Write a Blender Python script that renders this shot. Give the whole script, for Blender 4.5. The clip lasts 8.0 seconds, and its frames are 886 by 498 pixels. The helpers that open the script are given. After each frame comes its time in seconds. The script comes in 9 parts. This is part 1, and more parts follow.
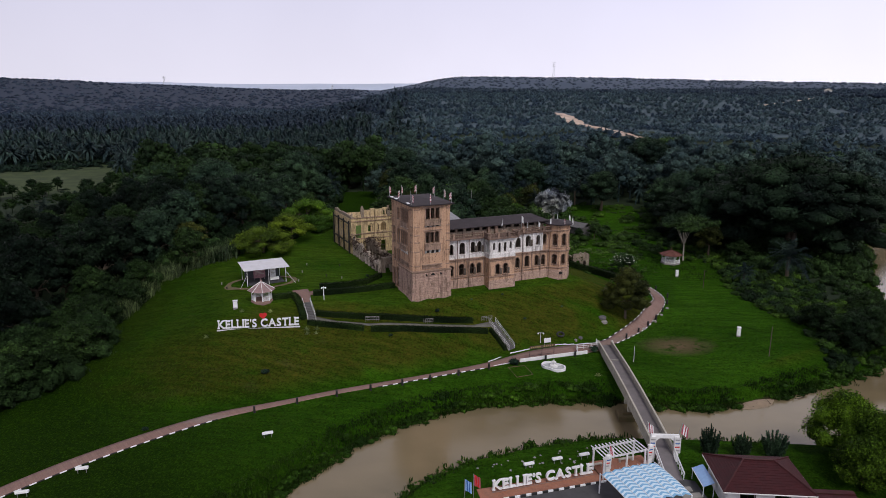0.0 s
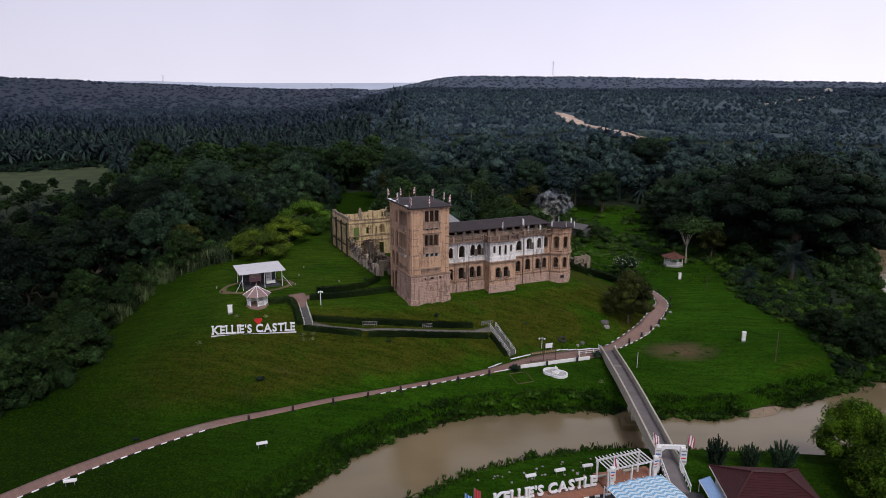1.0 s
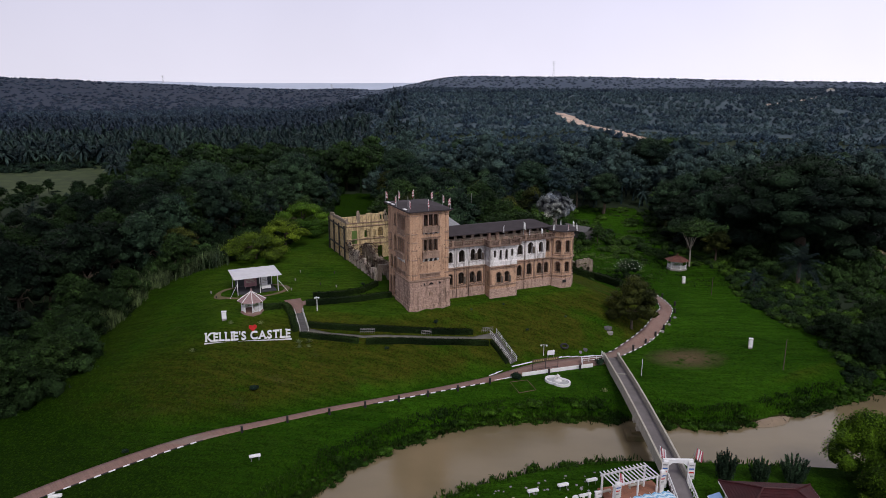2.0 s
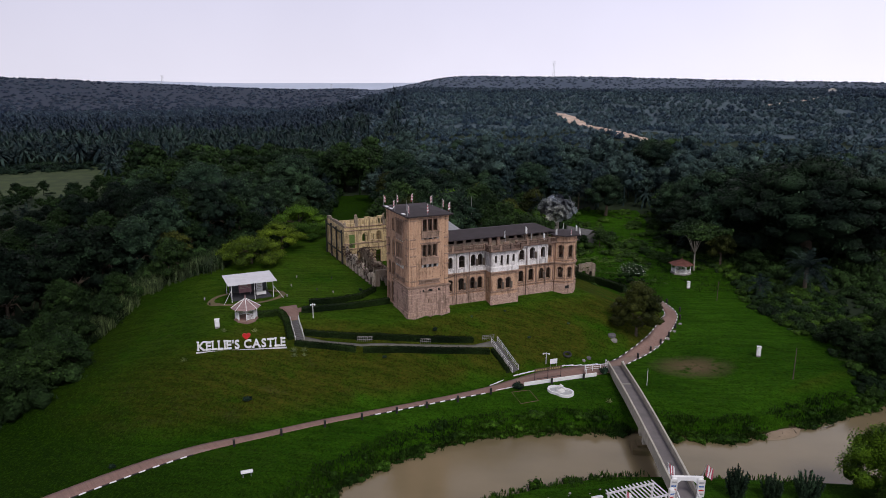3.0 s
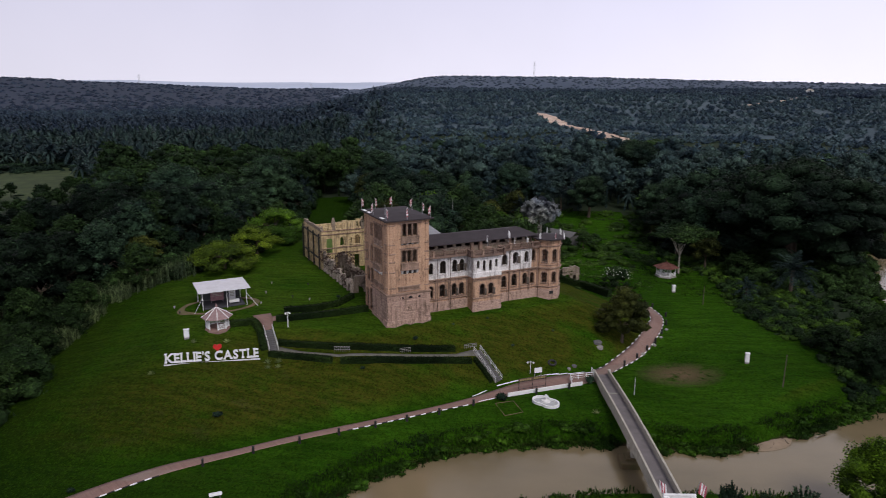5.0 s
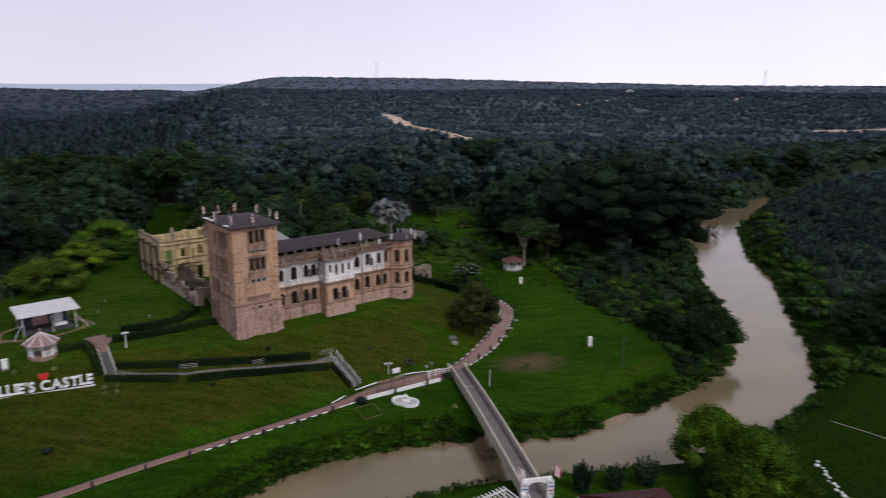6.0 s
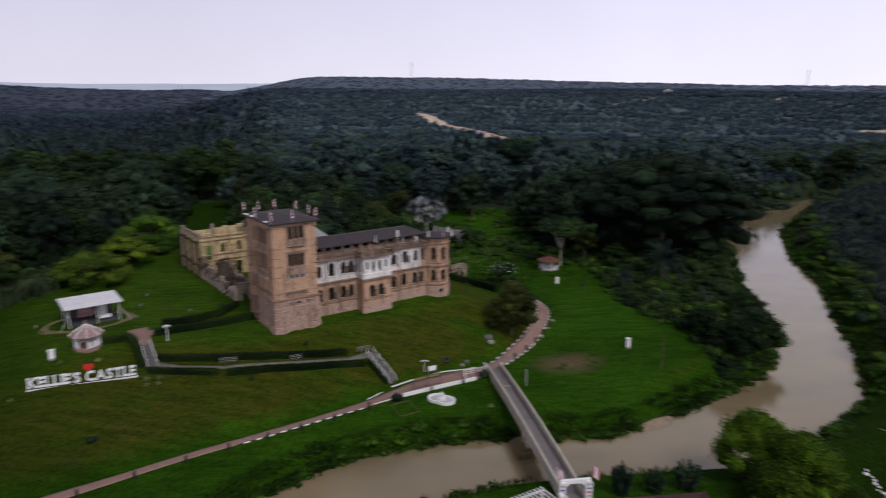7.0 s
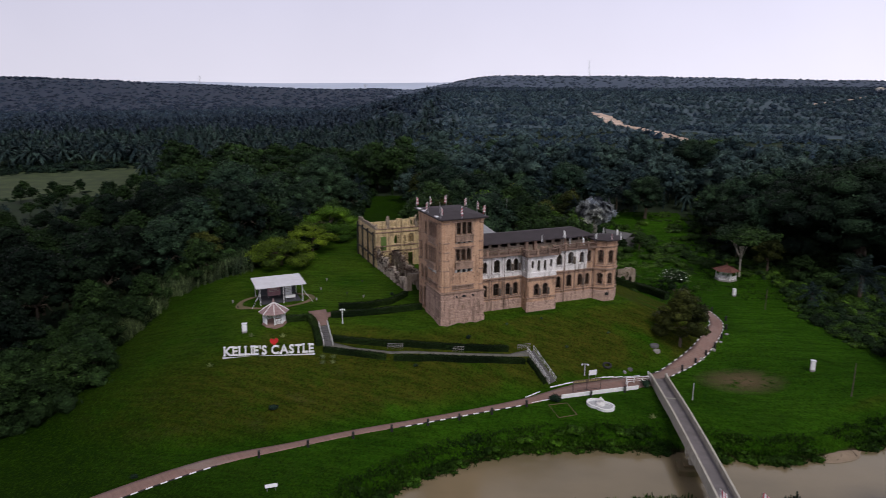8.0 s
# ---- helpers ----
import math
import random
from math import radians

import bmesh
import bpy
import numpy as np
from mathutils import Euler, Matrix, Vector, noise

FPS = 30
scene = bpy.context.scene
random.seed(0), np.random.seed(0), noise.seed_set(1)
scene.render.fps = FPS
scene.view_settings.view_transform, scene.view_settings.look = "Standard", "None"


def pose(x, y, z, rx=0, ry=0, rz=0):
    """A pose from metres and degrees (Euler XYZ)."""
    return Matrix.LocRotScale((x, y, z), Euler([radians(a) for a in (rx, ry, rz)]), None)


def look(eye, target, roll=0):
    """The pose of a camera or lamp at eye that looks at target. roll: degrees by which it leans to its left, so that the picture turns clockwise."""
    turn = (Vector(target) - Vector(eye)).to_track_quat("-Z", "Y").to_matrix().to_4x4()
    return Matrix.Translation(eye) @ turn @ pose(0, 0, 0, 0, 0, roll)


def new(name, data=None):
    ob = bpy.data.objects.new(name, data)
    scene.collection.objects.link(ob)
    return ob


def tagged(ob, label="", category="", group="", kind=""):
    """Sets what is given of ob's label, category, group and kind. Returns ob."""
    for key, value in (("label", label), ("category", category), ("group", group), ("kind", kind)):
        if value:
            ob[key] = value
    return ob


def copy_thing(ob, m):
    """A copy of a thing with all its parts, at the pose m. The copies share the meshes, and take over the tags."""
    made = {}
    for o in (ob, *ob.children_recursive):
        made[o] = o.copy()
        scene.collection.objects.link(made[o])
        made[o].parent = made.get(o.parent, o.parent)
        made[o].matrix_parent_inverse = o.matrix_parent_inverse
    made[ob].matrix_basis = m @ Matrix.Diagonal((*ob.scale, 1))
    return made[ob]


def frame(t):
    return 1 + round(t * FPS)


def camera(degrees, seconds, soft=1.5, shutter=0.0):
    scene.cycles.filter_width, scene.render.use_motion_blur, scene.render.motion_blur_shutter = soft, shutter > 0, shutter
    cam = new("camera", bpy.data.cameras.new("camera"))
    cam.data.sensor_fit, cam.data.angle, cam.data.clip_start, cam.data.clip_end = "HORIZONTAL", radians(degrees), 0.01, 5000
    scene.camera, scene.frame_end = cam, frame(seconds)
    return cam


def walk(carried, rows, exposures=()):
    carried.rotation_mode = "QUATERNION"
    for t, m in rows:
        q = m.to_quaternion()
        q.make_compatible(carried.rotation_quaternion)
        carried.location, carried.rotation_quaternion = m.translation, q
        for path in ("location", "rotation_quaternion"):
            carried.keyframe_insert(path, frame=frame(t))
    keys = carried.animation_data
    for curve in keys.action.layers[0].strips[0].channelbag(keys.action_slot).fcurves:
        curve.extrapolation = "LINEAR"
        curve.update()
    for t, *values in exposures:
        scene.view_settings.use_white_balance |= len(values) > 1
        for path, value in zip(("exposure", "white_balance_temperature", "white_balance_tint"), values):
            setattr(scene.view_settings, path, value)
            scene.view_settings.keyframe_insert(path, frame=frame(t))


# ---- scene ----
cam = camera(65.1, 8.0, soft=0.6, shutter=0.5)
PATH = [
    (0, (1.104, 0.484, 51.512), (0.959, 2.424, 51.046), 0.3),
    (0.5, (1.004, 1.771, 51.552), (0.86, 3.71, 51.085), 0.3),
    (1, (0.906, 3.251, 51.662), (0.763, 5.19, 51.194), 0.3),
    (1.5, (0.853, 4.824, 51.704), (0.709, 6.764, 51.236), 0.3),
    (3, (0.643, 10.11, 51.889), (0.499, 12.049, 51.421), 0.3),
    (3.5, (0.439, 12.042, 52.001), (0.296, 13.981, 51.531), 0.3),
    (4, (0.394, 13.814, 52.002), (0.25, 15.753, 51.534), 0.3),
    (4.2, (0.311, 14.341, 51.982), (0.169, 16.28, 51.515), 0.3),
    (5.3, (0.547, 14.891, 51.76), (0.531, 16.835, 51.292), 0.5),
    (5.5, (0.451, 15.15, 51.821), (0.522, 17.094, 51.356), 0.3),
    (6, (0.478, 15.326, 51.747), (0.812, 17.243, 51.285), 0.4),
    (6.5, (0.366, 15.506, 51.563), (0.831, 17.395, 51.103), 0.4),
    (7, (-0.269, 15.751, 51.32), (-0.028, 17.682, 50.857), 0.4),
    (7.5, (-0.267, 15.336, 51.358), (-0.341, 17.28, 50.892), 0.2),
    (8, (-0.143, 14.948, 51.488), (-0.379, 16.878, 51.019), 0.2),
]
walk(cam, [(t, look(eye, target, roll)) for t, eye, target, roll in PATH], [(0, 0.13), (4.2, 0.12), (5.5, 0.10), (6.5, 0.06), (7, 0.03), (7.5, 0.02), (8, 0.06)])


# ---- world, sun, exposure ----
SUN_AZ, SUN_EL = radians(152), radians(50)
world = bpy.data.worlds.new("overcast_sky")
scene.world = world
world.use_nodes = True
wn, wl = world.node_tree.nodes, world.node_tree.links
wn.clear()
w_out = wn.new("ShaderNodeOutputWorld")
w_bg = wn.new("ShaderNodeBackground")
w_sky = wn.new("ShaderNodeTexSky")
w_sky.sky_type = "NISHITA"
w_sky.sun_disc = False
w_sky.sun_elevation, w_sky.sun_rotation = SUN_EL, SUN_AZ
w_sky.dust_density = 4.0
w_gain = wn.new("ShaderNodeVectorMath")
w_gain.operation = "SCALE"
w_gain.inputs["Scale"].default_value = 0.06
w_co = wn.new("ShaderNodeTexCoord")
w_sep = wn.new("ShaderNodeSeparateXYZ")
w_ramp = wn.new("ShaderNodeValToRGB")
w_ramp.color_ramp.elements[0].position = 0.0
w_ramp.color_ramp.elements[0].color = (0.99, 0.96, 1.13, 1)
w_ramp.color_ramp.elements[1].position = 0.75
w_ramp.color_ramp.elements[1].color = (0.22, 0.23, 0.32, 1)
w_mid = w_ramp.color_ramp.elements.new(0.16)
w_mid.color = (0.81, 0.79, 1.01, 1)
w_upper = w_ramp.color_ramp.elements.new(0.34)
w_upper.color = (0.98, 0.92, 1.0, 1)
w_noise = wn.new("ShaderNodeTexNoise")
w_noise.inputs["Scale"].default_value = 2.2
w_noise.inputs["Detail"].default_value = 5
w_cloud = wn.new("ShaderNodeMapRange")
w_cloud.inputs["From Min"].default_value, w_cloud.inputs["From Max"].default_value = 0.3, 0.7
w_cloud.inputs["To Min"].default_value, w_cloud.inputs["To Max"].default_value = 0.94, 1.05
w_mul = wn.new("ShaderNodeVectorMath")
w_mul.operation = "SCALE"
w_mix = wn.new("ShaderNodeMix")
w_mix.data_type = "RGBA"
w_mix.inputs["Factor"].default_value = 0.92
wl.new(w_co.outputs["Generated"], w_sep.inputs[0])
wl.new(w_sep.outputs["Z"], w_ramp.inputs["Fac"])
wl.new(w_co.outputs["Generated"], w_noise.inputs["Vector"])
wl.new(w_noise.outputs["Fac"], w_cloud.inputs["Value"])
w_side = wn.new("ShaderNodeMapRange")
w_side.inputs["From Min"].default_value, w_side.inputs["From Max"].default_value = -0.6, 0.6
w_side.inputs["To Min"].default_value, w_side.inputs["To Max"].default_value = 0.76, 1.04
w_gain2 = wn.new("ShaderNodeVectorMath")
w_gain2.operation = "SCALE"
wl.new(w_sep.outputs["X"], w_side.inputs["Value"])
wl.new(w_ramp.outputs["Color"], w_gain2.inputs[0])
wl.new(w_side.outputs["Result"], w_gain2.inputs["Scale"])
wl.new(w_gain2.outputs["Vector"], w_mul.inputs[0])
wl.new(w_cloud.outputs["Result"], w_mul.inputs["Scale"])
wl.new(w_sky.outputs["Color"], w_gain.inputs[0])
wl.new(w_gain.outputs["Vector"], w_mix.inputs["A"])
wl.new(w_mul.outputs["Vector"], w_mix.inputs["B"])
wl.new(w_mix.outputs["Result"], w_bg.inputs["Color"])
w_bg.inputs["Strength"].default_value = 1.0
wl.new(w_bg.outputs["Background"], w_out.inputs["Surface"])

sun_data = bpy.data.lights.new("sun", "SUN")
sun_data.energy, sun_data.angle, sun_data.color = 1.8, radians(20), (1.0, 0.96, 0.9)
sun = new("sun", sun_data)
sun.matrix_world = look((0, 0, 300), (0 - 300 * math.sin(SUN_AZ) * math.cos(SUN_EL), -300 * math.cos(SUN_AZ) * math.cos(SUN_EL), 300 - 300 * math.sin(SUN_EL)))


# ---- materials ----
class Mat:
    """A node material with a Principled surface and a chain of colours on it."""

    def __init__(self, name, rough=0.8, metal=0.0, spec=0.3):
        self.m = bpy.data.materials.new(name)
        self.m.use_nodes = True
        self.n, self.l = self.m.node_tree.nodes, self.m.node_tree.links
        self.p = self.n["Principled BSDF"]
        self.p.inputs["Roughness"].default_value = rough
        self.p.inputs["Metallic"].default_value = metal
        self.p.inputs["Specular IOR Level"].default_value = spec
        self.co = self.n.new("ShaderNodeTexCoord")
        self.color = None
        self.height = None

    def vec(self, scale=(1, 1, 1), space="Object", turn=0.0):
        if space == "World":
            out = self.n.new("ShaderNodeNewGeometry").outputs["Position"]
        else:
            out = self.co.outputs[space]
        mp = self.n.new("ShaderNodeMapping")
        mp.inputs["Scale"].default_value = scale
        mp.inputs["Rotation"].default_value = (0, 0, turn)
        self.l.new(out, mp.inputs["Vector"])
        return mp.outputs["Vector"]

    def noise(self, scale, detail=4, rough=0.55, stretch=(1, 1, 1), lo=0.35, hi=0.65, space="Object"):
        t = self.n.new("ShaderNodeTexNoise")
        t.inputs["Scale"].default_value = scale
        t.inputs["Detail"].default_value = detail
        t.inputs["Roughness"].default_value = rough
        self.l.new(self.vec(stretch, space), t.inputs["Vector"])
        r = self.n.new("ShaderNodeMapRange")
        r.inputs["From Min"].default_value, r.inputs["From Max"].default_value = lo, hi
        self.l.new(t.outputs["Fac"], r.inputs["Value"])
        return r.outputs["Result"]

    def rand(self, island=False):
        if island:
            return self.n.new("ShaderNodeNewGeometry").outputs["Random Per Island"]
        return self.n.new("ShaderNodeObjectInfo").outputs["Random"]

    def mix(self, fac, a, b, amount=1.0, kind="MIX"):
        x = self.n.new("ShaderNodeMix")
        x.data_type, x.blend_type = "RGBA", kind
        if amount != 1.0:
            k = self.n.new("ShaderNodeMath")
            k.operation = "MULTIPLY"
            k.inputs[1].default_value = amount
            self.l.new(fac, k.inputs[0])
            fac = k.outputs[0]
        if isinstance(fac, (int, float)):
            x.inputs["Factor"].default_value = fac
        else:
            self.l.new(fac, x.inputs["Factor"])
        for key, v in (("A", a), ("B", b)):
            if isinstance(v, tuple):
                x.inputs[key].default_value = (*v[:3], 1)
            else:
                self.l.new(v, x.inputs[key])
        return x.outputs["Result"]

    def bump(self, h, strength=0.4, dist=0.05):
        b = self.n.new("ShaderNodeBump")
        b.inputs["Strength"].default_value, b.inputs["Distance"].default_value = strength, dist
        self.l.new(h, b.inputs["Height"])
        self.l.new(b.outputs["Normal"], self.p.inputs["Normal"])

    def done(self, color):
        if isinstance(color, tuple):
            self.p.inputs["Base Color"].default_value = (*color[:3], 1)
        else:
            self.l.new(color, self.p.inputs["Base Color"])
        return self.m


def m_plain(name, a, b=None, rough=0.7, metal=0.0, scale=3.0, bump=0.15, spec=0.3):
    """Paint, metal or cloth with soft patches and fine grain."""
    k = Mat(name, rough, metal, spec)
    b = b or tuple(v * 0.72 for v in a)
    c = k.mix(k.noise(scale, 5), a, b, 0.8)
    g = k.noise(scale * 14, 3)
    c = k.mix(g, c, tuple(v * 0.8 for v in a), 0.25)
    k.bump(g, bump, 0.01)
    return k.done(c)


def m_masonry(name, base, alt, mortar, stain, bw=0.24, bh=0.085, streak=0.6, joint=0.008, bump=0.5):
    """Brick or coursed stone with stains that run down and patches of worn plaster."""
    k = Mat(name, 0.9, 0, 0.2)
    t = k.n.new("ShaderNodeTexBrick")
    # courses follow x+y along the wall and z upwards
    geo = k.co.outputs["Object"]
    s = k.n.new("ShaderNodeSeparateXYZ")
    k.l.new(geo, s.inputs[0])
    add = k.n.new("ShaderNodeMath")
    k.l.new(s.outputs["X"], add.inputs[0])
    k.l.new(s.outputs["Y"], add.inputs[1])
    cmb = k.n.new("ShaderNodeCombineXYZ")
    k.l.new(add.outputs[0], cmb.inputs["X"])
    k.l.new(s.outputs["Z"], cmb.inputs["Y"])
    k.l.new(cmb.outputs[0], t.inputs["Vector"])
    t.inputs["Scale"].default_value = 1.0
    t.inputs["Brick Width"].default_value, t.inputs["Row Height"].default_value = bw, bh
    t.inputs["Mortar Size"].default_value = joint
    t.inputs["Color1"].default_value, t.inputs["Color2"].default_value = (*base, 1), (*alt, 1)
    t.inputs["Mortar"].default_value = (*mortar, 1)
    c = k.mix(k.noise(0.35, 6, 0.6), t.outputs["Color"], alt, 0.55)
    c = k.mix(k.noise(1.3, 6, 0.65, lo=0.45, hi=0.75), c, mortar, 0.45)
    c = k.mix(k.noise(0.9, 6, 0.7, (1.6, 1.6, 0.16), 0.5, 0.72), c, stain, streak)
    c = k.mix(k.noise(9, 4, 0.6, lo=0.5, hi=0.8), c, stain, 0.5)
    c = k.mix(k.noise(0.55, 7, 0.75, (1.2, 1.2, 0.5), 0.53, 0.6), c, stain, 0.55 * streak)
    c = k.mix(k.noise(5.5, 5, 0.75, lo=0.55, hi=0.62), c, stain, 0.7 * streak)
    c = k.mix(k.noise(4.3, 5, 0.75, lo=0.57, hi=0.66), c, tuple(min(1, v * 1.35) for v in base), 0.4)
    k.bump(t.outputs["Fac"], -bump, 0.03)
    return k.done(c)


def m_leaf(name, a, b, c3, rough=0.6, spec=0.08):
    """Leaves: each one a little different, each plant a little different."""
    k = Mat(name, rough, 0, spec)
    bend = k.n.new("ShaderNodeMath")
    bend.operation = "POWER"
    bend.inputs[1].default_value = 0.7
    k.l.new(k.rand(True), bend.inputs[0])
    c = k.mix(bend.outputs[0], tuple(v * 1.5 for v in a), tuple(v * 0.8 for v in b))
    c = k.mix(k.rand(False), c, c3, 0.25)
    own = k.n.new("ShaderNodeMapRange")
    own.inputs["To Min"].default_value, own.inputs["To Max"].default_value = 0.7, 1.45
    k.l.new(k.rand(False), own.inputs["Value"])
    tone = k.n.new("ShaderNodeVectorMath")
    tone.operation = "SCALE"
    k.l.new(c, tone.inputs[0])
    k.l.new(own.outputs["Result"], tone.inputs["Scale"])
    c = tone.outputs["Vector"]
    c = k.mix(1.0, c, k.mix(k.noise(0.075, 2, 0.5, lo=0.36, hi=0.64, space="World"), (0.5, 0.55, 0.65), (1.7, 1.6, 1.2)), kind="MULTIPLY")
    c = k.mix(k.noise(0.25, 3, space="World"), c, tuple(v * 0.5 for v in b), 0.45)
    fine = k.noise(2.6, 3, 0.7, lo=0.42, hi=0.62, space="World")
    c = k.mix(fine, c, tuple(v * 0.6 for v in b), 0.5)
    k.bump(fine, 0.9, -0.25)
    return k.done(c)


def m_ground():
    """Mown lawn: fresh green on the level, dry olive slopes, mowing lines and worn spots."""
    k = Mat("grass_ground", 0.95, 0, 0.03)

    def ramp(value, lo, hi, a=0.0, b=1.0):
        r = k.n.new("ShaderNodeMapRange")
        r.inputs["From Min"].default_value, r.inputs["From Max"].default_value = lo, hi
        r.inputs["To Min"].default_value, r.inputs["To Max"].default_value = a, b
        k.l.new(value, r.inputs["Value"])
        return r.outputs["Result"]

    def times(a, b):
        m = k.n.new("ShaderNodeMath")
        m.operation = "MULTIPLY"
        k.l.new(a, m.inputs[0])
        k.l.new(b, m.inputs[1])
        return m.outputs[0]

    def from_spot(x, y, sx=1.0, sy=1.0):
        d = k.n.new("ShaderNodeVectorMath")
        d.operation = "DISTANCE"
        d.inputs[1].default_value = (x * sx, y * sy, 0)
        k.l.new(k.vec((sx, sy, 0), "World"), d.inputs[0])
        return d.outputs["Value"]

    geo = k.n.new("ShaderNodeNewGeometry")
    nz, pz = k.n.new("ShaderNodeSeparateXYZ"), k.n.new("ShaderNodeSeparateXYZ")
    k.l.new(geo.outputs["Normal"], nz.inputs[0])
    k.l.new(geo.outputs["Position"], pz.inputs[0])
    c = k.mix(k.noise(0.09, 5, 0.6, space="World"), (0.026, 0.096, 0.004), (0.058, 0.172, 0.008))
    c = k.mix(k.noise(0.28, 5, 0.7, (1, 1.6, 1), 0.5, 0.66, space="World"), c, (0.060, 0.152, 0.009), 0.5)
    # steep banks dry out first
    steep = times(ramp(nz.outputs["Z"], 0.988, 0.945), ramp(pz.outputs["Z"], 2.6, 4.2))
    dry = times(steep, k.noise(0.11, 6, 0.65, (1, 1.7, 1), 0.30, 0.50, space="World"))
    c = k.mix(dry, c, k.mix(k.noise(0.5, 5, 0.7, (1, 2.2, 1), space="World"), (0.140, 0.112, 0.018), (0.078, 0.090, 0.012)), 0.85)
    lip = times(k.noise(0.16, 6, 0.7, (1, 1.5, 1), 0.54, 0.66, space="World"), ramp(from_spot(-46, 110, 0.8, 1.1), 12.0, 26.0, 1.0, 0.1))
    c = k.mix(lip, c, (0.115, 0.105, 0.036), 0.6)
    c = k.mix(times(ramp(pz.outputs["Z"], 9.8, 11.0), k.noise(0.13, 5, 0.6, lo=0.3, hi=0.6, space="World")), c, (0.100, 0.175, 0.014), 0.8)
    # outer lawn: lens falloff put into the colour, plus ranker grass
    outer_dim = times(times(ramp(from_spot(4.0, 143.0), 52.0, 82.0), ramp(from_spot(10.0, 82.0), 20.0, 30.0)), ramp(from_spot(38.0, 222.0), 34.0, 52.0))
    c = k.mix(outer_dim, c, k.mix(k.noise(0.5, 6, 0.7, space="World"), (0.006, 0.022, 0.001), (0.016, 0.045, 0.002)), 0.88)
    # mowing lines, tussocks and blades
    c = k.mix(k.noise(0.45, 5, 0.65, (0.35, 2.2, 1), 0.42, 0.62, space="World"), c, (0.012, 0.034, 0.002), 0.5)
    c = k.mix(k.noise(1.1, 7, 0.8, lo=0.48, hi=0.62, space="World"), c, (0.010, 0.030, 0.001), 0.4)
    c = k.mix(k.noise(3.4, 5, 0.8, (1, 0.7, 1), 0.50, 0.60, space="World"), c, (0.075, 0.160, 0.008), 0.4)
    c = k.mix(k.noise(2.6, 5, 0.85, (1, 0.8, 1.3), 0.50, 0.58, space="World"), c, (0.005, 0.016, 0.001), 0.5)
    # bare mud near the waterline
    c = k.mix(ramp(pz.outputs["Z"], 0.12, 0.5, 1.0, 0.0), c, (0.060, 0.044, 0.027))
    # a worn spot by the bridge
    worn = times(ramp(from_spot(36.5, 128.6, 1.0, 1.5), 1.0, 8.0, 1.0, 0.0), k.noise(0.35, 6, 0.75, lo=0.36, hi=0.50, space="World"))
    c = k.mix(worn, c, (0.22, 0.15, 0.095), 0.9)
    k.bump(k.noise(2.4, 6, 0.85, space="World"), 1.0, 0.3)
    return k.done(c)


def m_water():
    k = Mat("muddy_water", 0.06, 0, 0.5)
    k.p.inputs["IOR"].default_value = 1.5
    c = k.mix(k.noise(0.05, 4, 0.5, (1, 1.8, 1), space="World"), (0.192, 0.148, 0.088), (0.138, 0.110, 0.064))
    c = k.mix(k.noise(0.3, 5, 0.6, space="World"), c, (0.18, 0.142, 0.082), 0.35)
    k.bump(k.noise(1.5, 5, 0.65, space="World"), 0.07, 0.08)
    return k.done(c)


GRASS = m_ground()
WATER = m_water()
BRICK = m_masonry("tan_brick", (0.57, 0.355, 0.240), (0.41, 0.245, 0.160), (0.55, 0.39, 0.28), (0.080, 0.048, 0.040), 0.24, 0.085, 0.85)
BRICK_PINK = m_masonry("pinkish_stone_courses", (0.56, 0.39, 0.32), (0.40, 0.27, 0.22), (0.27, 0.185, 0.155), (0.085, 0.058, 0.048), 0.6, 0.3, 0.9, 0.02, 0.8)
PLASTER = m_masonry("weathered_white_plaster", (0.80, 0.78, 0.79), (0.68, 0.65, 0.66), (0.74, 0.72, 0.72), (0.13, 0.105, 0.10), 3.0, 3.0, 0.8, 0.0, 0.1)
YELLOW = m_masonry("faded_yellow_limewash", (0.74, 0.57, 0.29), (0.52, 0.39, 0.22), (0.62, 0.49, 0.36), (0.080, 0.055, 0.040), 0.25, 0.09, 1.0, 0.006, 0.3)
RUBBLE = m_masonry("grey_rubble_plaster", (0.30, 0.235, 0.18), (0.21, 0.16, 0.125), (0.38, 0.33, 0.27), (0.05, 0.042, 0.035), 0.3, 0.1, 0.8, 0.01, 0.9)
TRIM = m_masonry("stained_sandstone_trim", (0.36, 0.245, 0.19), (0.24, 0.16, 0.125), (0.42, 0.31, 0.25), (0.05, 0.038, 0.032), 0.9, 0.4, 0.8, 0.006, 0.3)
DARK_TRIM = m_masonry("dark_stained_balustrade", (0.22, 0.145, 0.118), (0.14, 0.094, 0.078), (0.30, 0.22, 0.185), (0.035, 0.03, 0.028), 0.9, 0.4, 0.8, 0.006, 0.3)
OLD_PLASTER = m_masonry("crumbling_pale_plaster", (0.62, 0.54, 0.47), (0.48, 0.41, 0.35), (0.36, 0.27, 0.22), (0.08, 0.06, 0.05), 0.5, 0.2, 1.0, 0.01, 0.6)
ROOF_DARK = m_plain("dark_felt_roof", (0.046, 0.037, 0.043), (0.030, 0.025, 0.028), 0.85, scale=0.6)
WOOD_DARK = m_plain("dark_window_timber", (0.05, 0.036, 0.03), rough=0.6)
OLD_TIMBER = m_plain("weathered_shutter_timber", (0.20, 0.165, 0.14), (0.12, 0.095, 0.08), 0.8, scale=2.0)
STONE_WHITE = m_plain("white_painted_concrete", (0.72, 0.71, 0.72), (0.55, 0.54, 0.54), 0.7, scale=1.2)
CONCRETE = m_plain("grey_concrete", (0.30, 0.285, 0.27), (0.20, 0.19, 0.18), 0.9, scale=0.8, bump=0.4)
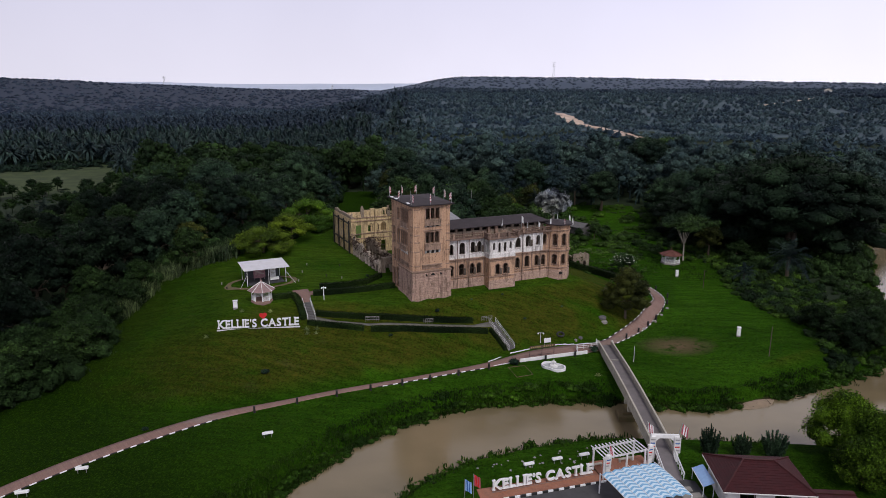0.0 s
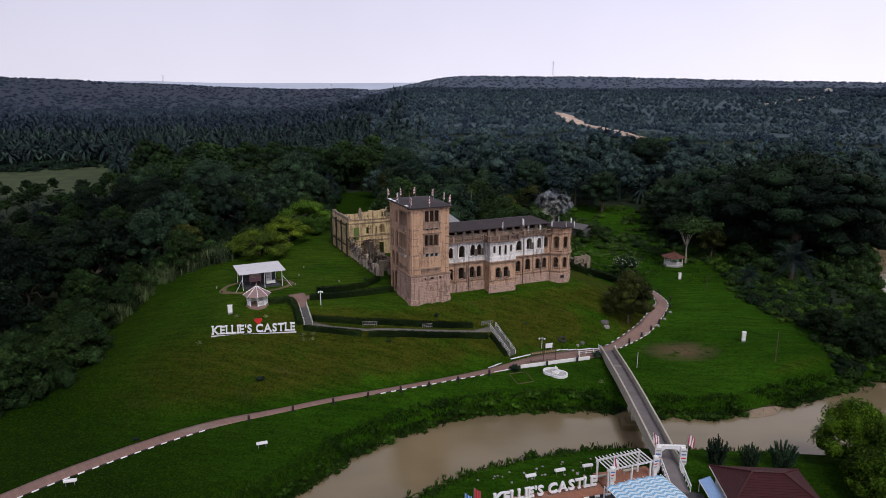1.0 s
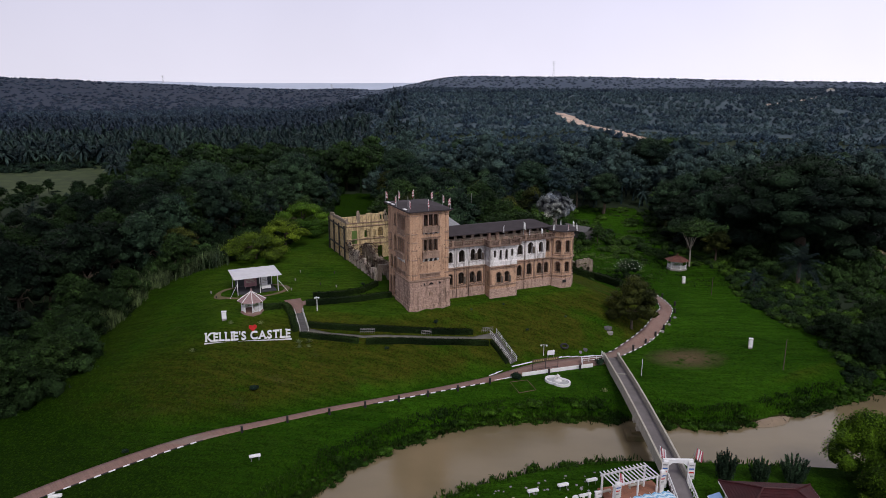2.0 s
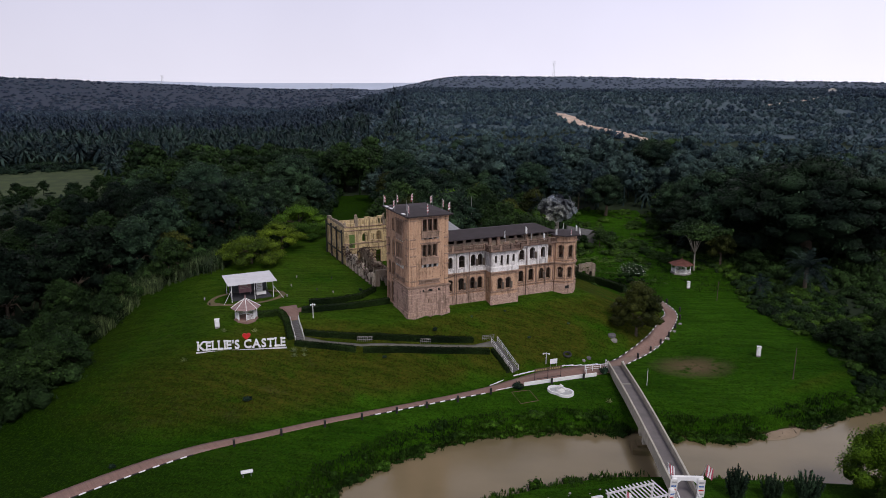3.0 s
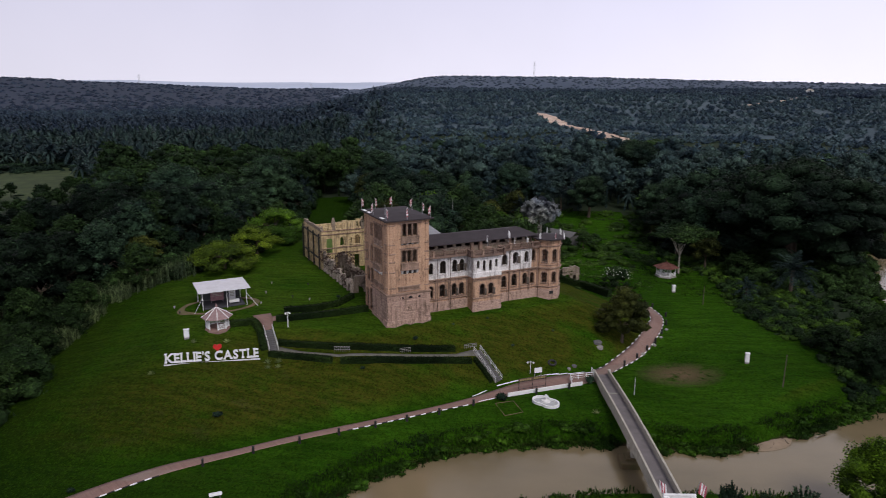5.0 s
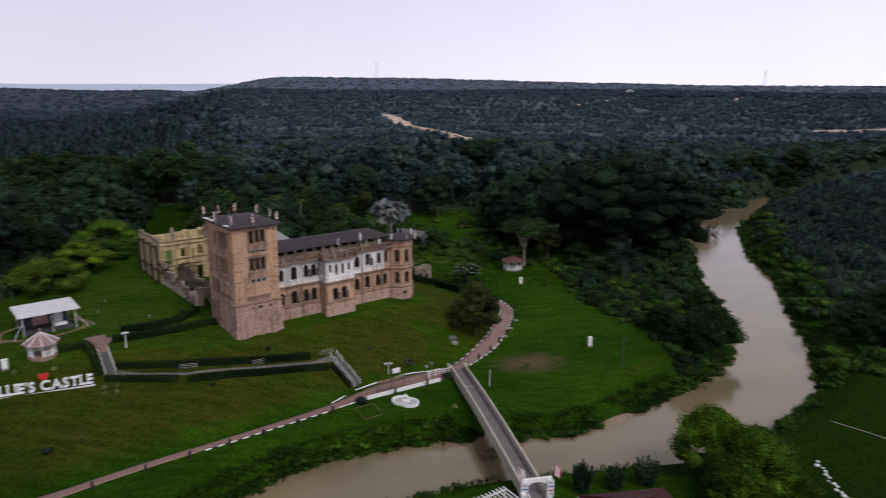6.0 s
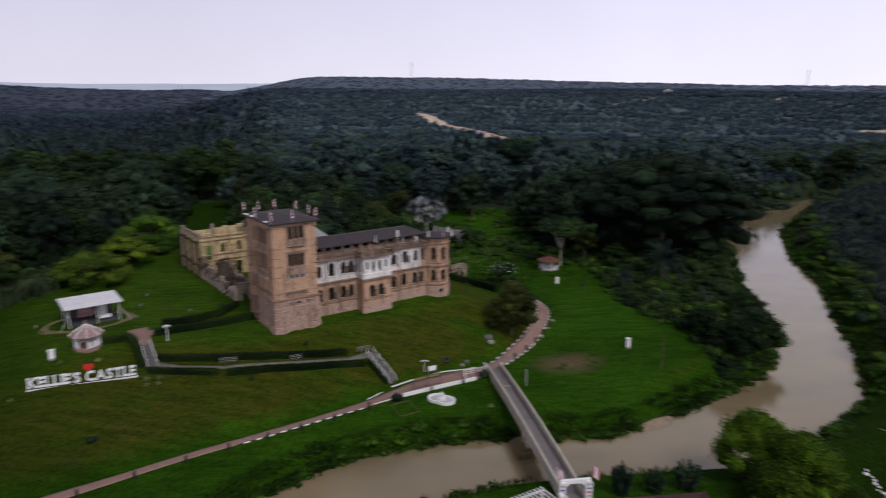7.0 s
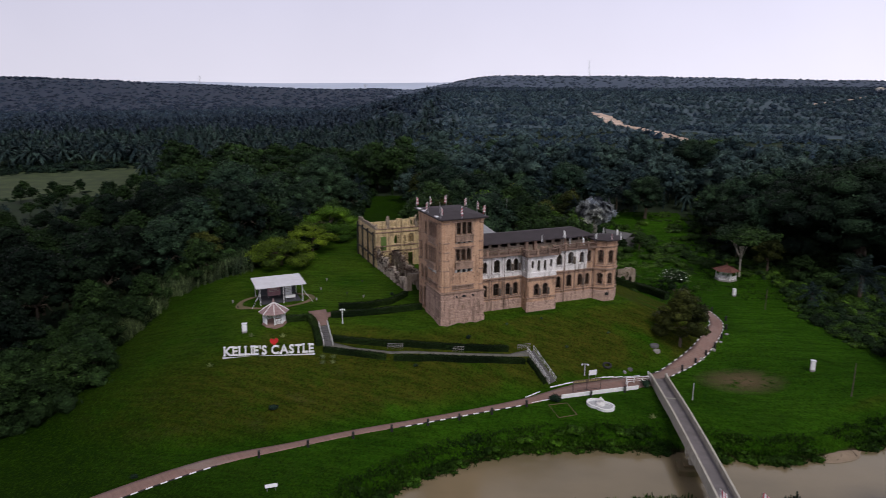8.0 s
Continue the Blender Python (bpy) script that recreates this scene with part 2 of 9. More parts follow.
CREAM = m_plain("cream_concrete_rail", (0.46, 0.43, 0.37), (0.32, 0.30, 0.26), 0.85, scale=0.9)
BLACK = m_plain("black_paint", (0.018, 0.018, 0.02), (0.03, 0.028, 0.026), 0.5)
WHITE = m_plain("white_paint", (0.80, 0.80, 0.82), (0.68, 0.68, 0.70), 0.5, scale=2)
STEEL = m_plain("galvanised_steel", (0.42, 0.42, 0.44), (0.30, 0.30, 0.31), 0.45, 0.7)
RED = m_plain("red_paint", (0.55, 0.03, 0.03), (0.40, 0.02, 0.02), 0.4)
BLUE = m_plain("blue_cloth", (0.05, 0.14, 0.42), rough=0.6)
PAVE = m_masonry("pinkish_brick_paving", (0.26, 0.155, 0.135), (0.20, 0.12, 0.105), (0.24, 0.18, 0.16), (0.14, 0.10, 0.085), 0.4, 0.2, 0.4, 0.02, 0.5)
BARK = m_plain("grey_brown_bark", (0.11, 0.085, 0.065), (0.06, 0.048, 0.038), 0.95, scale=2, bump=0.7)
PALE_BARK = m_plain("pale_bark", (0.34, 0.31, 0.27), (0.22, 0.20, 0.17), 0.95, scale=2, bump=0.5)
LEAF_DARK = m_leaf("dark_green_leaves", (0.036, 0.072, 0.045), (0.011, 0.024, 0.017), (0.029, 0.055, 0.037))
# Darkened copy of the leaf green: the dense wood's shade is in its colour.
LEAF_DEEP = m_leaf("shade_darkened_leaves", (0.013, 0.028, 0.017), (0.003, 0.008, 0.005), (0.010, 0.021, 0.013))
LEAF_MID = m_leaf("green_leaves", (0.040, 0.080, 0.026), (0.010, 0.024, 0.010), (0.032, 0.058, 0.021))
LEAF_BRIGHT = m_leaf("bright_green_leaves", (0.095, 0.190, 0.018), (0.024, 0.066, 0.010), (0.075, 0.14, 0.016))
LEAF_YELLOW = m_leaf("yellow_green_leaves", (0.185, 0.270, 0.024), (0.048, 0.086, 0.012), (0.13, 0.195, 0.018))
LEAF_BROWN = m_leaf("olive_brown_leaves", (0.085, 0.100, 0.026), (0.028, 0.040, 0.010), (0.065, 0.075, 0.02))
# Palm greens pushed to blue: part of the distance haze is in both.
LEAF_PALM = m_leaf("haze_blue_palm_fronds", (0.032, 0.055, 0.060), (0.010, 0.020, 0.024), (0.023, 0.041, 0.047))
LEAF_FAR = m_leaf("hazed_far_fronds", (0.040, 0.062, 0.099), (0.024, 0.040, 0.068), (0.035, 0.055, 0.088))
LEAF_SILVER = m_leaf("silver_blue_fan_leaves", (0.30, 0.325, 0.36), (0.14, 0.15, 0.175), (0.23, 0.25, 0.28), 0.5)
HEDGE_LEAF = m_leaf("clipped_hedge_leaves", (0.020, 0.040, 0.010), (0.006, 0.014, 0.004), (0.016, 0.032, 0.008))
REED = m_leaf("tall_grass_blades", (0.092, 0.130, 0.072), (0.032, 0.052, 0.026), (0.074, 0.106, 0.058))
BANK_LEAF = m_leaf("bank_scrub_leaves", (0.060, 0.125, 0.016), (0.018, 0.045, 0.009), (0.05, 0.095, 0.016))
EARTH = m_plain("bare_sandy_earth", (0.60, 0.46, 0.38), (0.36, 0.25, 0.19), 0.95, scale=0.12, bump=0.6)
SAND = m_plain("wet_river_sand", (0.28, 0.21, 0.15), (0.19, 0.145, 0.10), 0.8, scale=0.6, bump=0.5)
MUD = m_plain("dry_bare_soil", (0.16, 0.115, 0.065), (0.07, 0.075, 0.028), 0.95, scale=0.5, bump=0.6)
# Aerial haze painted into the hill fronds, paler and bluer than near palms.
LEAF_PALM2 = m_leaf("hazed_hill_fronds", (0.059, 0.095, 0.130), (0.033, 0.056, 0.083), (0.050, 0.082, 0.115))
# Ridge crowns tinted blue for the haze in front of them.
LEAF_HAZE = m_leaf("hazed_ridge_crowns", (0.080, 0.108, 0.166), (0.062, 0.086, 0.136), (0.072, 0.098, 0.152))
LEAF_RIDGE = m_leaf("hazed_dark_ridge_crowns", (0.028, 0.042, 0.076), (0.022, 0.034, 0.062), (0.026, 0.038, 0.070))
PETAL = m_plain("white_petals", (0.70, 0.72, 0.66), (0.55, 0.58, 0.5), 0.6)
LEAF_AGAVE = m_leaf("pale_agave_leaves", (0.30, 0.36, 0.16), (0.20, 0.26, 0.10), (0.3, 0.35, 0.16))
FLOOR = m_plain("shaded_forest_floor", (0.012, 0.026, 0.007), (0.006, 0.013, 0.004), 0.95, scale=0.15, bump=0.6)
FIELD = m_plain("rough_pasture", (0.046, 0.066, 0.022), (0.013, 0.023, 0.009), 0.95, scale=0.16, bump=0.6)
# Haze blue is mixed into this hill ground colour.
HILL = m_plain("hazed_hill_ground", (0.065, 0.096, 0.118), (0.042, 0.065, 0.084), 0.95, scale=0.05, bump=0.6)
# Far ground colours hold the distance haze; the last range is nearly sky-pale.
FAR_HILL = m_plain("hazed_far_ground", (0.019, 0.029, 0.054), (0.016, 0.024, 0.046), 0.95, scale=0.004, bump=0.2)
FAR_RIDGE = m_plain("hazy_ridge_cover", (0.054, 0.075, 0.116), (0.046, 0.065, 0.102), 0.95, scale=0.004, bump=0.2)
HAZE_HILL = m_plain("haze_paled_range", (0.48, 0.53, 0.66), (0.42, 0.47, 0.59), 0.95, scale=0.002, bump=0.0)
DRY_VINE = m_leaf("dry_purple_brown_vine", (0.13, 0.088, 0.082), (0.05, 0.035, 0.034), (0.10, 0.07, 0.065))
# Distant wood: haze put into the leaf colour, lighter and bluer.
LEAF_HAZY = m_leaf("hazed_wood_leaves", (0.073, 0.125, 0.133), (0.035, 0.064, 0.072), (0.061, 0.104, 0.113))
LEAF_EDGE = m_leaf("wood_edge_leaves", (0.025, 0.054, 0.019), (0.007, 0.017, 0.006), (0.020, 0.041, 0.015))
LEAF_THICK = m_leaf("thicket_leaves", (0.034, 0.067, 0.044), (0.011, 0.025, 0.017), (0.029, 0.053, 0.036))
LEAF_BRUSH = m_leaf("slope_scrub_leaves", (0.065, 0.126, 0.025), (0.019, 0.045, 0.011), (0.053, 0.097, 0.022))
BANK_DARK = m_leaf("rank_bank_grass", (0.036, 0.088, 0.008), (0.010, 0.030, 0.003), (0.026, 0.066, 0.007))
ASPHALT = m_plain("worn_purplish_deck", (0.185, 0.165, 0.175), (0.13, 0.118, 0.122), 0.9, scale=0.7, bump=0.4)
LEAF_BAMBOO = m_leaf("bamboo_leaves", (0.103, 0.196, 0.014), (0.014, 0.039, 0.003), (0.053, 0.103, 0.008))


# ---- building helpers ----
def thing(name, label, category, m=None, group="", kind=""):
    """An Empty that carries the parts of one thing."""
    ob = new(name)
    ob.empty_display_size = 0.3
    if m is not None:
        ob.matrix_world = m
    return tagged(ob, label, category, group, kind)


def part(name, bm, material, parent=None, label="", smooth=False):
    """Links a bmesh as one mesh object under a thing or a part."""
    me = bpy.data.meshes.new(name)
    bmesh.ops.recalc_face_normals(bm, faces=bm.faces)
    bm.to_mesh(me)
    bm.free()
    return mesh_part(name, me, material, parent, label, smooth)


def mesh_part(name, me, material, parent=None, label="", smooth=False):
    for mt in material if isinstance(material, (list, tuple)) else (material,):
        if mt.name not in me.materials:
            me.materials.append(mt)
    if smooth:
        me.shade_smooth()
    ob = new(name, me)
    if parent is not None:
        ob.parent = parent
    return tagged(ob, label)


def box(bm, x0, x1, y0, y1, z0, z1, m=None, bevel=0.0):
    """An upright box between the given limits."""
    v = [bm.verts.new((x, y, z)) for z in (z0, z1) for y in (y0, y1) for x in (x0, x1)]
    if m is not None:
        for q in v:
            q.co = m @ q.co
    f = [bm.faces.new([v[i] for i in q]) for q in ((0, 2, 3, 1), (4, 5, 7, 6), (0, 1, 5, 4), (2, 6, 7, 3), (0, 4, 6, 2), (1, 3, 7, 5))]
    if bevel:
        bmesh.ops.bevel(bm, geom=list({e for q in f for e in q.edges}), offset=bevel, segments=1, affect="EDGES")


def prism(bm, poly, z0, z1, m=None):
    """A polygon (x, y) drawn up from z0 to z1."""
    a = [bm.verts.new((x, y, z0)) for x, y in poly]
    b = [bm.verts.new((x, y, z1)) for x, y in poly]
    if m is not None:
        for q in a + b:
            q.co = m @ q.co
    n = len(poly)
    bm.faces.new(a[::-1])
    bm.faces.new(b)
    for i in range(n):
        bm.faces.new((a[i], a[(i + 1) % n], b[(i + 1) % n], b[i]))


def slab(bm, poly, y0, y1, m=None):
    """A polygon (x, z) in an upright plane, drawn back from y0 to y1."""
    t = Matrix(((1, 0, 0, 0), (0, 0, 1, 0), (0, 1, 0, 0), (0, 0, 0, 1)))
    prism(bm, poly, y0, y1, t if m is None else m @ t)


def rod(bm, p, q, r0, r1=None, n=6, caps=True):
    """A tapered round bar from p to q."""
    p, q = Vector(p), Vector(q)
    r1 = r0 if r1 is None else r1
    d = (q - p).normalized()
    s = d.orthogonal().normalized()
    t = d.cross(s)
    ring = [[bm.verts.new(c + (s * math.cos(2 * math.pi * i / n) + t * math.sin(2 * math.pi * i / n)) * r) for i in range(n)] for c, r in ((p, r0), (q, r1))]
    for i in range(n):
        bm.faces.new((ring[0][i], ring[0][(i + 1) % n], ring[1][(i + 1) % n], ring[1][i]))
    if caps:
        bm.faces.new(ring[0][::-1])
        bm.faces.new(ring[1])


def lathe(bm, profile, centre=(0, 0, 0), n=12, turn=0.0):
    """Rings (radius, z) joined into a turned body."""
    cx, cy, cz = centre
    rings = [[bm.verts.new((cx + r * math.cos(turn + 2 * math.pi * i / n), cy + r * math.sin(turn + 2 * math.pi * i / n), cz + z)) for i in range(n)] for r, z in profile]
    for a, b in zip(rings, rings[1:]):
        for i in range(n):
            bm.faces.new((a[i], a[(i + 1) % n], b[(i + 1) % n], b[i]))
    bm.faces.new(rings[0][::-1])
    bm.faces.new(rings[-1])


def arch_points(c, w, z0, z1, kind):
    """The outline of an opening from its left foot over the head to its right foot."""
    h = w / 2
    if kind == "flat":
        return [(c - h, z0), (c - h, z1), (c + h, z1), (c + h, z0)]
    n = 8
    if kind == "keyhole":
        r, zc = h * 1.14, z1 - h * 1.14
        pts = [(c - h, z0), (c - h, zc - h * 0.55)]
        pts += [(c - r * math.cos(a), zc + r * math.sin(a)) for a in [math.pi * (i / n) * 1.3 - math.pi * 0.15 for i in range(n + 1)]]
        return pts + [(c + h, zc - h * 0.55), (c + h, z0)]
    rise = h if kind == "round" else h * 1.35
    pts = [(c - h, z0)]
    for i in range(n + 1):
        a = math.pi * i / n
        x, z = -math.cos(a), math.sin(a)
        if kind == "point":
            z = z * (1 - 0.22 * (1 - abs(x)) ** 0.5) + 0.22 * (1 - abs(x))
        pts.append((c + h * x, z1 - rise + rise * z))
    return pts + [(c + h, z0)]


def wall_row(bm, x0, x1, z0, z1, y0, y1, openings, m=None):
    """A wall from x0 to x1 with openings (centre, width, sill, head, kind) that go through it."""
    at = x0
    for c, w, s, hd, kind in sorted(openings):
        pts = arch_points(c, w, s, hd, kind)
        lo, hi = min(p[0] for p in pts), max(p[0] for p in pts)
        if lo > at + 1e-4:
            slab(bm, [(at, z0), (lo, z0), (lo, z1), (at, z1)], y0, y1, m)
        if s > z0 + 1e-4:
            slab(bm, [(lo, z0), (hi, z0), (hi, s), (lo, s)], y0, y1, m)
        top = max(range(len(pts)), key=lambda i: (pts[i][1], -abs(pts[i][0] - c)))
        left = [p for p in pts[: top + 1]]
        right = [p for p in pts[top:]]
        tx = pts[top][0]
        for half, edge in ((left, lo), (right[::-1], hi)):
            side = [(edge, s)] + half if abs(half[0][0] - edge) > 1e-4 else half
            for a, b in zip(side, side[1:]):
                if abs(a[0] - b[0]) < 1e-5:
                    if abs(a[0] - edge) > 1e-4:
                        slab(bm, [(edge, a[1]), a, b, (edge, b[1])], y0, y1, m)
                    continue
                slab(bm, [(edge, a[1]), a, b, (edge, b[1])] if abs(a[1] - b[1]) > 1e-5 else [a, b, (b[0], b[1] + 1e-3), (a[0], a[1] + 1e-3)], y0, y1, m)
        if z1 > pts[top][1] + 1e-4:
            slab(bm, [(lo, pts[top][1]), (hi, pts[top][1]), (hi, z1), (lo, z1)], y0, y1, m)
        at = hi
    if x1 > at + 1e-4:
        slab(bm, [(at, z0), (x1, z0), (x1, z1), (at, z1)], y0, y1, m)


def surround(bm, c, w, z0, z1, kind, y0, y1, t=0.14, m=None):
    """A raised band round an opening."""
    inner = arch_points(c, w, z0, z1, kind)
    outer = arch_points(c, w + 2 * t, z0, z1 + t, kind)
    for a, b, p, q in zip(inner, inner[1:], outer, outer[1:]):
        if math.dist(a, b) > 1e-4:
            slab(bm, [p, q, b, a], y0, y1, m)


def np_mesh(name, verts, faces):
    """A mesh from arrays of corners and equal-sided faces."""
    me = bpy.data.meshes.new(name)
    verts, faces = np.asarray(verts, np.float32), np.asarray(faces, np.int32)
    k = faces.shape[1]
    me.vertices.add(len(verts))
    me.vertices.foreach_set("co", verts.ravel())
    me.loops.add(faces.size)
    me.loops.foreach_set("vertex_index", faces.ravel())
    me.polygons.add(len(faces))
    me.polygons.foreach_set("loop_start", np.arange(len(faces), dtype=np.int32) * k)
    me.update(calc_edges=True)
    me.validate()
    return me


def scatter_mesh(name, proto, spots):
    """Many copies of a (verts, faces) shape in one mesh; spots: x, y, z, scale, turn, height factor."""
    v, f = proto
    s = np.asarray(spots, float)
    ca, sa = np.cos(s[:, 4])[:, None], np.sin(s[:, 4])[:, None]
    x = (v[:, 0] * ca - v[:, 1] * sa) * s[:, 3:4] + s[:, 0:1]
    y = (v[:, 0] * sa + v[:, 1] * ca) * s[:, 3:4] + s[:, 1:2]
    z = v[:, 2] * s[:, 3:4] * s[:, 5:6] + s[:, 2:3]
    vv = np.stack([x, y, z], -1).reshape(-1, 3)
    ff = (f[None] + (np.arange(len(s)) * len(v))[:, None, None]).reshape(-1, f.shape[1])
    return np_mesh(name, vv, ff)


# ---- lie of the land ----
CO, SO = math.cos(radians(29)), math.sin(radians(29))
OX, OY = -14.0, 126.9
CASTLE = pose(OX, OY, 0, 0, 0, 29)

RIVER = [(-60, 18, 9), (-45, 38, 8), (-30, 58, 7.5), (-18.5, 77, 6.6), (-12.6, 87, 6.8), (-5, 94, 7.3), (4, 98.5, 7.4), (14, 101.3, 6.5), (25, 102, 6.1), (36, 101.5, 5.6), (47, 103, 7.2), (58, 107.5, 8.6), (68, 113, 8.8),
         (77, 119, 8.3), (85, 128.3, 7.5), (92, 141, 8.4), (99.6, 157, 8.2), (106.5, 171.5, 9.5), (113, 186, 10.4), (121, 205, 9), (130, 225, 10), (149, 254, 7.8), (178, 284, 9.5), (215, 305, 10), (300, 335, 10)]


def sstep(a, b, x):
    t = np.clip((x - a) / (b - a), 0, 1)
    return t * t * (3 - 2 * t)


def along(points, x, y):
    """Distance to a line of points, with the third value read off along it."""
    best, val = np.full(np.shape(x), 1e9), np.zeros(np.shape(x))
    for (ax, ay, aw), (bx, by, bw) in zip(points, points[1:]):
        dx, dy = bx - ax, by - ay
        t = np.clip(((x - ax) * dx + (y - ay) * dy) / (dx * dx + dy * dy), 0, 1)
        d = np.hypot(x - ax - t * dx, y - ay - t * dy)
        near = d < best
        best, val = np.where(near, d, best), np.where(near, aw + t * (bw - aw), val)
    return best, val


def wobble(x, y, s, k=0.0):
    return (np.sin(x / s + 1.3 + k) * np.cos(y / s * 1.17 + 0.4 + k) + 0.5 * np.sin(x / s * 2.3 + y / s * 1.9 + k)) / 1.5


def land(x, y):
    """Height of the ground."""
    x, y = np.asarray(x, float), np.asarray(y, float)
    u, v = (x - OX) * CO + (y - OY) * SO, -(x - OX) * SO + (y - OY) * CO
    # castle hill: a level top with slopes in front and to both sides
    crest = 9.0 * (1 - sstep(-22, -3, u))
    front = np.clip(crest - v, 0, None) / (crest + 14.4)
    right = np.clip(u - 37.5, 0, None) / 21.0
    left = np.clip(-30 - u, 0, None) / 34.0
    fall = np.clip(np.sqrt(front**2 + right**2 + left**2), 0, 1)
    low = 2.5 + 1.4 * sstep(40, 62, u)
    hill = low + (11.2 - low) * (1 - fall * (0.82 + 0.18 * fall) * 1.0)
    hill = hill - 0.5 * (1 - sstep(0, 4, v)) * (fall < 0.02) + 0.35 * wobble(x, y, 13) * fall * (1 - fall) * 2
    back = sstep(60, 130, v)
    hill = hill * (1 - back) + (6.5 + wobble(x, y, 45)) * back
    near_side = 1 - sstep(92, 100, y + 0.12 * np.abs(x))
    # plantation hills
    r, az = np.hypot(x, y), np.degrees(np.arctan2(x, np.maximum(y, 1)))
    m1 = sstep(-17, -5, az)
    far = 7 + 33 * sstep(270, 830, r) * m1 * (1 - 0.75 * sstep(950, 1300, r)) + 2.5 * wobble(x, y, 120) * sstep(300, 600, r)
    ridge = np.maximum(55 * (0.12 * sstep(-15, -9, az) + 0.88 * sstep(-11, -2.0, az)) * (1 - 0.32 * sstep(2, 30, az)), (50 - 31 * sstep(-38, -15, az)) * (1 - sstep(-14, -5, az)))
    far = far + ridge * sstep(1300, 2200, r) * (1 - sstep(2300, 3000, r)) * (1 + 0.06 * wobble(x, y, 300))
    far = far + 33 * sstep(3300, 4500, r) * (1 + 0.25 * wobble(x, y, 420))
    k = sstep(200, 300, r)
    h = hill * (1 - k) + far * k
    h = h * (1 - near_side) + 2.6 * near_side
    d, w = along(RIVER, x, y)
    e = d - w
    bank = np.where(e < 0, np.maximum(-1.6, 0.5 * e), 1.9 * sstep(0, 2.6, e))
    return np.where(e < 7, bank * (1 - sstep(2.2, 7, e)) + h * sstep(2.2, 7, e), h)


def hz(x, y):
    return float(land(x, y))


def loc(u, v):
    """From the castle's own axes to the world."""
    return OX + u * CO - v * SO, OY + u * SO + v * CO


def steps_of(*runs):
    out = []
    for a, b, n in runs:
        out += list(np.linspace(a, b, n, endpoint=False))
    return np.array(out + [runs[-1][1]])


gx = steps_of((-4600, -1200, 14), (-1200, -300, 30), (-300, -90, 42), (-90, -40, 50), (-40, 90, 140), (90, 140, 50), (140, 320, 45), (320, 1500, 40), (1500, 4600, 16))
gy = steps_of((-400, 40, 16), (40, 60, 10), (60, 145, 95), (145, 190, 45), (190, 330, 60), (330, 1000, 70), (1000, 4700, 50))
GX, GY = np.meshgrid(gx, gy)
GZ = land(GX, GY)
nx, ny = len(gx), len(gy)
idx = (np.arange(ny - 1)[:, None] * nx + np.arange(nx - 1)[None]).ravel()
ground = mesh_part("ground", np_mesh("ground", np.stack([GX, GY, GZ], -1).reshape(-1, 3), np.stack([idx, idx + 1, idx + nx + 1, idx + nx], -1)), GRASS, smooth=True)
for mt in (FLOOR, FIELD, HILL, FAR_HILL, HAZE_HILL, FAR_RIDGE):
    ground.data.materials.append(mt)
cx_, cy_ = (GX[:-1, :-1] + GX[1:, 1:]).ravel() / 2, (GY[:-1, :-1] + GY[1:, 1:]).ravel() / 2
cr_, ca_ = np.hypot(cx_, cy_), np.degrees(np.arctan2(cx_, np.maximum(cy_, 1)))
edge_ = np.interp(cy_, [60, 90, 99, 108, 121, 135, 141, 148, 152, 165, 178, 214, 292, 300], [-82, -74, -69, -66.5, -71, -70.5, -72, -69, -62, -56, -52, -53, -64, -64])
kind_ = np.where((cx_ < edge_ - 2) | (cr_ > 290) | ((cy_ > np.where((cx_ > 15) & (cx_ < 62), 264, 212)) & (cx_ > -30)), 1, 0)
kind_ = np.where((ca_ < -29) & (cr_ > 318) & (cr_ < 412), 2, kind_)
# past 500 m the ground takes the haze-tinted materials
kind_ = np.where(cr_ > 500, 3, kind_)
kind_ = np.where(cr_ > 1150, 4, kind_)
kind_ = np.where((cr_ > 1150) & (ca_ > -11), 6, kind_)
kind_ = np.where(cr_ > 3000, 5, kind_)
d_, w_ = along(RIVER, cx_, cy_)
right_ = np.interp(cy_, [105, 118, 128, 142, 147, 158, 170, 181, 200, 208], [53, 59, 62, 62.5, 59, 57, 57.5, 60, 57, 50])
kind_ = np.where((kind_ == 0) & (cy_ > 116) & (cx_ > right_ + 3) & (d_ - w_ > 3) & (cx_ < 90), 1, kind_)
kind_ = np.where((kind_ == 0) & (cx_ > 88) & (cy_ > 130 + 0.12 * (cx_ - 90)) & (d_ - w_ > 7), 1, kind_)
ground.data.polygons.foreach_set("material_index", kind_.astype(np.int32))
tagged(ground, "grassy hill and wooded country reaching the horizon", "ground", kind="structure")


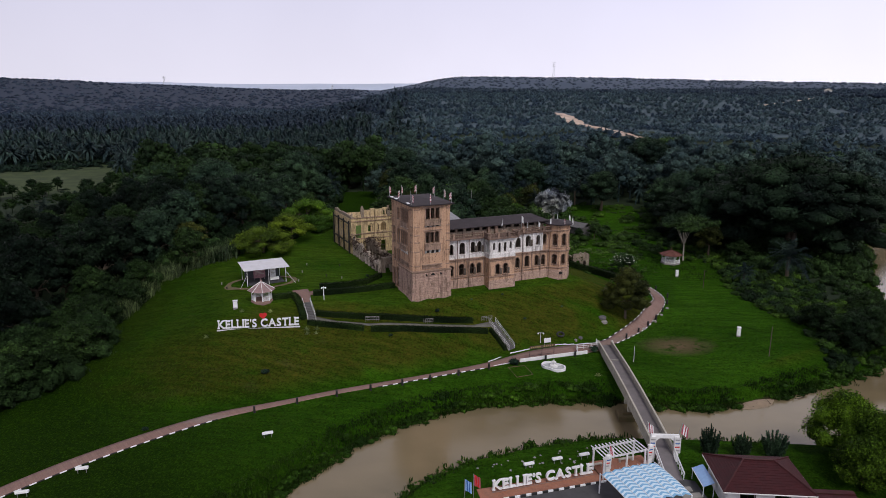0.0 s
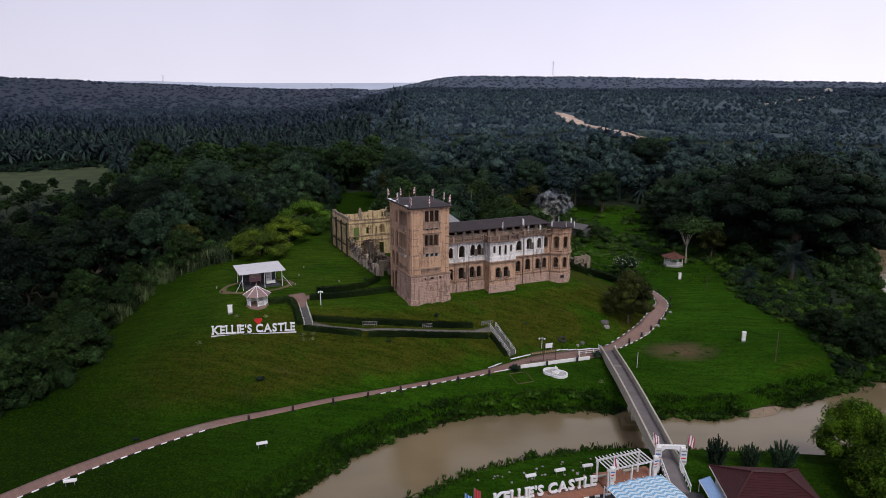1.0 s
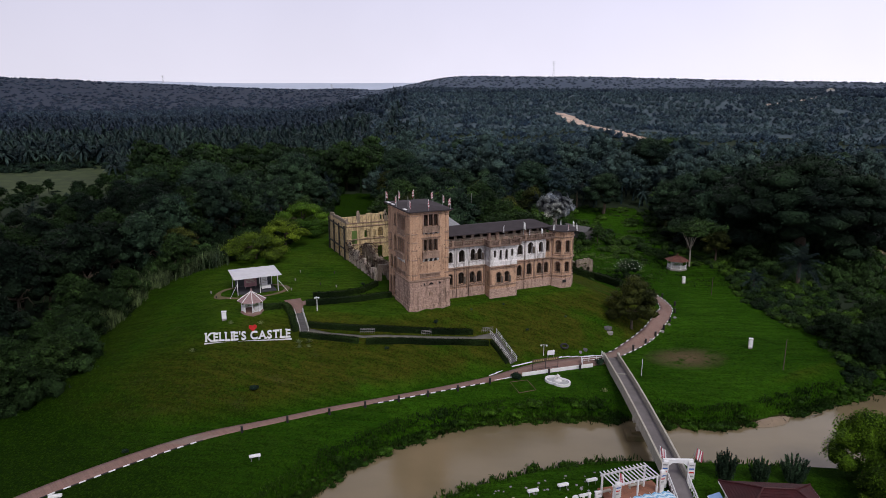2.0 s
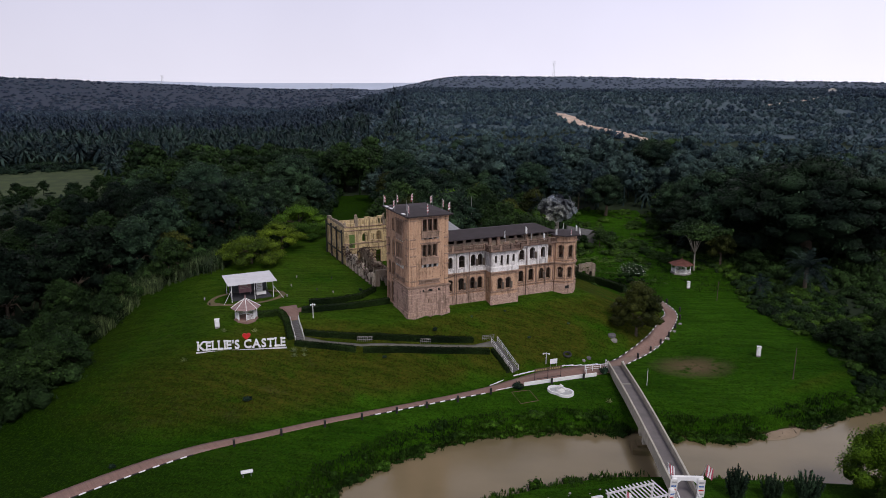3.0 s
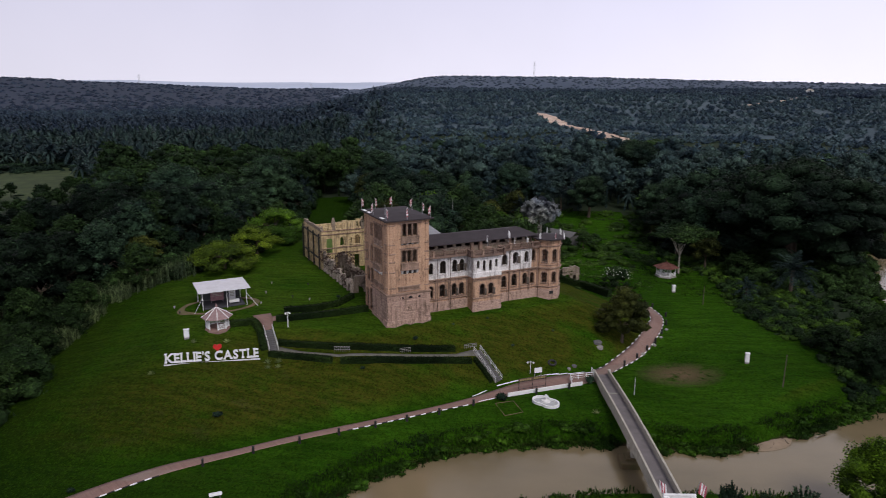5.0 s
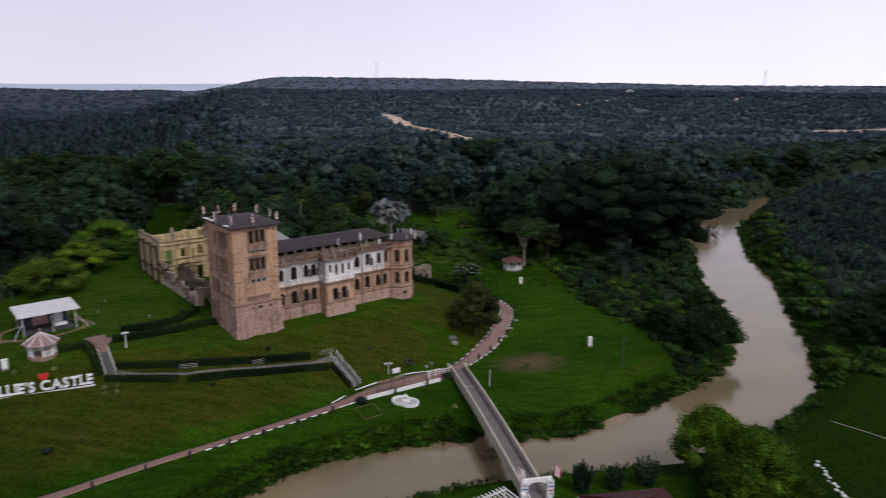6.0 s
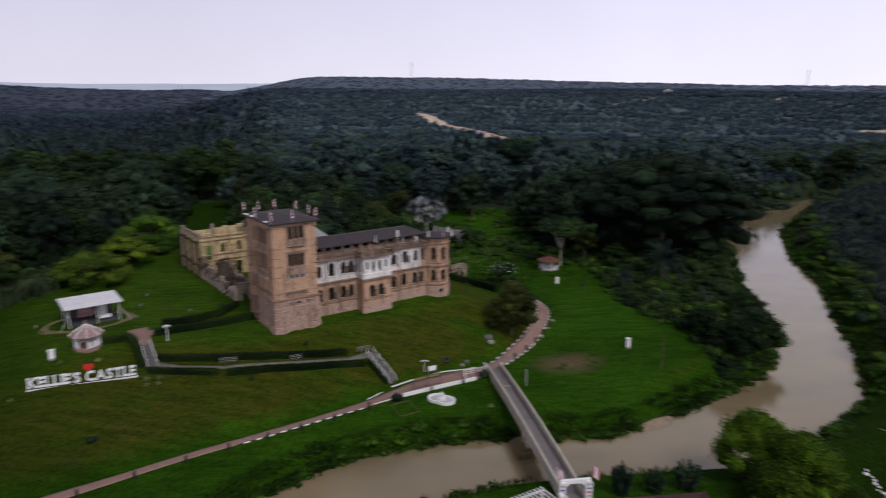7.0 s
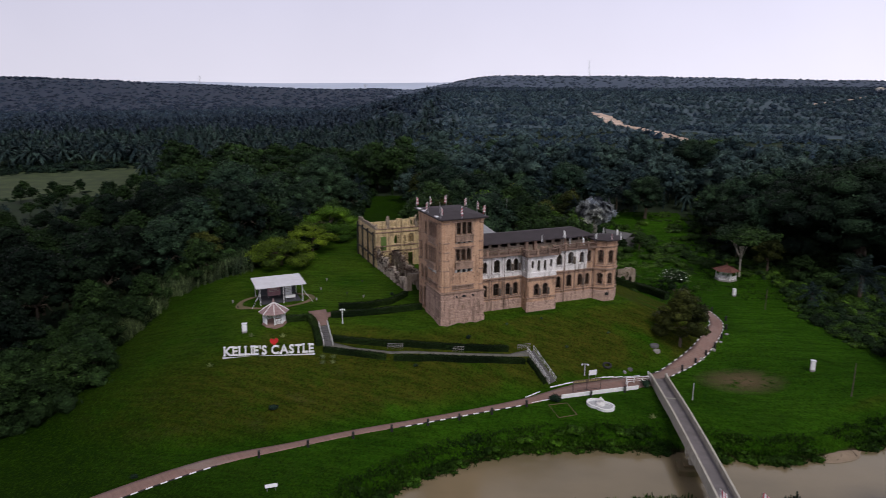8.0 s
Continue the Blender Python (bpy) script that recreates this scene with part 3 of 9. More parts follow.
def ribbon(name, pts, material, lift=0.06, across=3, step=1.0, depth=0.35):
    """A paved band that follows the ground; pts: x, y, half width."""
    p = []
    for (ax, ay, aw), (bx, by, bw) in zip(pts, pts[1:]):
        n = max(1, round(math.hypot(bx - ax, by - ay) / step))
        p += [(ax + (bx - ax) * i / n, ay + (by - ay) * i / n, aw + (bw - aw) * i / n) for i in range(n)]
    p = np.array(p + [pts[-1]])
    tan = np.gradient(p[:, :2], axis=0)
    tan /= np.linalg.norm(tan, axis=1)[:, None]
    nor = np.stack([-tan[:, 1], tan[:, 0]], -1)
    off = np.linspace(-1, 1, across)
    xy = p[:, None, :2] + nor[:, None] * (p[:, 2, None] * off[None])[..., None]
    z = land(xy[..., 0], xy[..., 1]) + lift
    top = np.concatenate([xy, z[..., None]], -1)
    low = top.copy()
    low[..., 2] -= depth
    full = np.concatenate([low[:, :1], top, low[:, -1:]], 1)
    r, c = full.shape[:2]
    i = (np.arange(r - 1)[:, None] * c + np.arange(c - 1)[None]).ravel()
    return mesh_part(name, np_mesh(name, full.reshape(-1, 3), np.stack([i, i + c, i + c + 1, i + 1], -1)), material), p, nor


def smooth_line(pts, n=6):
    """A rounder line through the points (Catmull-Rom)."""
    q = [pts[0], *pts, pts[-1]]
    out = []
    for a, b, c, d in zip(q, q[1:], q[2:], q[3:]):
        for i in range(n):
            t = i / n
            out.append(tuple(0.5 * (2 * b[k] + (c[k] - a[k]) * t + (2 * a[k] - 5 * b[k] + 4 * c[k] - d[k]) * t * t + (3 * b[k] - a[k] - 3 * c[k] + d[k]) * t**3) for k in range(len(b))))
    return out + [pts[-1]]


wr = smooth_line(RIVER, 3)
wv, wf = [], []
for i, (x, y, w) in enumerate(wr):
    a, b = np.array(wr[max(i - 1, 0)][:2]), np.array(wr[min(i + 1, len(wr) - 1)][:2])
    t = (b - a) / np.linalg.norm(b - a)
    wv += [(x - t[1] * -(w + 2.2), y + t[0] * -(w + 2.2), 0), (x, y, 0), (x - t[1] * (w + 2.2), y + t[0] * (w + 2.2), 0)]
    if i:
        k = 3 * i
        wf += [(k - 3, k - 2, k + 1, k), (k - 2, k - 1, k + 2, k + 1)]
tagged(mesh_part("water", np_mesh("river", wv, wf), WATER), "slow muddy brown river between overgrown banks", "river", kind="structure")


# ---- castle ----
castle = thing("castle", "unfinished brick mansion with square tower and white-plastered gallery", "castle", CASTLE)
FRONT = Matrix.Identity(4)
LEFT = pose(0, 0, 0, 0, 0, -90)
WINDOW_MESH = {}


def window(parent, m, c, w, s, hd, kind, trim=TRIM, shutter=0, sill=True, name="window"):
    """One window: surround, sill, timber frame with bars, and at times an open shutter."""
    h = hd - s
    key = (round(w, 2), round(h, 2), kind, trim.name, sill)
    if key not in WINDOW_MESH:
        a = bmesh.new()
        surround(a, 0, w, 0, h, kind, -0.07, 0.06, 0.13)
        if sill:
            box(a, -w / 2 - 0.2, w / 2 + 0.2, -0.16, 0.1, -0.14, 0)
        b = bmesh.new()
        surround(b, 0, w - 0.16, 0, h - 0.08, kind, 0.22, 0.29, 0.07)
        box(b, -0.03, 0.03, 0.22, 0.28, 0, h - 0.1)
        box(b, -w / 2 + 0.06, w / 2 - 0.06, 0.225, 0.275, h * 0.56, h * 0.56 + 0.07)
        WINDOW_MESH[key] = [None, None]
        for i, (bm, nm) in enumerate(((a, "surround"), (b, "frame"))):
            bmesh.ops.recalc_face_normals(bm, faces=bm.faces)
            me = bpy.data.meshes.new(nm)
            bm.to_mesh(me)
            bm.free()
            me.materials.append((trim, WOOD_DARK)[i])
            WINDOW_MESH[key][i] = me
    ob = new(name, WINDOW_MESH[key][0])
    ob.parent = parent
    ob.matrix_local = m @ pose(c, 0, s)
    fr = new("frame", WINDOW_MESH[key][1])
    fr.parent = ob
    if shutter:
        bm = bmesh.new()
        side = 1 if shutter > 0 else -1
        t = pose(side * w / 2, -0.02, 0, 0, 0, side * -62)
        x0, x1 = (0, w * 0.48) if side > 0 else (-w * 0.48, 0)
        box(bm, x0, x1, -0.03, 0.03, 0.1, h * 0.62, t)
        for i in range(5):
            z = 0.2 + i * (h * 0.62 - 0.3) / 5
            box(bm, x0 + 0.05, x1 - 0.05, -0.045, 0.045, z, z + 0.09, t)
        part("shutter", bm, OLD_TIMBER, ob, "weathered pale timber shutter standing open")
    return ob


def band(name, m, x0, x1, z0, z1, out, mat, parent, back=0.25, bevel=0.02):
    """A string course or cornice along a face."""
    bm = bmesh.new()
    box(bm, x0, x1, -out, back, z0, z1, m, bevel)
    return part(name, bm, mat, parent)


# tower: hollow shaft
TW, TD, T0, T1 = 7.6, 11.2, 9.0, 29.1
trio_top = [(3.05, 0.82, 26.45, 28.55, "flat"), (4.05, 0.82, 26.45, 28.55, "flat"), (5.05, 0.82, 26.45, 28.55, "flat")]
trio_mid = [(2.92, 0.78, 21.85, 24.05, "round"), (3.9, 0.78, 21.85, 24.05, "round"), (4.88, 0.78, 21.85, 24.05, "round")]
left_top = [(-3.0, 0.72, 25.4, 27.9, "flat"), (-4.1, 0.72, 25.4, 27.9, "flat"), (-5.2, 0.72, 25.4, 27.9, "flat"), (-7.5, 0.8, 25.6, 27.6, "flat")]
left_mid = [(-3.1, 0.72, 21.1, 23.7, "round"), (-4.2, 0.72, 21.1, 23.7, "round"), (-5.3, 0.72, 21.1, 23.7, "round"), (-7.5, 1.0, 20.6, 23.7, "round"), (-9.9, 1.0, 20.6, 23.7, "round")]
left_low = [(-7.6, 1.0, 16.9, 19.4, "round"), (-9.4, 1.0, 16.9, 19.4, "round")]
left_door = [(-8.0, 1.3, 11.6, 15.6, "round"), (-10.0, 1.1, 11.6, 15.2, "round")]
bm = bmesh.new()
wall_row(bm, 0, TW, T0, 20.2, 0, 0.6, [])
wall_row(bm, 0, TW, 20.2, 25.0, 0, 0.6, trio_mid)
wall_row(bm, 0, TW, 25.0, T1, 0, 0.6, trio_top)
part("tower_front_wall", bm, BRICK, castle)
bm = bmesh.new()
wall_row(bm, -TD, -0.6, T0, 16.4, 0, 0.6, left_door, LEFT)
wall_row(bm, -TD, -0.6, 16.4, 20.2, 0, 0.6, left_low, LEFT)
wall_row(bm, -TD, -0.6, 20.2, 25.0, 0, 0.6, left_mid, LEFT)
wall_row(bm, -TD, -0.6, 25.0, T1, 0, 0.6, left_top, LEFT)
part("tower_side_wall", bm, BRICK, castle)
bm = bmesh.new()
box(bm, TW - 0.6, TW, 0.6, TD - 0.6, T0, T1)
part("tower_side_wall", bm, BRICK, castle)
bm = bmesh.new()
wall_row(bm, 0.6, TW, T0, 20.2, TD - 0.6, TD, [])
wall_row(bm, 0.6, TW, 20.2, T1, TD - 0.6, TD, [(2.9, 0.8, 21.8, 24, "round"), (3.9, 0.8, 21.8, 24, "round"), (4.9, 0.8, 21.8, 24, "round")])
part("tower_back_wall", bm, BRICK, castle)
for z in (16.2, 20.3, 25.0):
    bm = bmesh.new()
    box(bm, 0.62, TW - 0.62, 0.62, TD - 0.62, z - 0.25, z)
    part("tower_floor", bm, CONCRETE, castle)
for ops, m in ((trio_top + trio_mid, FRONT), (left_top + left_mid + left_low, LEFT)):
    for o in ops:
        window(castle, m, *o)
for o in left_door:
    window(castle, LEFT, *o, sill=False, name="doorway")

# tower corners: faceted piers with ring bands
for cx, cy, r in ((0.82, 0.82, 1.02), (TW - 0.42, 0.40, 0.56), (0.40, TD - 0.42, 0.56), (TW - 0.4, TD - 0.4, 0.5)):
    bm = bmesh.new()
    lathe(bm, [(r, 16.3), (r, 28.7), (r + 0.1, 28.8), (r + 0.1, 29.05)], (cx, cy, 0), 8, math.pi / 8)
    pier = part("corner_pier", bm, BRICK, castle)
    for z in (17.4, 20.2, 22.0, 23.4, 25.0, 28.3):
        bm = bmesh.new()
        lathe(bm, [(r + 0.01, z), (r + 0.09, z + 0.05), (r + 0.09, z + 0.16), (r + 0.01, z + 0.22)], (cx, cy, 0), 8, math.pi / 8)
        part("ring_band", bm, TRIM, pier)

# tower base: proud stone courses with a batter
courses = 15
for i in range(courses):
    z0 = 9.0 + i * (16.25 - 9.0) / courses
    z1 = 9.0 + (i + 1) * (16.25 - 9.0) / courses - 0.045
    o = 0.42 if z0 < 11.9 else (0.30 if i % 4 else 0.36)
    bm = bmesh.new()
    box(bm, -o, TW + o * 0.6, -o, 7.0, z0, z1, bevel=0.035)
    part("stone_course", bm, BRICK_PINK, castle)
bm = bmesh.new()
box(bm, -0.22, TW + 0.12, -0.22, 6.9, 9.0, 16.2)
part("base_core", bm, RUBBLE, castle)
for i in range(9):
    bm = bmesh.new()
    x = 0.5 + i * 0.82
    box(bm, x, x + 0.16, -0.47, -0.3, 11.0, 11.75, bevel=0.02)
    part("base_slot", bm, TRIM, castle)
for x0, x1 in ((0.35, 0.75), (2.1, 2.4), (5.1, 5.4), (6.9, 7.3)):
    bm = bmesh.new()
    box(bm, x0, x1, -0.46, -0.3, 12.0, 16.2, bevel=0.03)
    part("base_pilaster", bm, BRICK_PINK, castle)
for x in (2.35, 3.9, 5.45):
    bm = bmesh.new()
    surround(bm, x, 0.9, 15.55, 16.0, "round", -0.5, -0.25, 0.12)
    part("lunette_surround", bm, BRICK_PINK, castle)
    # solid black panel: the dark inside the arch is its colour
    bm = bmesh.new()
    slab(bm, arch_points(x, 0.88, 15.56, 15.98, "round"), -0.385, -0.2)
    part("lunette", bm, BLACK, castle, "dark half-round vent")
bm = bmesh.new()
box(bm, 3.55, 4.25, -0.5, -0.3, 13.4, 14.1, bevel=0.03)
part("carved_block", bm, TRIM, castle)

# string courses, dentils and balconies
for o, z0, z1 in ((0.42, 16.25, 16.42), (0.52, 16.42, 16.6)):
    bm = bmesh.new()
    box(bm, -o, TW + o * 0.6, -o, 7.05, z0, z1)
    part("string_course", bm, TRIM, castle)
for m, x0, x1 in ((FRONT, 1.9, 5.9), (LEFT, -6.3, -2.0)):
    bm = bmesh.new()
    n = 22
    for i in range(n):
        x = x0 + (x1 - x0) * i / n
        box(bm, x, x + (x1 - x0) / n * 0.55, -0.16, 0.05, 17.05, 17.55, m)
    box(bm, x0 - 0.1, x1 + 0.1, -0.22, 0.05, 17.55, 17.72, m)
    box(bm, x0 - 0.1, x1 + 0.1, -0.18, 0.05, 16.88, 17.05, m)
    part("dentil_band", bm, TRIM, castle)


def balcony(m, x0, x1, z_floor, z_sill, corbel_drop, out=0.55):
    bm = bmesh.new()
    box(bm, x0 - 0.15, x1 + 0.15, -out, 0.0, z_floor, z_floor + 0.16, m, 0.03)
    box(bm, x0 - 0.05, x1 + 0.05, -out + 0.06, -out + 0.18, z_floor + 0.16, z_sill - 0.12, m)
    for x in (x0 - 0.05, x1 - 0.07):
        box(bm, x, x + 0.12, -out + 0.18, 0.0, z_floor + 0.16, z_sill - 0.12, m)
    ob = part("balcony", bm, TRIM, castle)
    bm = bmesh.new()
    box(bm, x0 - 0.12, x1 + 0.12, -out - 0.02, 0.0, z_sill - 0.12, z_sill, m, 0.03)
    part("coping", bm, TRIM, ob)
    n = 4
    for i in range(n):
        x = x0 + (x1 - x0 - 0.3) * i / (n - 1)
        bm = bmesh.new()
        slab(bm, [(-out + 0.1, z_floor), (0.05, z_floor), (0.05, z_floor - corbel_drop), (-0.12, z_floor - corbel_drop)], x, x + 0.3, m @ Matrix(((0, 1, 0, 0), (1, 0, 0, 0), (0, 0, 1, 0), (0, 0, 0, 1))))
        part("corbel", bm, PLASTER, ob)
    # black sheets on the wall paint the shade between the corbels
    for i in range(3):
        x = x0 + (x1 - x0) * (i + 0.5) / 3
        bm = bmesh.new()
        box(bm, x - 0.36, x + 0.36, -0.02, 0.02, z_floor - corbel_drop, z_floor - 0.05, m)
        part("corbel_gap", bm, BLACK, ob)


balcony(FRONT, 2.4, 5.5, 20.55, 21.8, 0.65)
balcony(FRONT, 2.45, 5.6, 25.25, 26.4, 0.25, 0.35)
balcony(LEFT, -5.8, -2.6, 20.0, 21.05, 0.65)
balcony(LEFT, -5.7, -2.5, 24.5, 25.35, 0.25, 0.35)
for m, xs in ((FRONT, (2.46, 3.41, 4.39, 5.38)), (LEFT, (-2.55, -3.65, -4.75, -5.8))):
    for x in xs:
        for z0, z1 in ((21.8, 24.0), (26.4, 28.5)) if m is FRONT else ((21.05, 23.6), (25.35, 27.85)):
            bm = bmesh.new()
            a, b = m @ Vector((x, -0.14, z0)), m @ Vector((x, -0.14, z1))
            rod(bm, a, b, 0.085, 0.075, 8)
            for q in (a, b):
                box(bm, q.x - 0.12, q.x + 0.12, q.y - 0.12, q.y + 0.12, q.z - 0.08, q.z + 0.08)
            part("window_column", bm, TRIM, castle)
for m, x0, x1 in ((FRONT, 1.9, 6.2), (LEFT, -6.2, -2.0)):
    band("lintel_band", m, x0, x1, 28.62 if m is FRONT else 28.0, 28.85 if m is FRONT else 28.2, 0.2, TRIM, castle)
    band("hood_band", m, x0 + 0.2, x1 - 0.2, 24.25, 24.42, 0.16, TRIM, castle)

# putlog holes in the brickwork: solid black boxes, inner shade as colour
rng = random.Random(5)
for m, xs, zs in ((FRONT, (1.95, 3.2, 4.6, 5.9, 6.6), (18.1, 18.9, 19.5, 22.6, 25.9)), (LEFT, (-2.0, -6.6, -8.6, -10.4), (18.2, 19.9, 24.6))):
    for x in xs:
        for z in zs:
            if m is FRONT and 2.3 < x < 5.7 and z > 19.6:
                continue
            bm = bmesh.new()
            x1, z1 = x + rng.uniform(-0.2, 0.2), z + rng.uniform(-0.1, 0.1)
            box(bm, x1, x1 + 0.13, -0.012, 0.05, z1, z1 + 0.12, m)
            part("putlog_hole", bm, BLACK, castle)

# tower roof
bm = bmesh.new()
box(bm, -0.35, TW + 0.35, -0.35, TD + 0.35, 29.0, 29.16, bevel=0.03)
part("eaves_cornice", bm, TRIM, castle)
bm = bmesh.new()
e = 0.68
box(bm, -e, TW + e, -e, TD + e, 29.16, 29.36, bevel=0.04)
roof_low = [bm.verts.new(p) for p in ((-e, -e, 29.364), (TW + e, -e, 29.364), (TW + e, TD + e, 29.364), (-e, TD + e, 29.364))]
roof_top = [bm.verts.new(p) for p in ((3.2, 4.2, 29.8), (4.4, 4.2, 29.8), (4.4, 7.0, 29.8), (3.2, 7.0, 29.8))]
for i in range(4):
    bm.faces.new((roof_low[i], roof_low[(i + 1) % 4], roof_top[(i + 1) % 4], roof_top[i]))
bm.faces.new(roof_top)
part("tower_roof", bm, ROOF_DARK, castle, "dark felt roof with a thin overhang")
for x, y, a, b in ((-0.5, 9.6, 0.5, 1.3), (-0.45, 7.4, 0.45, 1.2), (-0.4, 1.4, 0.5, 1.2)):
    bm = bmesh.new()
    box(bm, x, x + a, y, y + b, 29.372, 29.5, bevel=0.02)
    part("roof_patch", bm, WHITE, castle, "loose white sheet on the roof edge")

# wing: two storeys under a low hipped roof
W0, W1, WY = TW, 32.6, 3.2
low_l = [(9.5, 0.95, 13.7, 15.95, "keyhole"), (11.82, 1.1, 13.7, 16.1, "keyhole"), (14.2, 1.0, 13.7, 16.05, "point"), (15.75, 1.0, 13.7, 16.05, "point")]
low_r = [(24.8, 1.0, 13.85, 16.15, "point"), (27.1, 1.1, 13.9, 16.3, "round"), (29.5, 1.0, 13.9, 16.2, "point"), (31.1, 0.95, 13.9, 16.2, "point")]
up_l = [(9.5, 0.95, 18.1, 20.3, "point"), (11.9, 1.25, 18.05, 20.5, "round"), (14.3, 1.1, 18.15, 20.5, "point"), (15.75, 1.1, 18.15, 20.5, "point")]
up_r = [(24.9, 1.15, 18.25, 20.4, "point"), (27.12, 1.15, 18.3, 20.7, "keyhole"), (29.55, 1.0, 18.35, 20.6, "point")]
up_rb = [(31.3, 0.85, 18.4, 20.6, "round")]
bm = bmesh.new()
wall_row(bm, W0, 17.0, 9.5, 17.1, WY, WY + 0.5, low_l)
part("gallery_lower_wall", bm, BRICK, castle)
bm = bmesh.new()
wall_row(bm, 22.8, W1, 9.5, 17.1, WY, WY + 0.5, low_r)
wall_row(bm, 30.75, W1, 17.1, 21.1, WY, WY + 0.5, up_rb)
part("gallery_lower_wall", bm, BRICK, castle)
bm = bmesh.new()
wall_row(bm, W0, 17.0, 17.1, 21.1, WY, WY + 0.5, up_l)
part("gallery_upper_wall", bm, PLASTER, castle, "white plaster streaked with dark stains")
bm = bmesh.new()
wall_row(bm, 22.8, 26.15, 17.1, 21.1, WY, WY + 0.5, up_r[:1])
wall_row(bm, 26.15, 30.75, 17.1, 21.1, WY - 0.25, WY + 0.5, up_r[1:])
part("gallery_upper_wall", bm, PLASTER, castle, "white plaster streaked with dark stains")
at_y = lambda d: pose(0, d, 0)
for i, o in enumerate(low_l + low_r + up_rb):
    window(castle, at_y(WY), *o, shutter=(0, 1, 1, 0, 0, 0, 1, 0, 0)[i])
for i, o in enumerate(up_l + up_r):
    window(castle, at_y(WY - (0.25 if o[0] > 26.2 else 0)), *o, trim=PLASTER, shutter=(0, 0, 1, 1, -1, 1, 0)[i])
bm = bmesh.new()
box(bm, W0, W1, 11.0, 11.5, 9.5, 21.1)
box(bm, W1 - 0.5, W1, WY + 0.5, 11.0, 9.5, 21.1)
part("gallery_back_wall", bm, BRICK, castle)
for z in (12.4, 17.1):
    bm = bmesh.new()
    box(bm, W0, W1 - 0.5, WY + 0.52, 10.98, z - 0.3, z)
    part("gallery_floor", bm, CONCRETE, castle)
for x in (13.1, 17.2, 22.6, 26.0, 28.4):
    bm = bmesh.new()
    box(bm, x, x + 0.35, WY + 0.52, 10.98, 12.4, 21.0)
    part("cross_wall", bm, RUBBLE, castle)

# stone footing, bands and pilasters on the wing
for x0, x1, y in ((W0 + 0.1, 17.0, WY), (22.8, W1, WY), (16.85, 22.95, 1.0)):
    bm = bmesh.new()
    box(bm, x0, x1, y - 0.18, y + 0.1, 9.5, 12.9 if y > 2 else 12.6, bevel=0.05)
    part("stone_footing", bm, BRICK_PINK, castle)
    bm = bmesh.new()
    box(bm, x0, x1, y - 0.22, y + 0.1, 13.25, 13.42, bevel=0.03)
    part("string_course", bm, TRIM, castle)
    bm = bmesh.new()
    box(bm, x0, x1, y - 0.12, y + 0.1, 16.55, 16.7, bevel=0.02)
    part("string_course", bm, TRIM, castle)
    bm = bmesh.new()
    box(bm, x0, x1, y - 0.36, y + 0.1, 16.96, 17.2, bevel=0.05)
    part("floor_cornice", bm, TRIM, castle)
for x in (8.0, 10.45, 13.1, 16.8, 23.1, 26.0, 28.3, 30.4, 32.3):
    bm = bmesh.new()
    box(bm, x - 0.14, x + 0.14, WY - 0.16, WY + 0.05, 12.9, 17.0, bevel=0.02)
    part("pilaster", bm, TRIM, castle)
    bm = bmesh.new()
    box(bm, x - 0.12, x + 0.12, WY - (0.36 if 26.2 < x < 30.6 else 0.12), WY + 0.05, 17.2, 20.8, bevel=0.02)
    part("pilaster", bm, PLASTER if x < 30.6 else TRIM, castle)
for x in (10.75, 13.35, 25.85):
    bm = bmesh.new()
    rod(bm, (x, WY - 0.3, 11.2), (x, WY - 0.3, 21.0), 0.06)
    part("drainpipe", bm, DARK_TRIM, castle)

# bay
BX0, BX1, BY = 17.0, 22.8, 1.0
bay_low = [(18.9, 1.0, 13.7, 15.9, "keyhole"), (20.7, 1.0, 13.7, 15.9, "keyhole")]
bay_up = [(17.95, 0.55, 18.85, 20.35, "round"), (19.2, 0.6, 18.3, 20.35, "point"), (20.5, 0.6, 18.3, 20.35, "point"), (21.75, 0.55, 18.85, 20.35, "round")]
BAY_L, BAY_R = pose(BX0, 0, 0) @ LEFT, pose(BX1, 0, 0, 0, 0, 90)
bm = bmesh.new()
wall_row(bm, BX0, BX1, 9.5, 17.1, BY, BY + 0.45, bay_low)
wall_row(bm, -WY, -BY - 0.45, 9.5, 17.1, 0, 0.45, [(-2.2, 0.8, 13.0, 16.0, "round")], BAY_L)
wall_row(bm, BY + 0.45, WY, 9.5, 17.1, 0, 0.45, [], BAY_R)
part("bay_lower_wall", bm, BRICK, castle)
bm = bmesh.new()
wall_row(bm, BX0, BX1, 17.1, 21.1, BY, BY + 0.45, bay_up)
wall_row(bm, -WY, -BY - 0.45, 17.1, 21.1, 0, 0.45, [(-2.2, 0.7, 18.2, 20.4, "point")], BAY_L)
wall_row(bm, BY + 0.45, WY, 17.1, 21.1, 0, 0.45, [], BAY_R)
part("bay_upper_wall", bm, PLASTER, castle, "white plaster with grey weather streaks")
for i, o in enumerate(bay_low):
    window(castle, at_y(BY), *o, shutter=1)
for o in bay_up:
    window(castle, at_y(BY), *o, trim=PLASTER, sill=False)
bm = bmesh.new()
box(bm, BX0 - 0.1, BX1 + 0.1, BY - 0.12, WY, 17.2, 18.1, bevel=0.03)
part("apron", bm, PLASTER, castle)
bm = bmesh.new()
box(bm, BX0 + 0.45, BX1 - 0.45, BY + 0.45, WY + 0.5, 17.0, 17.2)
box(bm, BX0 + 0.45, BX1 - 0.45, BY + 0.45, WY + 0.5, 12.5, 12.7)
part("bay_floor", bm, CONCRETE, castle)

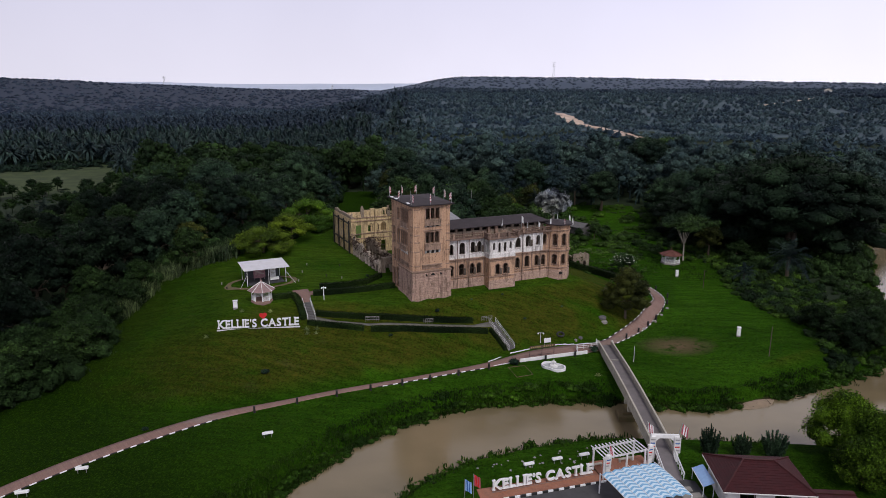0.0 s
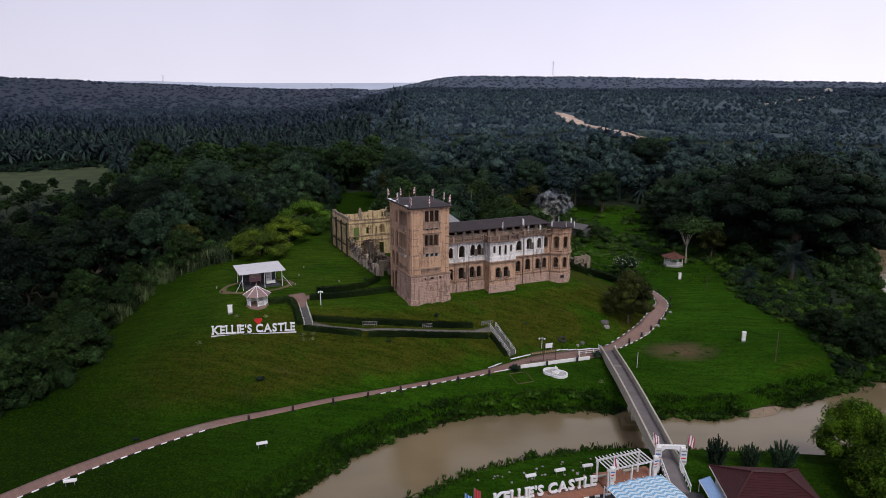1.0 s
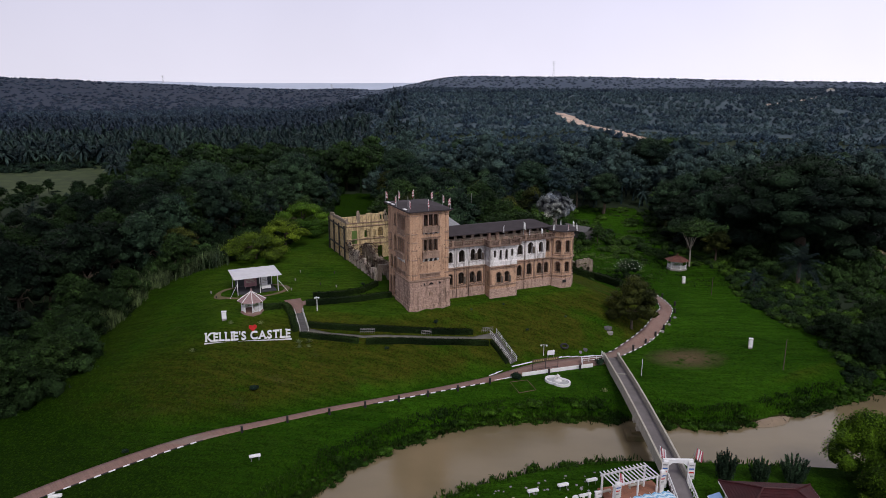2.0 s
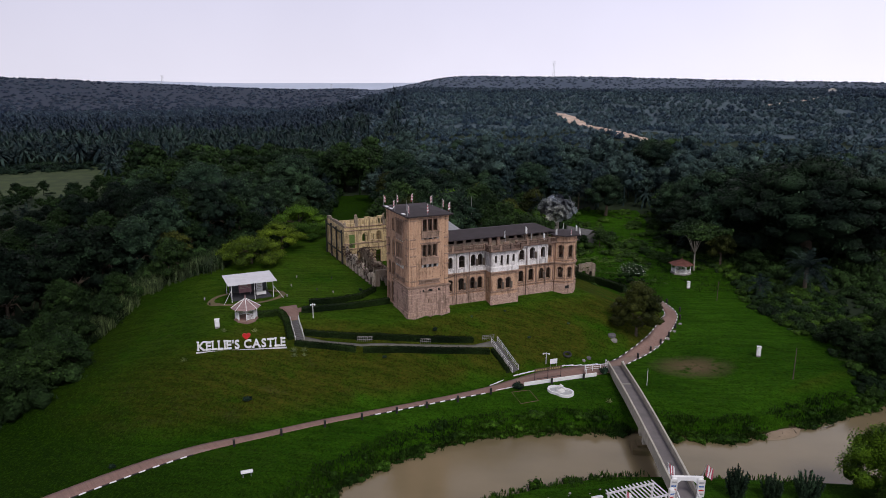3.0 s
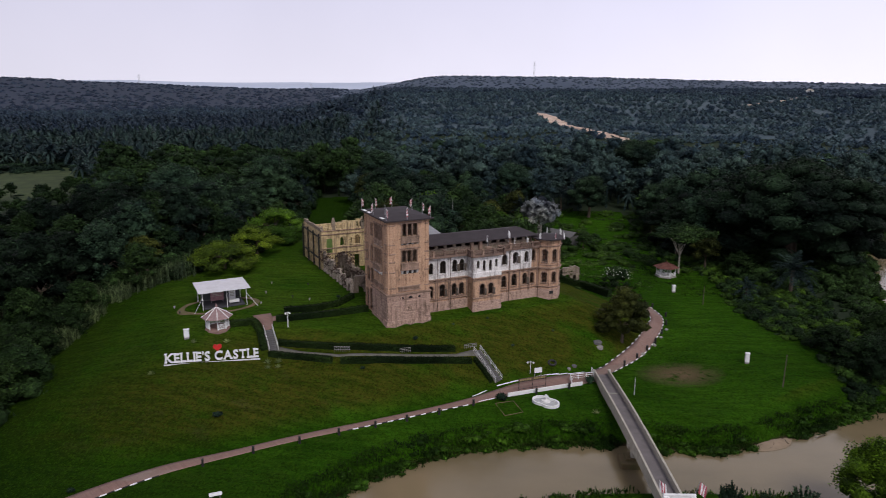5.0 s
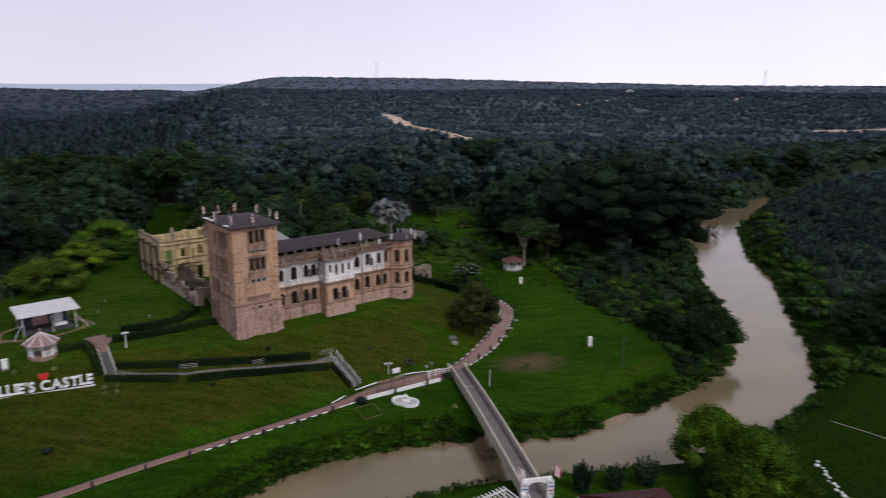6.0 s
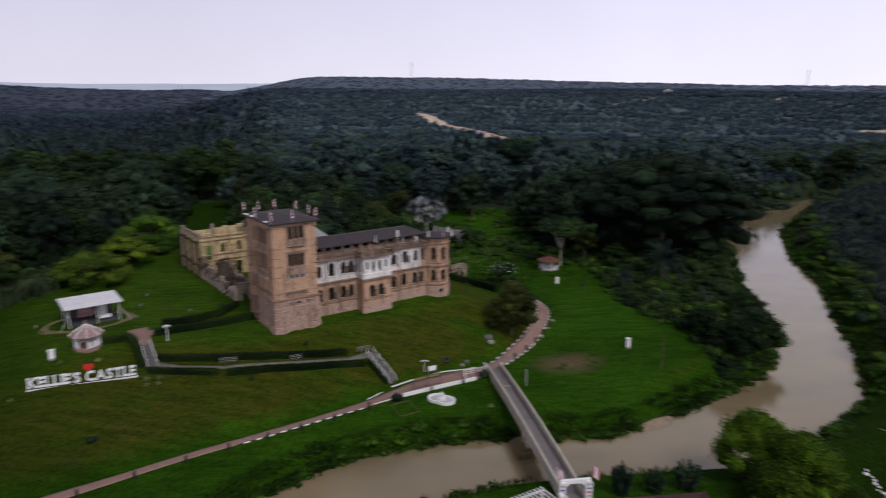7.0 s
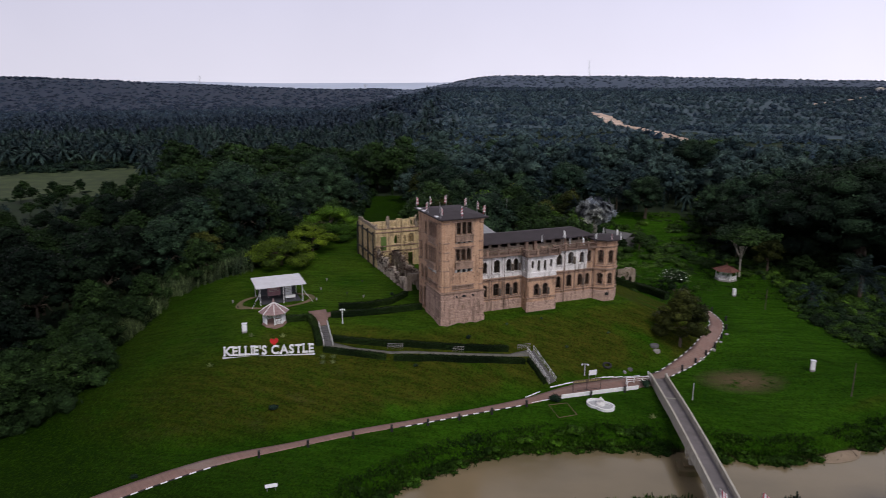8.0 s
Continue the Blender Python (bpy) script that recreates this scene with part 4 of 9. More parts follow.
# terrace, cornice and balustrade
outline = [(W0, 2.55), (16.4, 2.55), (16.4, 0.4), (23.3, 0.4), (23.3, 2.4), (33.0, 2.4)]
bm = bmesh.new()
box(bm, W0, 33.0, 2.55, 11.6, 21.1, 21.34, bevel=0.03)
box(bm, 16.4, 23.3, 0.4, 2.55, 21.1, 21.336, bevel=0.03)
part("terrace_slab", bm, DARK_TRIM, castle, "dark weather-stained cornice slab")
baluster = bmesh.new()
lathe(baluster, [(0.05, 0), (0.1, 0.06), (0.1, 0.22), (0.045, 0.45), (0.09, 0.62)], (0, 0, 0), 6)
baluster_mesh = bpy.data.meshes.new("baluster")
baluster.to_mesh(baluster_mesh)
baluster.free()
baluster_mesh.materials.append(DARK_TRIM)
for (ax, ay), (bx, by) in zip(outline, outline[1:]):
    length = math.hypot(bx - ax, by - ay)
    m = Matrix.Translation((ax, ay, 0)) @ Matrix.Rotation(math.atan2(by - ay, bx - ax), 4, "Z")
    bm = bmesh.new()
    box(bm, 0, length, 0.08, 0.38, 21.34, 21.52, m)
    box(bm, 0, length, 0.06, 0.40, 22.14, 22.32, m, 0.03)
    rail = part("balustrade", bm, DARK_TRIM, castle, "dark stained stone balustrade")
    n = max(1, round(length / 2.2))
    for i in range(n + 1):
        x = length * i / n
        bm = bmesh.new()
        box(bm, x - 0.2, x + 0.2, 0.03, 0.43, 21.34, 22.4, m, 0.02)
        box(bm, x - 0.25, x + 0.25, -0.02, 0.48, 22.4, 22.5, m, 0.02)
        part("pedestal", bm, TRIM if i % 3 == 1 else DARK_TRIM, rail)
    k = int(length / 0.36)
    for i in range(k):
        ob = new("baluster", baluster_mesh)
        ob.parent = rail
        ob.matrix_local = m @ pose((i + 0.5) * length / k, 0.23, 21.52)
bm = bmesh.new()
box(bm, 19.2, 20.4, 0.5, 0.8, 22.5, 22.95, bevel=0.05)
part("carved_crest", bm, TRIM, castle)

# attic storey and roof
bm = bmesh.new()
attic = [(8.6 + i * 1.86, 1.25, 22.35, 22.95, "flat") for i in range(13)]
wall_row(bm, W0, 32.0, 21.34, 23.3, 4.9, 5.25, attic)
box(bm, 31.65, 32.0, 5.25, 10.9, 21.34, 23.3)
box(bm, W0, 32.0, 10.9, 11.25, 21.34, 23.3)
part("attic_wall", bm, RUBBLE, castle, "grey rubble-plaster attic wall with a row of openings")
bm = bmesh.new()
rf = [bm.verts.new(p) for p in ((W0 + 0.02, 3.75, 23.35), (32.75, 3.75, 23.35), (32.75, 12.4, 23.35), (W0 + 0.02, 12.4, 23.35))]
rr = [bm.verts.new(p) for p in ((W0 + 0.02, 8.1, 24.2), (30.9, 8.1, 24.2))]
bm.faces.new((rf[0], rf[1], rr[1], rr[0]))
bm.faces.new((rf[1], rf[2], rr[1]))
bm.faces.new((rf[2], rf[3], rr[0], rr[1]))
box(bm, W0 + 0.02, 32.75, 3.75, 12.4, 23.18, 23.346)
part("gallery_roof", bm, ROOF_DARK, castle, "low dark felt roof")
for x0 in (18.3, 20.1, 26.4):
    bm = bmesh.new()
    box(bm, x0, x0 + 0.6, 4.4, 5.0, 21.34, 23.0, bevel=0.03)
    part("terrace_pier", bm, TRIM, castle)

# corner turret, eight sides
OCX, OCY, OR = 34.9, 3.75, 2.62
AP = OR * math.cos(math.pi / 8)
SIDE = 2 * OR * math.sin(math.pi / 8)
for k in range(8):
    ang = -90 + 45 * k
    m = pose(OCX + AP * math.cos(radians(ang)), OCY + AP * math.sin(radians(ang)), 0, 0, 0, ang + 90)
    lowo, upo = [(0, 0.95, 14.1, 16.3, "keyhole")], [(0, 0.95, 18.2, 20.75, "keyhole")]
    bm = bmesh.new()
    wall_row(bm, -SIDE / 2, SIDE / 2, 12.8, 17.2, 0, 0.35, lowo, m)
    wall_row(bm, -SIDE / 2, SIDE / 2, 17.2, 22.5, 0, 0.35, upo, m)
    part("turret_wall", bm, BRICK, castle)
    window(castle, m, *lowo[0])
    window(castle, m, *upo[0])
for r, z0, z1, mat, nm in ((OR + 0.18, 9.0, 12.9, BRICK_PINK, "turret_footing"), (OR + 0.22, 13.25, 13.45, TRIM, "ring_course"), (OR + 0.3, 16.9, 17.25, TRIM, "ring_course"), (OR + 0.14, 17.6, 17.75, TRIM, "ring_course"), (OR + 0.25, 21.3, 21.5, TRIM, "ring_course"), (OR + 0.5, 22.45, 22.62, TRIM, "ring_course")):
    bm = bmesh.new()
    lathe(bm, [(r - 0.05, z0), (r, z0 + 0.05), (r, z1 - 0.05), (r - 0.05, z1)], (OCX, OCY, 0), 8, math.pi / 8)
    part(nm, bm, mat, castle)
bm = bmesh.new()
lathe(bm, [(3.35, 22.62), (3.45, 22.68), (3.45, 22.82), (0.4, 23.25)], (OCX, OCY, 0), 8, math.pi / 8)
part("turret_roof", bm, ROOF_DARK, castle)
# flat black box paints the dark of the opening
bm = bmesh.new()
box(bm, 33.9, 34.7, 1.0, 1.12, 12.0, 12.55)
part("cellar_opening", bm, BLACK, castle)
bm = bmesh.new()
v = [bm.verts.new(p) for p in ((12.2, 13.0, 23.2), (16.4, 13.0, 23.2), (16.4, 17.0, 23.2), (12.2, 17.0, 23.2), (14.0, 15.0, 24.7), (14.6, 15.0, 24.7))]
for q in ((0, 1, 5, 4), (1, 2, 5), (2, 3, 4, 5), (3, 0, 4), (0, 3, 2, 1)):
    bm.faces.new([v[i] for i in q])
box(bm, 12.4, 16.2, 13.2, 16.8, 11.0, 23.2)
part("rear_lantern_roof", bm, STEEL, castle, "pale metal hipped roof over the rear stair")

# ---- roofless yellow wing ----
ruin = thing("ruined_wing", "roofless yellow-washed brick wing with a broken parapet and black steel props", "ruin", CASTLE)
R0, R1, RYF = 10.0, 20.0, 39.0
front_up = [(4.85, 1.3, 16.3, 18.5, "point"), (6.6, 0.7, 16.6, 18.2, "point"), (8.15, 1.4, 16.4, 18.6, "point")]
front_low = [(4.4, 1.8, 12.0, 14.2, "round"), (8.05, 1.2, 11.0, 14.1, "flat")]
bm = bmesh.new()
wall_row(bm, 0, 12.5, R0, 15.0, RYF, RYF + 0.6, front_low)
wall_row(bm, 0, 12.5, 15.0, 19.9, RYF, RYF + 0.6, front_up)
part("front_wall", bm, YELLOW, ruin)
for o in front_up:
    window(ruin, at_y(RYF), *o, trim=YELLOW)
for o in front_low:
    window(ruin, at_y(RYF), *o, trim=YELLOW, sill=False, name="doorway")
bm = bmesh.new()
side_o = [(-(41.4 + 2.9 * i), 1.2, z, z + 2.4, "flat") for i in range(4) for z in (12.0,)]
wall_row(bm, -53.4, -39.6, R0, 15.2, 0, 0.6, side_o, LEFT)
wall_row(bm, -53.4, -39.6, 15.2, 19.6, 0, 0.6, [(c, w, 16.0, 18.3, "flat") for c, w, *_ in side_o], LEFT)
part("side_wall", bm, YELLOW, ruin)
bm = bmesh.new()
wall_row(bm, 0.6, 13, R0, 18.6, 53.0, 53.5, [(3 + 3 * i, 1.3, 12, 15, "round") for i in range(3)])
box(bm, 12.5, 13.0, 39.0, 53.0, R0, 17.5)
part("back_wall", bm, YELLOW, ruin)
for x in (0.5, 3.3, 6.0, 9.3):
    bm = bmesh.new()
    box(bm, x - 0.16, x + 0.16, RYF - 0.14, RYF + 0.05, 10.5, 19.9, bevel=0.02)
    part("pilaster", bm, YELLOW, ruin)
for z in (14.7, 15.9, 19.0, 19.8):
    bm = bmesh.new()
    box(bm, -0.15, 12.5, RYF - 0.2, RYF + 0.06, z, z + 0.16, bevel=0.02)
    part("string_course", bm, TRIM, ruin)
bm = bmesh.new()
box(bm, 1.15, 2.4, RYF - 0.06, RYF + 0.02, 15.0, 18.1)
part("board", bm, m_plain("green_board", (0.10, 0.16, 0.04)), ruin, "green board over an opening")
rng = random.Random(3)
for i, (x0, x1, top) in enumerate(((0.0, 2.5, 20.5), (3.2, 4.9, 21.5), (4.9, 6.1, 21.8), (6.1, 8.0, 21.6), (8.0, 9.4, 21.9), (9.4, 12.4, 20.9))):
    bm = bmesh.new()
    ops = [(x0 + (x1 - x0) * (j + 0.5) / 2, (x1 - x0) * 0.28, 20.25, top - 0.35, "round") for j in range(2)]
    wall_row(bm, x0, x1, 19.95, top, RYF + 0.05, RYF + 0.45, ops)
    box(bm, x0 - 0.05, x1 + 0.05, RYF, RYF + 0.5, top, top + 0.14)
    part("parapet", bm, YELLOW, ruin)
for x, h in ((2.85, 22.6), (9.5, 22.4), (0.2, 20.9)):
    bm = bmesh.new()
    box(bm, x - 0.35, x + 0.35, RYF - 0.1, RYF + 0.6, 19.95, h - 0.6, bevel=0.03)
    lathe(bm, [(0.42, 0), (0.3, 0.15), (0.34, 0.4), (0.1, 0.75)], (x, RYF + 0.25, h - 0.6), 8)
    part("pinnacle", bm, RUBBLE, ruin)
for i in range(9):
    y0 = 39.6 + i * 1.53
    bm = bmesh.new()
    top = 20.4 + rng.uniform(-0.2, 0.15)
    box(bm, 0.05, 0.45, y0, y0 + 1.48, 19.6, top, bevel=0.03)
    part("parapet_block", bm, RUBBLE, ruin)
for i in range(4):
    y = 39.9 + i * 4.3
    bm = bmesh.new()
    box(bm, -0.5, -0.2, y, y + 0.28, R0, 19.2)
    part("steel_prop", bm, BLACK, ruin, "black steel prop against the wall")
for z in (13.6, 18.4):
    bm = bmesh.new()
    box(bm, -0.46, -0.22, 39.6, 53.4, z, z + 0.26)
    part("steel_beam", bm, BLACK, ruin)

# ---- broken arcade between tower and yellow wing ----
arcade = thing("ruined_arcade", "broken plastered arcade wall with jagged crumbling top", "ruin", CASTLE)
rng = random.Random(11)
vine_at = []
for line, (x, y0, y1) in enumerate(((0.15, 20.0, 38.6), (3.4, 17.5, 38.6))):
    y = y0
    while y < y1 - 0.2:
        w = min(rng.uniform(1.9, 2.7), y1 - y)
        tall = 13.2 + 0.07 * (y - 18) + rng.uniform(-0.7, 0.7) + line * 0.6
        bm = bmesh.new()
        wall_row(bm, -(y + w), -y, 10.2, tall, 0, 0.55, [(-(y + w / 2), w * 0.58, 10.4, min(tall - 0.35, 13.0), "round")], pose(x, 0, 0) @ LEFT)
        for j in range(4):
            c, d = y + w * (j / 4), w / 4 * rng.uniform(0.7, 1.0)
            box(bm, x + 0.03, x + 0.52, c, c + d, tall - 0.02, tall + rng.choice((0.06, 0.12, 0.25, 0.45)), bevel=0.05)
        part("arcade_bay", bm, OLD_PLASTER if line == 0 else RUBBLE, arcade)
        bm = bmesh.new()
        box(bm, x - 0.16, x + 0.02, y - 0.2, y + 0.2, 10.2, min(tall, 13.6) - rng.uniform(0, 1.2), bevel=0.03)
        part("pier_strip", bm, OLD_PLASTER, arcade)
        if y > 22 or line:
            vine_at += [(x + rng.uniform(-0.3, 0.9), y + rng.uniform(0, w), tall + rng.uniform(-0.9, 0.5), rng.uniform(0.5, 1.1)) for _ in range(5)]
        y += w
VINES_AT = vine_at
bm = bmesh.new()
wall_row(bm, 0.7, 4.0, 10.2, 14.6, 19.8, 20.3, [(2.2, 1.2, 10.4, 13.2, "round")])
part("end_wall", bm, RUBBLE, arcade)

# small ruin beyond the turret
sx, sy = 24.3, 180.6
small = thing("garden_ruin", "small crumbling brick arch half swallowed by plants", "ruin", pose(sx, sy, hz(sx, sy), 0, 0, 20))
bm = bmesh.new()
wall_row(bm, -2.3, 2.3, -0.6, 3.7, 0, 0.7, [(-0.9, 1.3, 0, 2.2, "round"), (1.0, 0.9, 0.4, 2.0, "round")])
for j in range(7):
    c = -2.1 + j * 0.6
    box(bm, c, c + 0.55, 0.05, 0.65, 3.7, 3.7 + rng.choice((0.1, 0.2, 0.5)), bevel=0.05)
part("wall", bm, RUBBLE, small)
bm = bmesh.new()
box(bm, -2.2, -1.6, 0.7, 3.4, -0.6, 3.0, bevel=0.05)
part("side_wall", bm, RUBBLE, small)
bm = bmesh.new()
box(bm, 1.6, 2.2, 0.7, 3.0, -0.6, 3.4, bevel=0.05)
part("side_wall", bm, RUBBLE, small)


# ---- paths and kerbs ----
PATH_L = smooth_line([(-74, 46, 1.1), (-66, 59, 1.1), (-58, 72, 1.15), (-52.8, 79.5, 1.25), (-45.3, 88.2, 1.25), (-39.2, 93.9, 1.1), (-31.8, 98.4, 0.8), (-23.9, 103.2, 0.75), (-15.3, 107.7, 0.75), (-6.1, 112.7, 0.75), (1.1, 116.8, 1.0), (4.5, 119.2, 1.25), (8.9, 121.5, 1.75), (14.2, 124.1, 2.0), (18.5, 126.0, 2.1), (23.4, 128.0, 1.7)], 4)
PATH_R = smooth_line([(21.2, 127.2, 1.4), (23.4, 129.3, 1.3), (25.5, 131.4, 1.15), (29.3, 135.5, 1.1), (33, 140.5, 1.15), (36.5, 147.6, 1.25), (38.9, 154.6, 1.15), (38.6, 160.7, 0.95), (37.6, 164.1, 0.8), (35.5, 168.5, 0.8)], 4)
walk_l, pl, nl = ribbon("path", PATH_L, PAVE, 0.07, 5)
tagged(walk_l, "narrow brick-paved footpath along the foot of the hill", "path", kind="structure")
walk_r, pr, nr = ribbon("path", PATH_R, PAVE, 0.085, 5)
tagged(walk_r, "brick-paved footpath curving round the hill", "path", kind="structure")


def kerb_run(p, nor, side, a, b, name, gap=False):
    """Alternating white and dark kerb stones along one edge of a path."""
    base = thing(name, "kerb of alternating white and black painted stones", "kerb", kind="structure")
    me = {}
    for key, mt in (("w", WHITE), ("b", BLACK)):
        bm = bmesh.new()
        box(bm, -0.42, 0.42, -0.075, 0.075, -0.25, 0.13, bevel=0.03)
        me[key] = bpy.data.meshes.new("kerb_stone")
        bm.to_mesh(me[key])
        bm.free()
        me[key].materials.append(mt)
    edge = p[:, :2] + nor * (side * (p[:, 2:3] + 0.1))
    d = np.concatenate([[0], np.cumsum(np.hypot(*np.diff(edge, axis=0).T))])
    k, s = 0, a
    while s < min(b, d[-1]):
        x, y = np.interp(s, d, edge[:, 0]), np.interp(s, d, edge[:, 1])
        x2, y2 = np.interp(s + 0.3, d, edge[:, 0]), np.interp(s + 0.3, d, edge[:, 1])
        ob = new("kerb_stone", me["w" if k % 2 else "b"])
        ob.parent = base
        ob.matrix_local = pose(x, y, hz(x, y), 0, 0, math.degrees(math.atan2(y2 - y, x2 - x)) + random.uniform(-1.5, 1.5))
        k, s = k + 1, s + 0.9


kerb_run(pl, nl, -1, 0, 58, "kerb")
kerb_run(pl, nl, -1, 84, 103, "kerb")
kerb_run(pr, nr, 1, 3.2, 44, "kerb")
kerb_run(pr, nr, -1, 2.4, 44, "kerb")


def wall_line(name, label, pts, w, h, mat, category="wall", lift=0.0):
    """A low wall of butted lengths that steps with the ground."""
    base = thing(name, label, category)
    for (ax, ay), (bx, by) in zip(pts, pts[1:]):
        n = max(1, round(math.hypot(bx - ax, by - ay) / 1.6))
        for i in range(n):
            x0, y0 = ax + (bx - ax) * i / n, ay + (by - ay) * i / n
            x1, y1 = ax + (bx - ax) * (i + 1) / n, ay + (by - ay) * (i + 1) / n
            L = math.hypot(x1 - x0, y1 - y0)
            bm = bmesh.new()
            box(bm, -L / 2 + 0.005, L / 2 - 0.005, -w / 2, w / 2, -0.4, h, bevel=0.025)
            ob = part("wall_length", bm, mat, base)
            ob.matrix_local = pose((x0 + x1) / 2, (y0 + y1) / 2, hz((x0 + x1) / 2, (y0 + y1) / 2) + lift, 0, 0, math.degrees(math.atan2(y1 - y0, x1 - x0)))
    return base


wall_line("low_wall", "low white-painted wall beside the brick path", [(6.3, 118.4), (9.9, 119.9), (14.4, 121.8), (19.0, 123.6)], 0.22, 0.62, WHITE)
wall_line("edging", "thin white edging on the uphill side of the path", [(4.6, 121.4), (8.1, 123.5), (13.9, 126.6), (20.0, 128.9)], 0.12, 0.13, WHITE, "edging")
wall_line("edging", "thin white edging on the uphill side of the path", [(0.6, 118.0), (3.0, 120.2)], 0.12, 0.13, WHITE, "edging")
wall_line("edging", "thin white edging on the river side of the path", [(1.6, 116.1), (4.8, 117.9)], 0.12, 0.14, WHITE, "edging")

# bollards
bm = bmesh.new()
box(bm, -0.15, 0.15, -0.15, 0.15, -0.3, 0.95, bevel=0.03)
box(bm, -0.17, 0.17, -0.17, 0.17, 0.95, 1.05, bevel=0.03)
first = part("bollard", bm, BLACK)
tagged(first, "square black wooden bollard beside the path", "bollard", "bollards along the path")
spots = [(-23.4, 101.6), (-18.4, 104.3), (-13.5, 106.8), (-9.1, 109.0), (-4.4, 111.5), (0.8, 114.8), (11.0, 119.6), (16.6, 122.0), (27.7, 132.2), (30.7, 135.6), (33.2, 138.7), (35.5, 141.9), (37.8, 146.3), (39.9, 151.2), (41.1, 156.1), (39.7, 161.9), (-29.0, 98.6), (-34.6, 95.0)]
for i, (x, y) in enumerate(spots):
    m = pose(x, y, hz(x, y), 0, 0, 28 + random.uniform(-4, 4))
    if i == 0:
        first.matrix_world = m
    else:
        copy_thing(first, m)

# ---- footbridge ----
bridge = thing("footbridge", "narrow concrete footbridge with solid cream parapets over the river", "bridge")
BR = [(22.75, 127.6, 2.75), (22.95, 121.0, 3.25), (23.25, 113.0, 3.7), (23.6, 104.0, 3.9), (23.95, 95.0, 3.9), (24.3, 86.0, 3.75), (24.5, 81.0, 2.9)]
for (ax, ay, az), (bx, by, bz) in zip(BR, BR[1:]):
    L = math.dist((ax, ay, az), (bx, by, bz))
    m = Matrix.Translation((ax, ay, az)) @ Matrix.Rotation(math.atan2(by - ay, bx - ax), 4, "Z") @ Matrix.Rotation(-math.atan2(bz - az, math.hypot(bx - ax, by - ay)), 4, "Y")
    bm = bmesh.new()
    box(bm, 0, L, -1.12, 1.12, -0.45, 0, m)
    part("deck", bm, ASPHALT, bridge, "worn grey concrete deck")
    if by > 85:
        for s in (-1, 1):
            bm = bmesh.new()
            box(bm, 0, L, s * 1.24 - 0.1, s * 1.24 + 0.1, -0.75, 0.85, m)
            wall = part("parapet", bm, CREAM, bridge)
            bm = bmesh.new()
            box(bm, 0, L, s * 1.24 - 0.14, s * 1.24 + 0.14, 0.85, 0.98, m, 0.02)
            part("coping", bm, CREAM, wall)
            bm = bmesh.new()
            box(bm, 0, L, s * 1.05 - 0.07, s * 1.05 + 0.07, 0.0, 0.12, m)
            part("kerb", bm, CONCRETE, wall)
    else:
        for s in (-1, 1):
            for z in (0.45, 0.85, 1.05):
                bm = bmesh.new()
                rod(bm, m @ Vector((0.3, s * 1.2, z)), m @ Vector((L, s * 1.2, z)), 0.07 if z > 1 else 0.045)
                part("handrail", bm, WHITE, bridge)
            for i in range(6):
                bm = bmesh.new()
                x = 0.3 + i * (L - 0.35) / 5
                rod(bm, m @ Vector((x, s * 1.2, 0)), m @ Vector((x, s * 1.2, 1.05)), 0.06)
                part("rail_post", bm, WHITE, bridge)
bm = bmesh.new()
box(bm, 21.3, 25.6, 101.8, 104.8, -2, 0.85, bevel=0.1)
box(bm, 22.0, 25.1, 102.5, 104.3, 0.85, 1.2, bevel=0.05)
part("pier_plinth", bm, MUD, bridge, "stained concrete plinth at the waterline")
bm = bmesh.new()
prism(bm, [(22.75, 102.75), (24.55, 102.75), (24.55, 103.45), (22.75, 103.45)], 0.4, 2.6)
v = [(22.2, 102.6), (25.1, 102.6), (25.1, 103.6), (22.2, 103.6)]
prism(bm, v, 2.6, 3.45)
part("pier", bm, CREAM, bridge)
for y in (99.4, 107.6, 118.6):
    bm = bmesh.new()
    x = np.interp(y, [86, 128], [24.3, 22.7])
    box(bm, x - 1.2, x + 1.2, y - 0.2, y + 0.2, 2.9, 3.5)
    part("cross_beam", bm, CONCRETE, bridge)
# white rails where the bridge meets the path
for x0, y0, x1, y1 in ((17.2, 125.3, 21.4, 126.6), (17.2, 123.5, 17.2, 125.3), (21.4, 126.6, 21.3, 128.6), (24.3, 128.0, 24.2, 126.2)):
    fence = thing("white_railing", "white-painted steel railing at the bridge head", "railing")
    z0, z1 = hz(x0, y0) + 0.05, hz(x1, y1) + 0.05
    for h in (0.35, 0.7, 1.05):
        bm = bmesh.new()
        rod(bm, (x0, y0, z0 + h), (x1, y1, z1 + h), 0.06 if h > 1 else 0.04)
        part("rail", bm, WHITE, fence)
    n = max(1, round(math.hypot(x1 - x0, y1 - y0) / 1.4))
    for i in range(n + 1):
        x, y, z = x0 + (x1 - x0) * i / n, y0 + (y1 - y0) * i / n, z0 + (z1 - z0) * i / n
        bm = bmesh.new()
        rod(bm, (x, y, z - 0.2), (x, y, z + 1.08), 0.06)
        part("post", bm, WHITE, fence)


# ---- hedges ----
WALK_GREY = m_plain("dirty_walk_concrete", (0.13, 0.125, 0.11), (0.075, 0.072, 0.062), 0.9, scale=0.9)
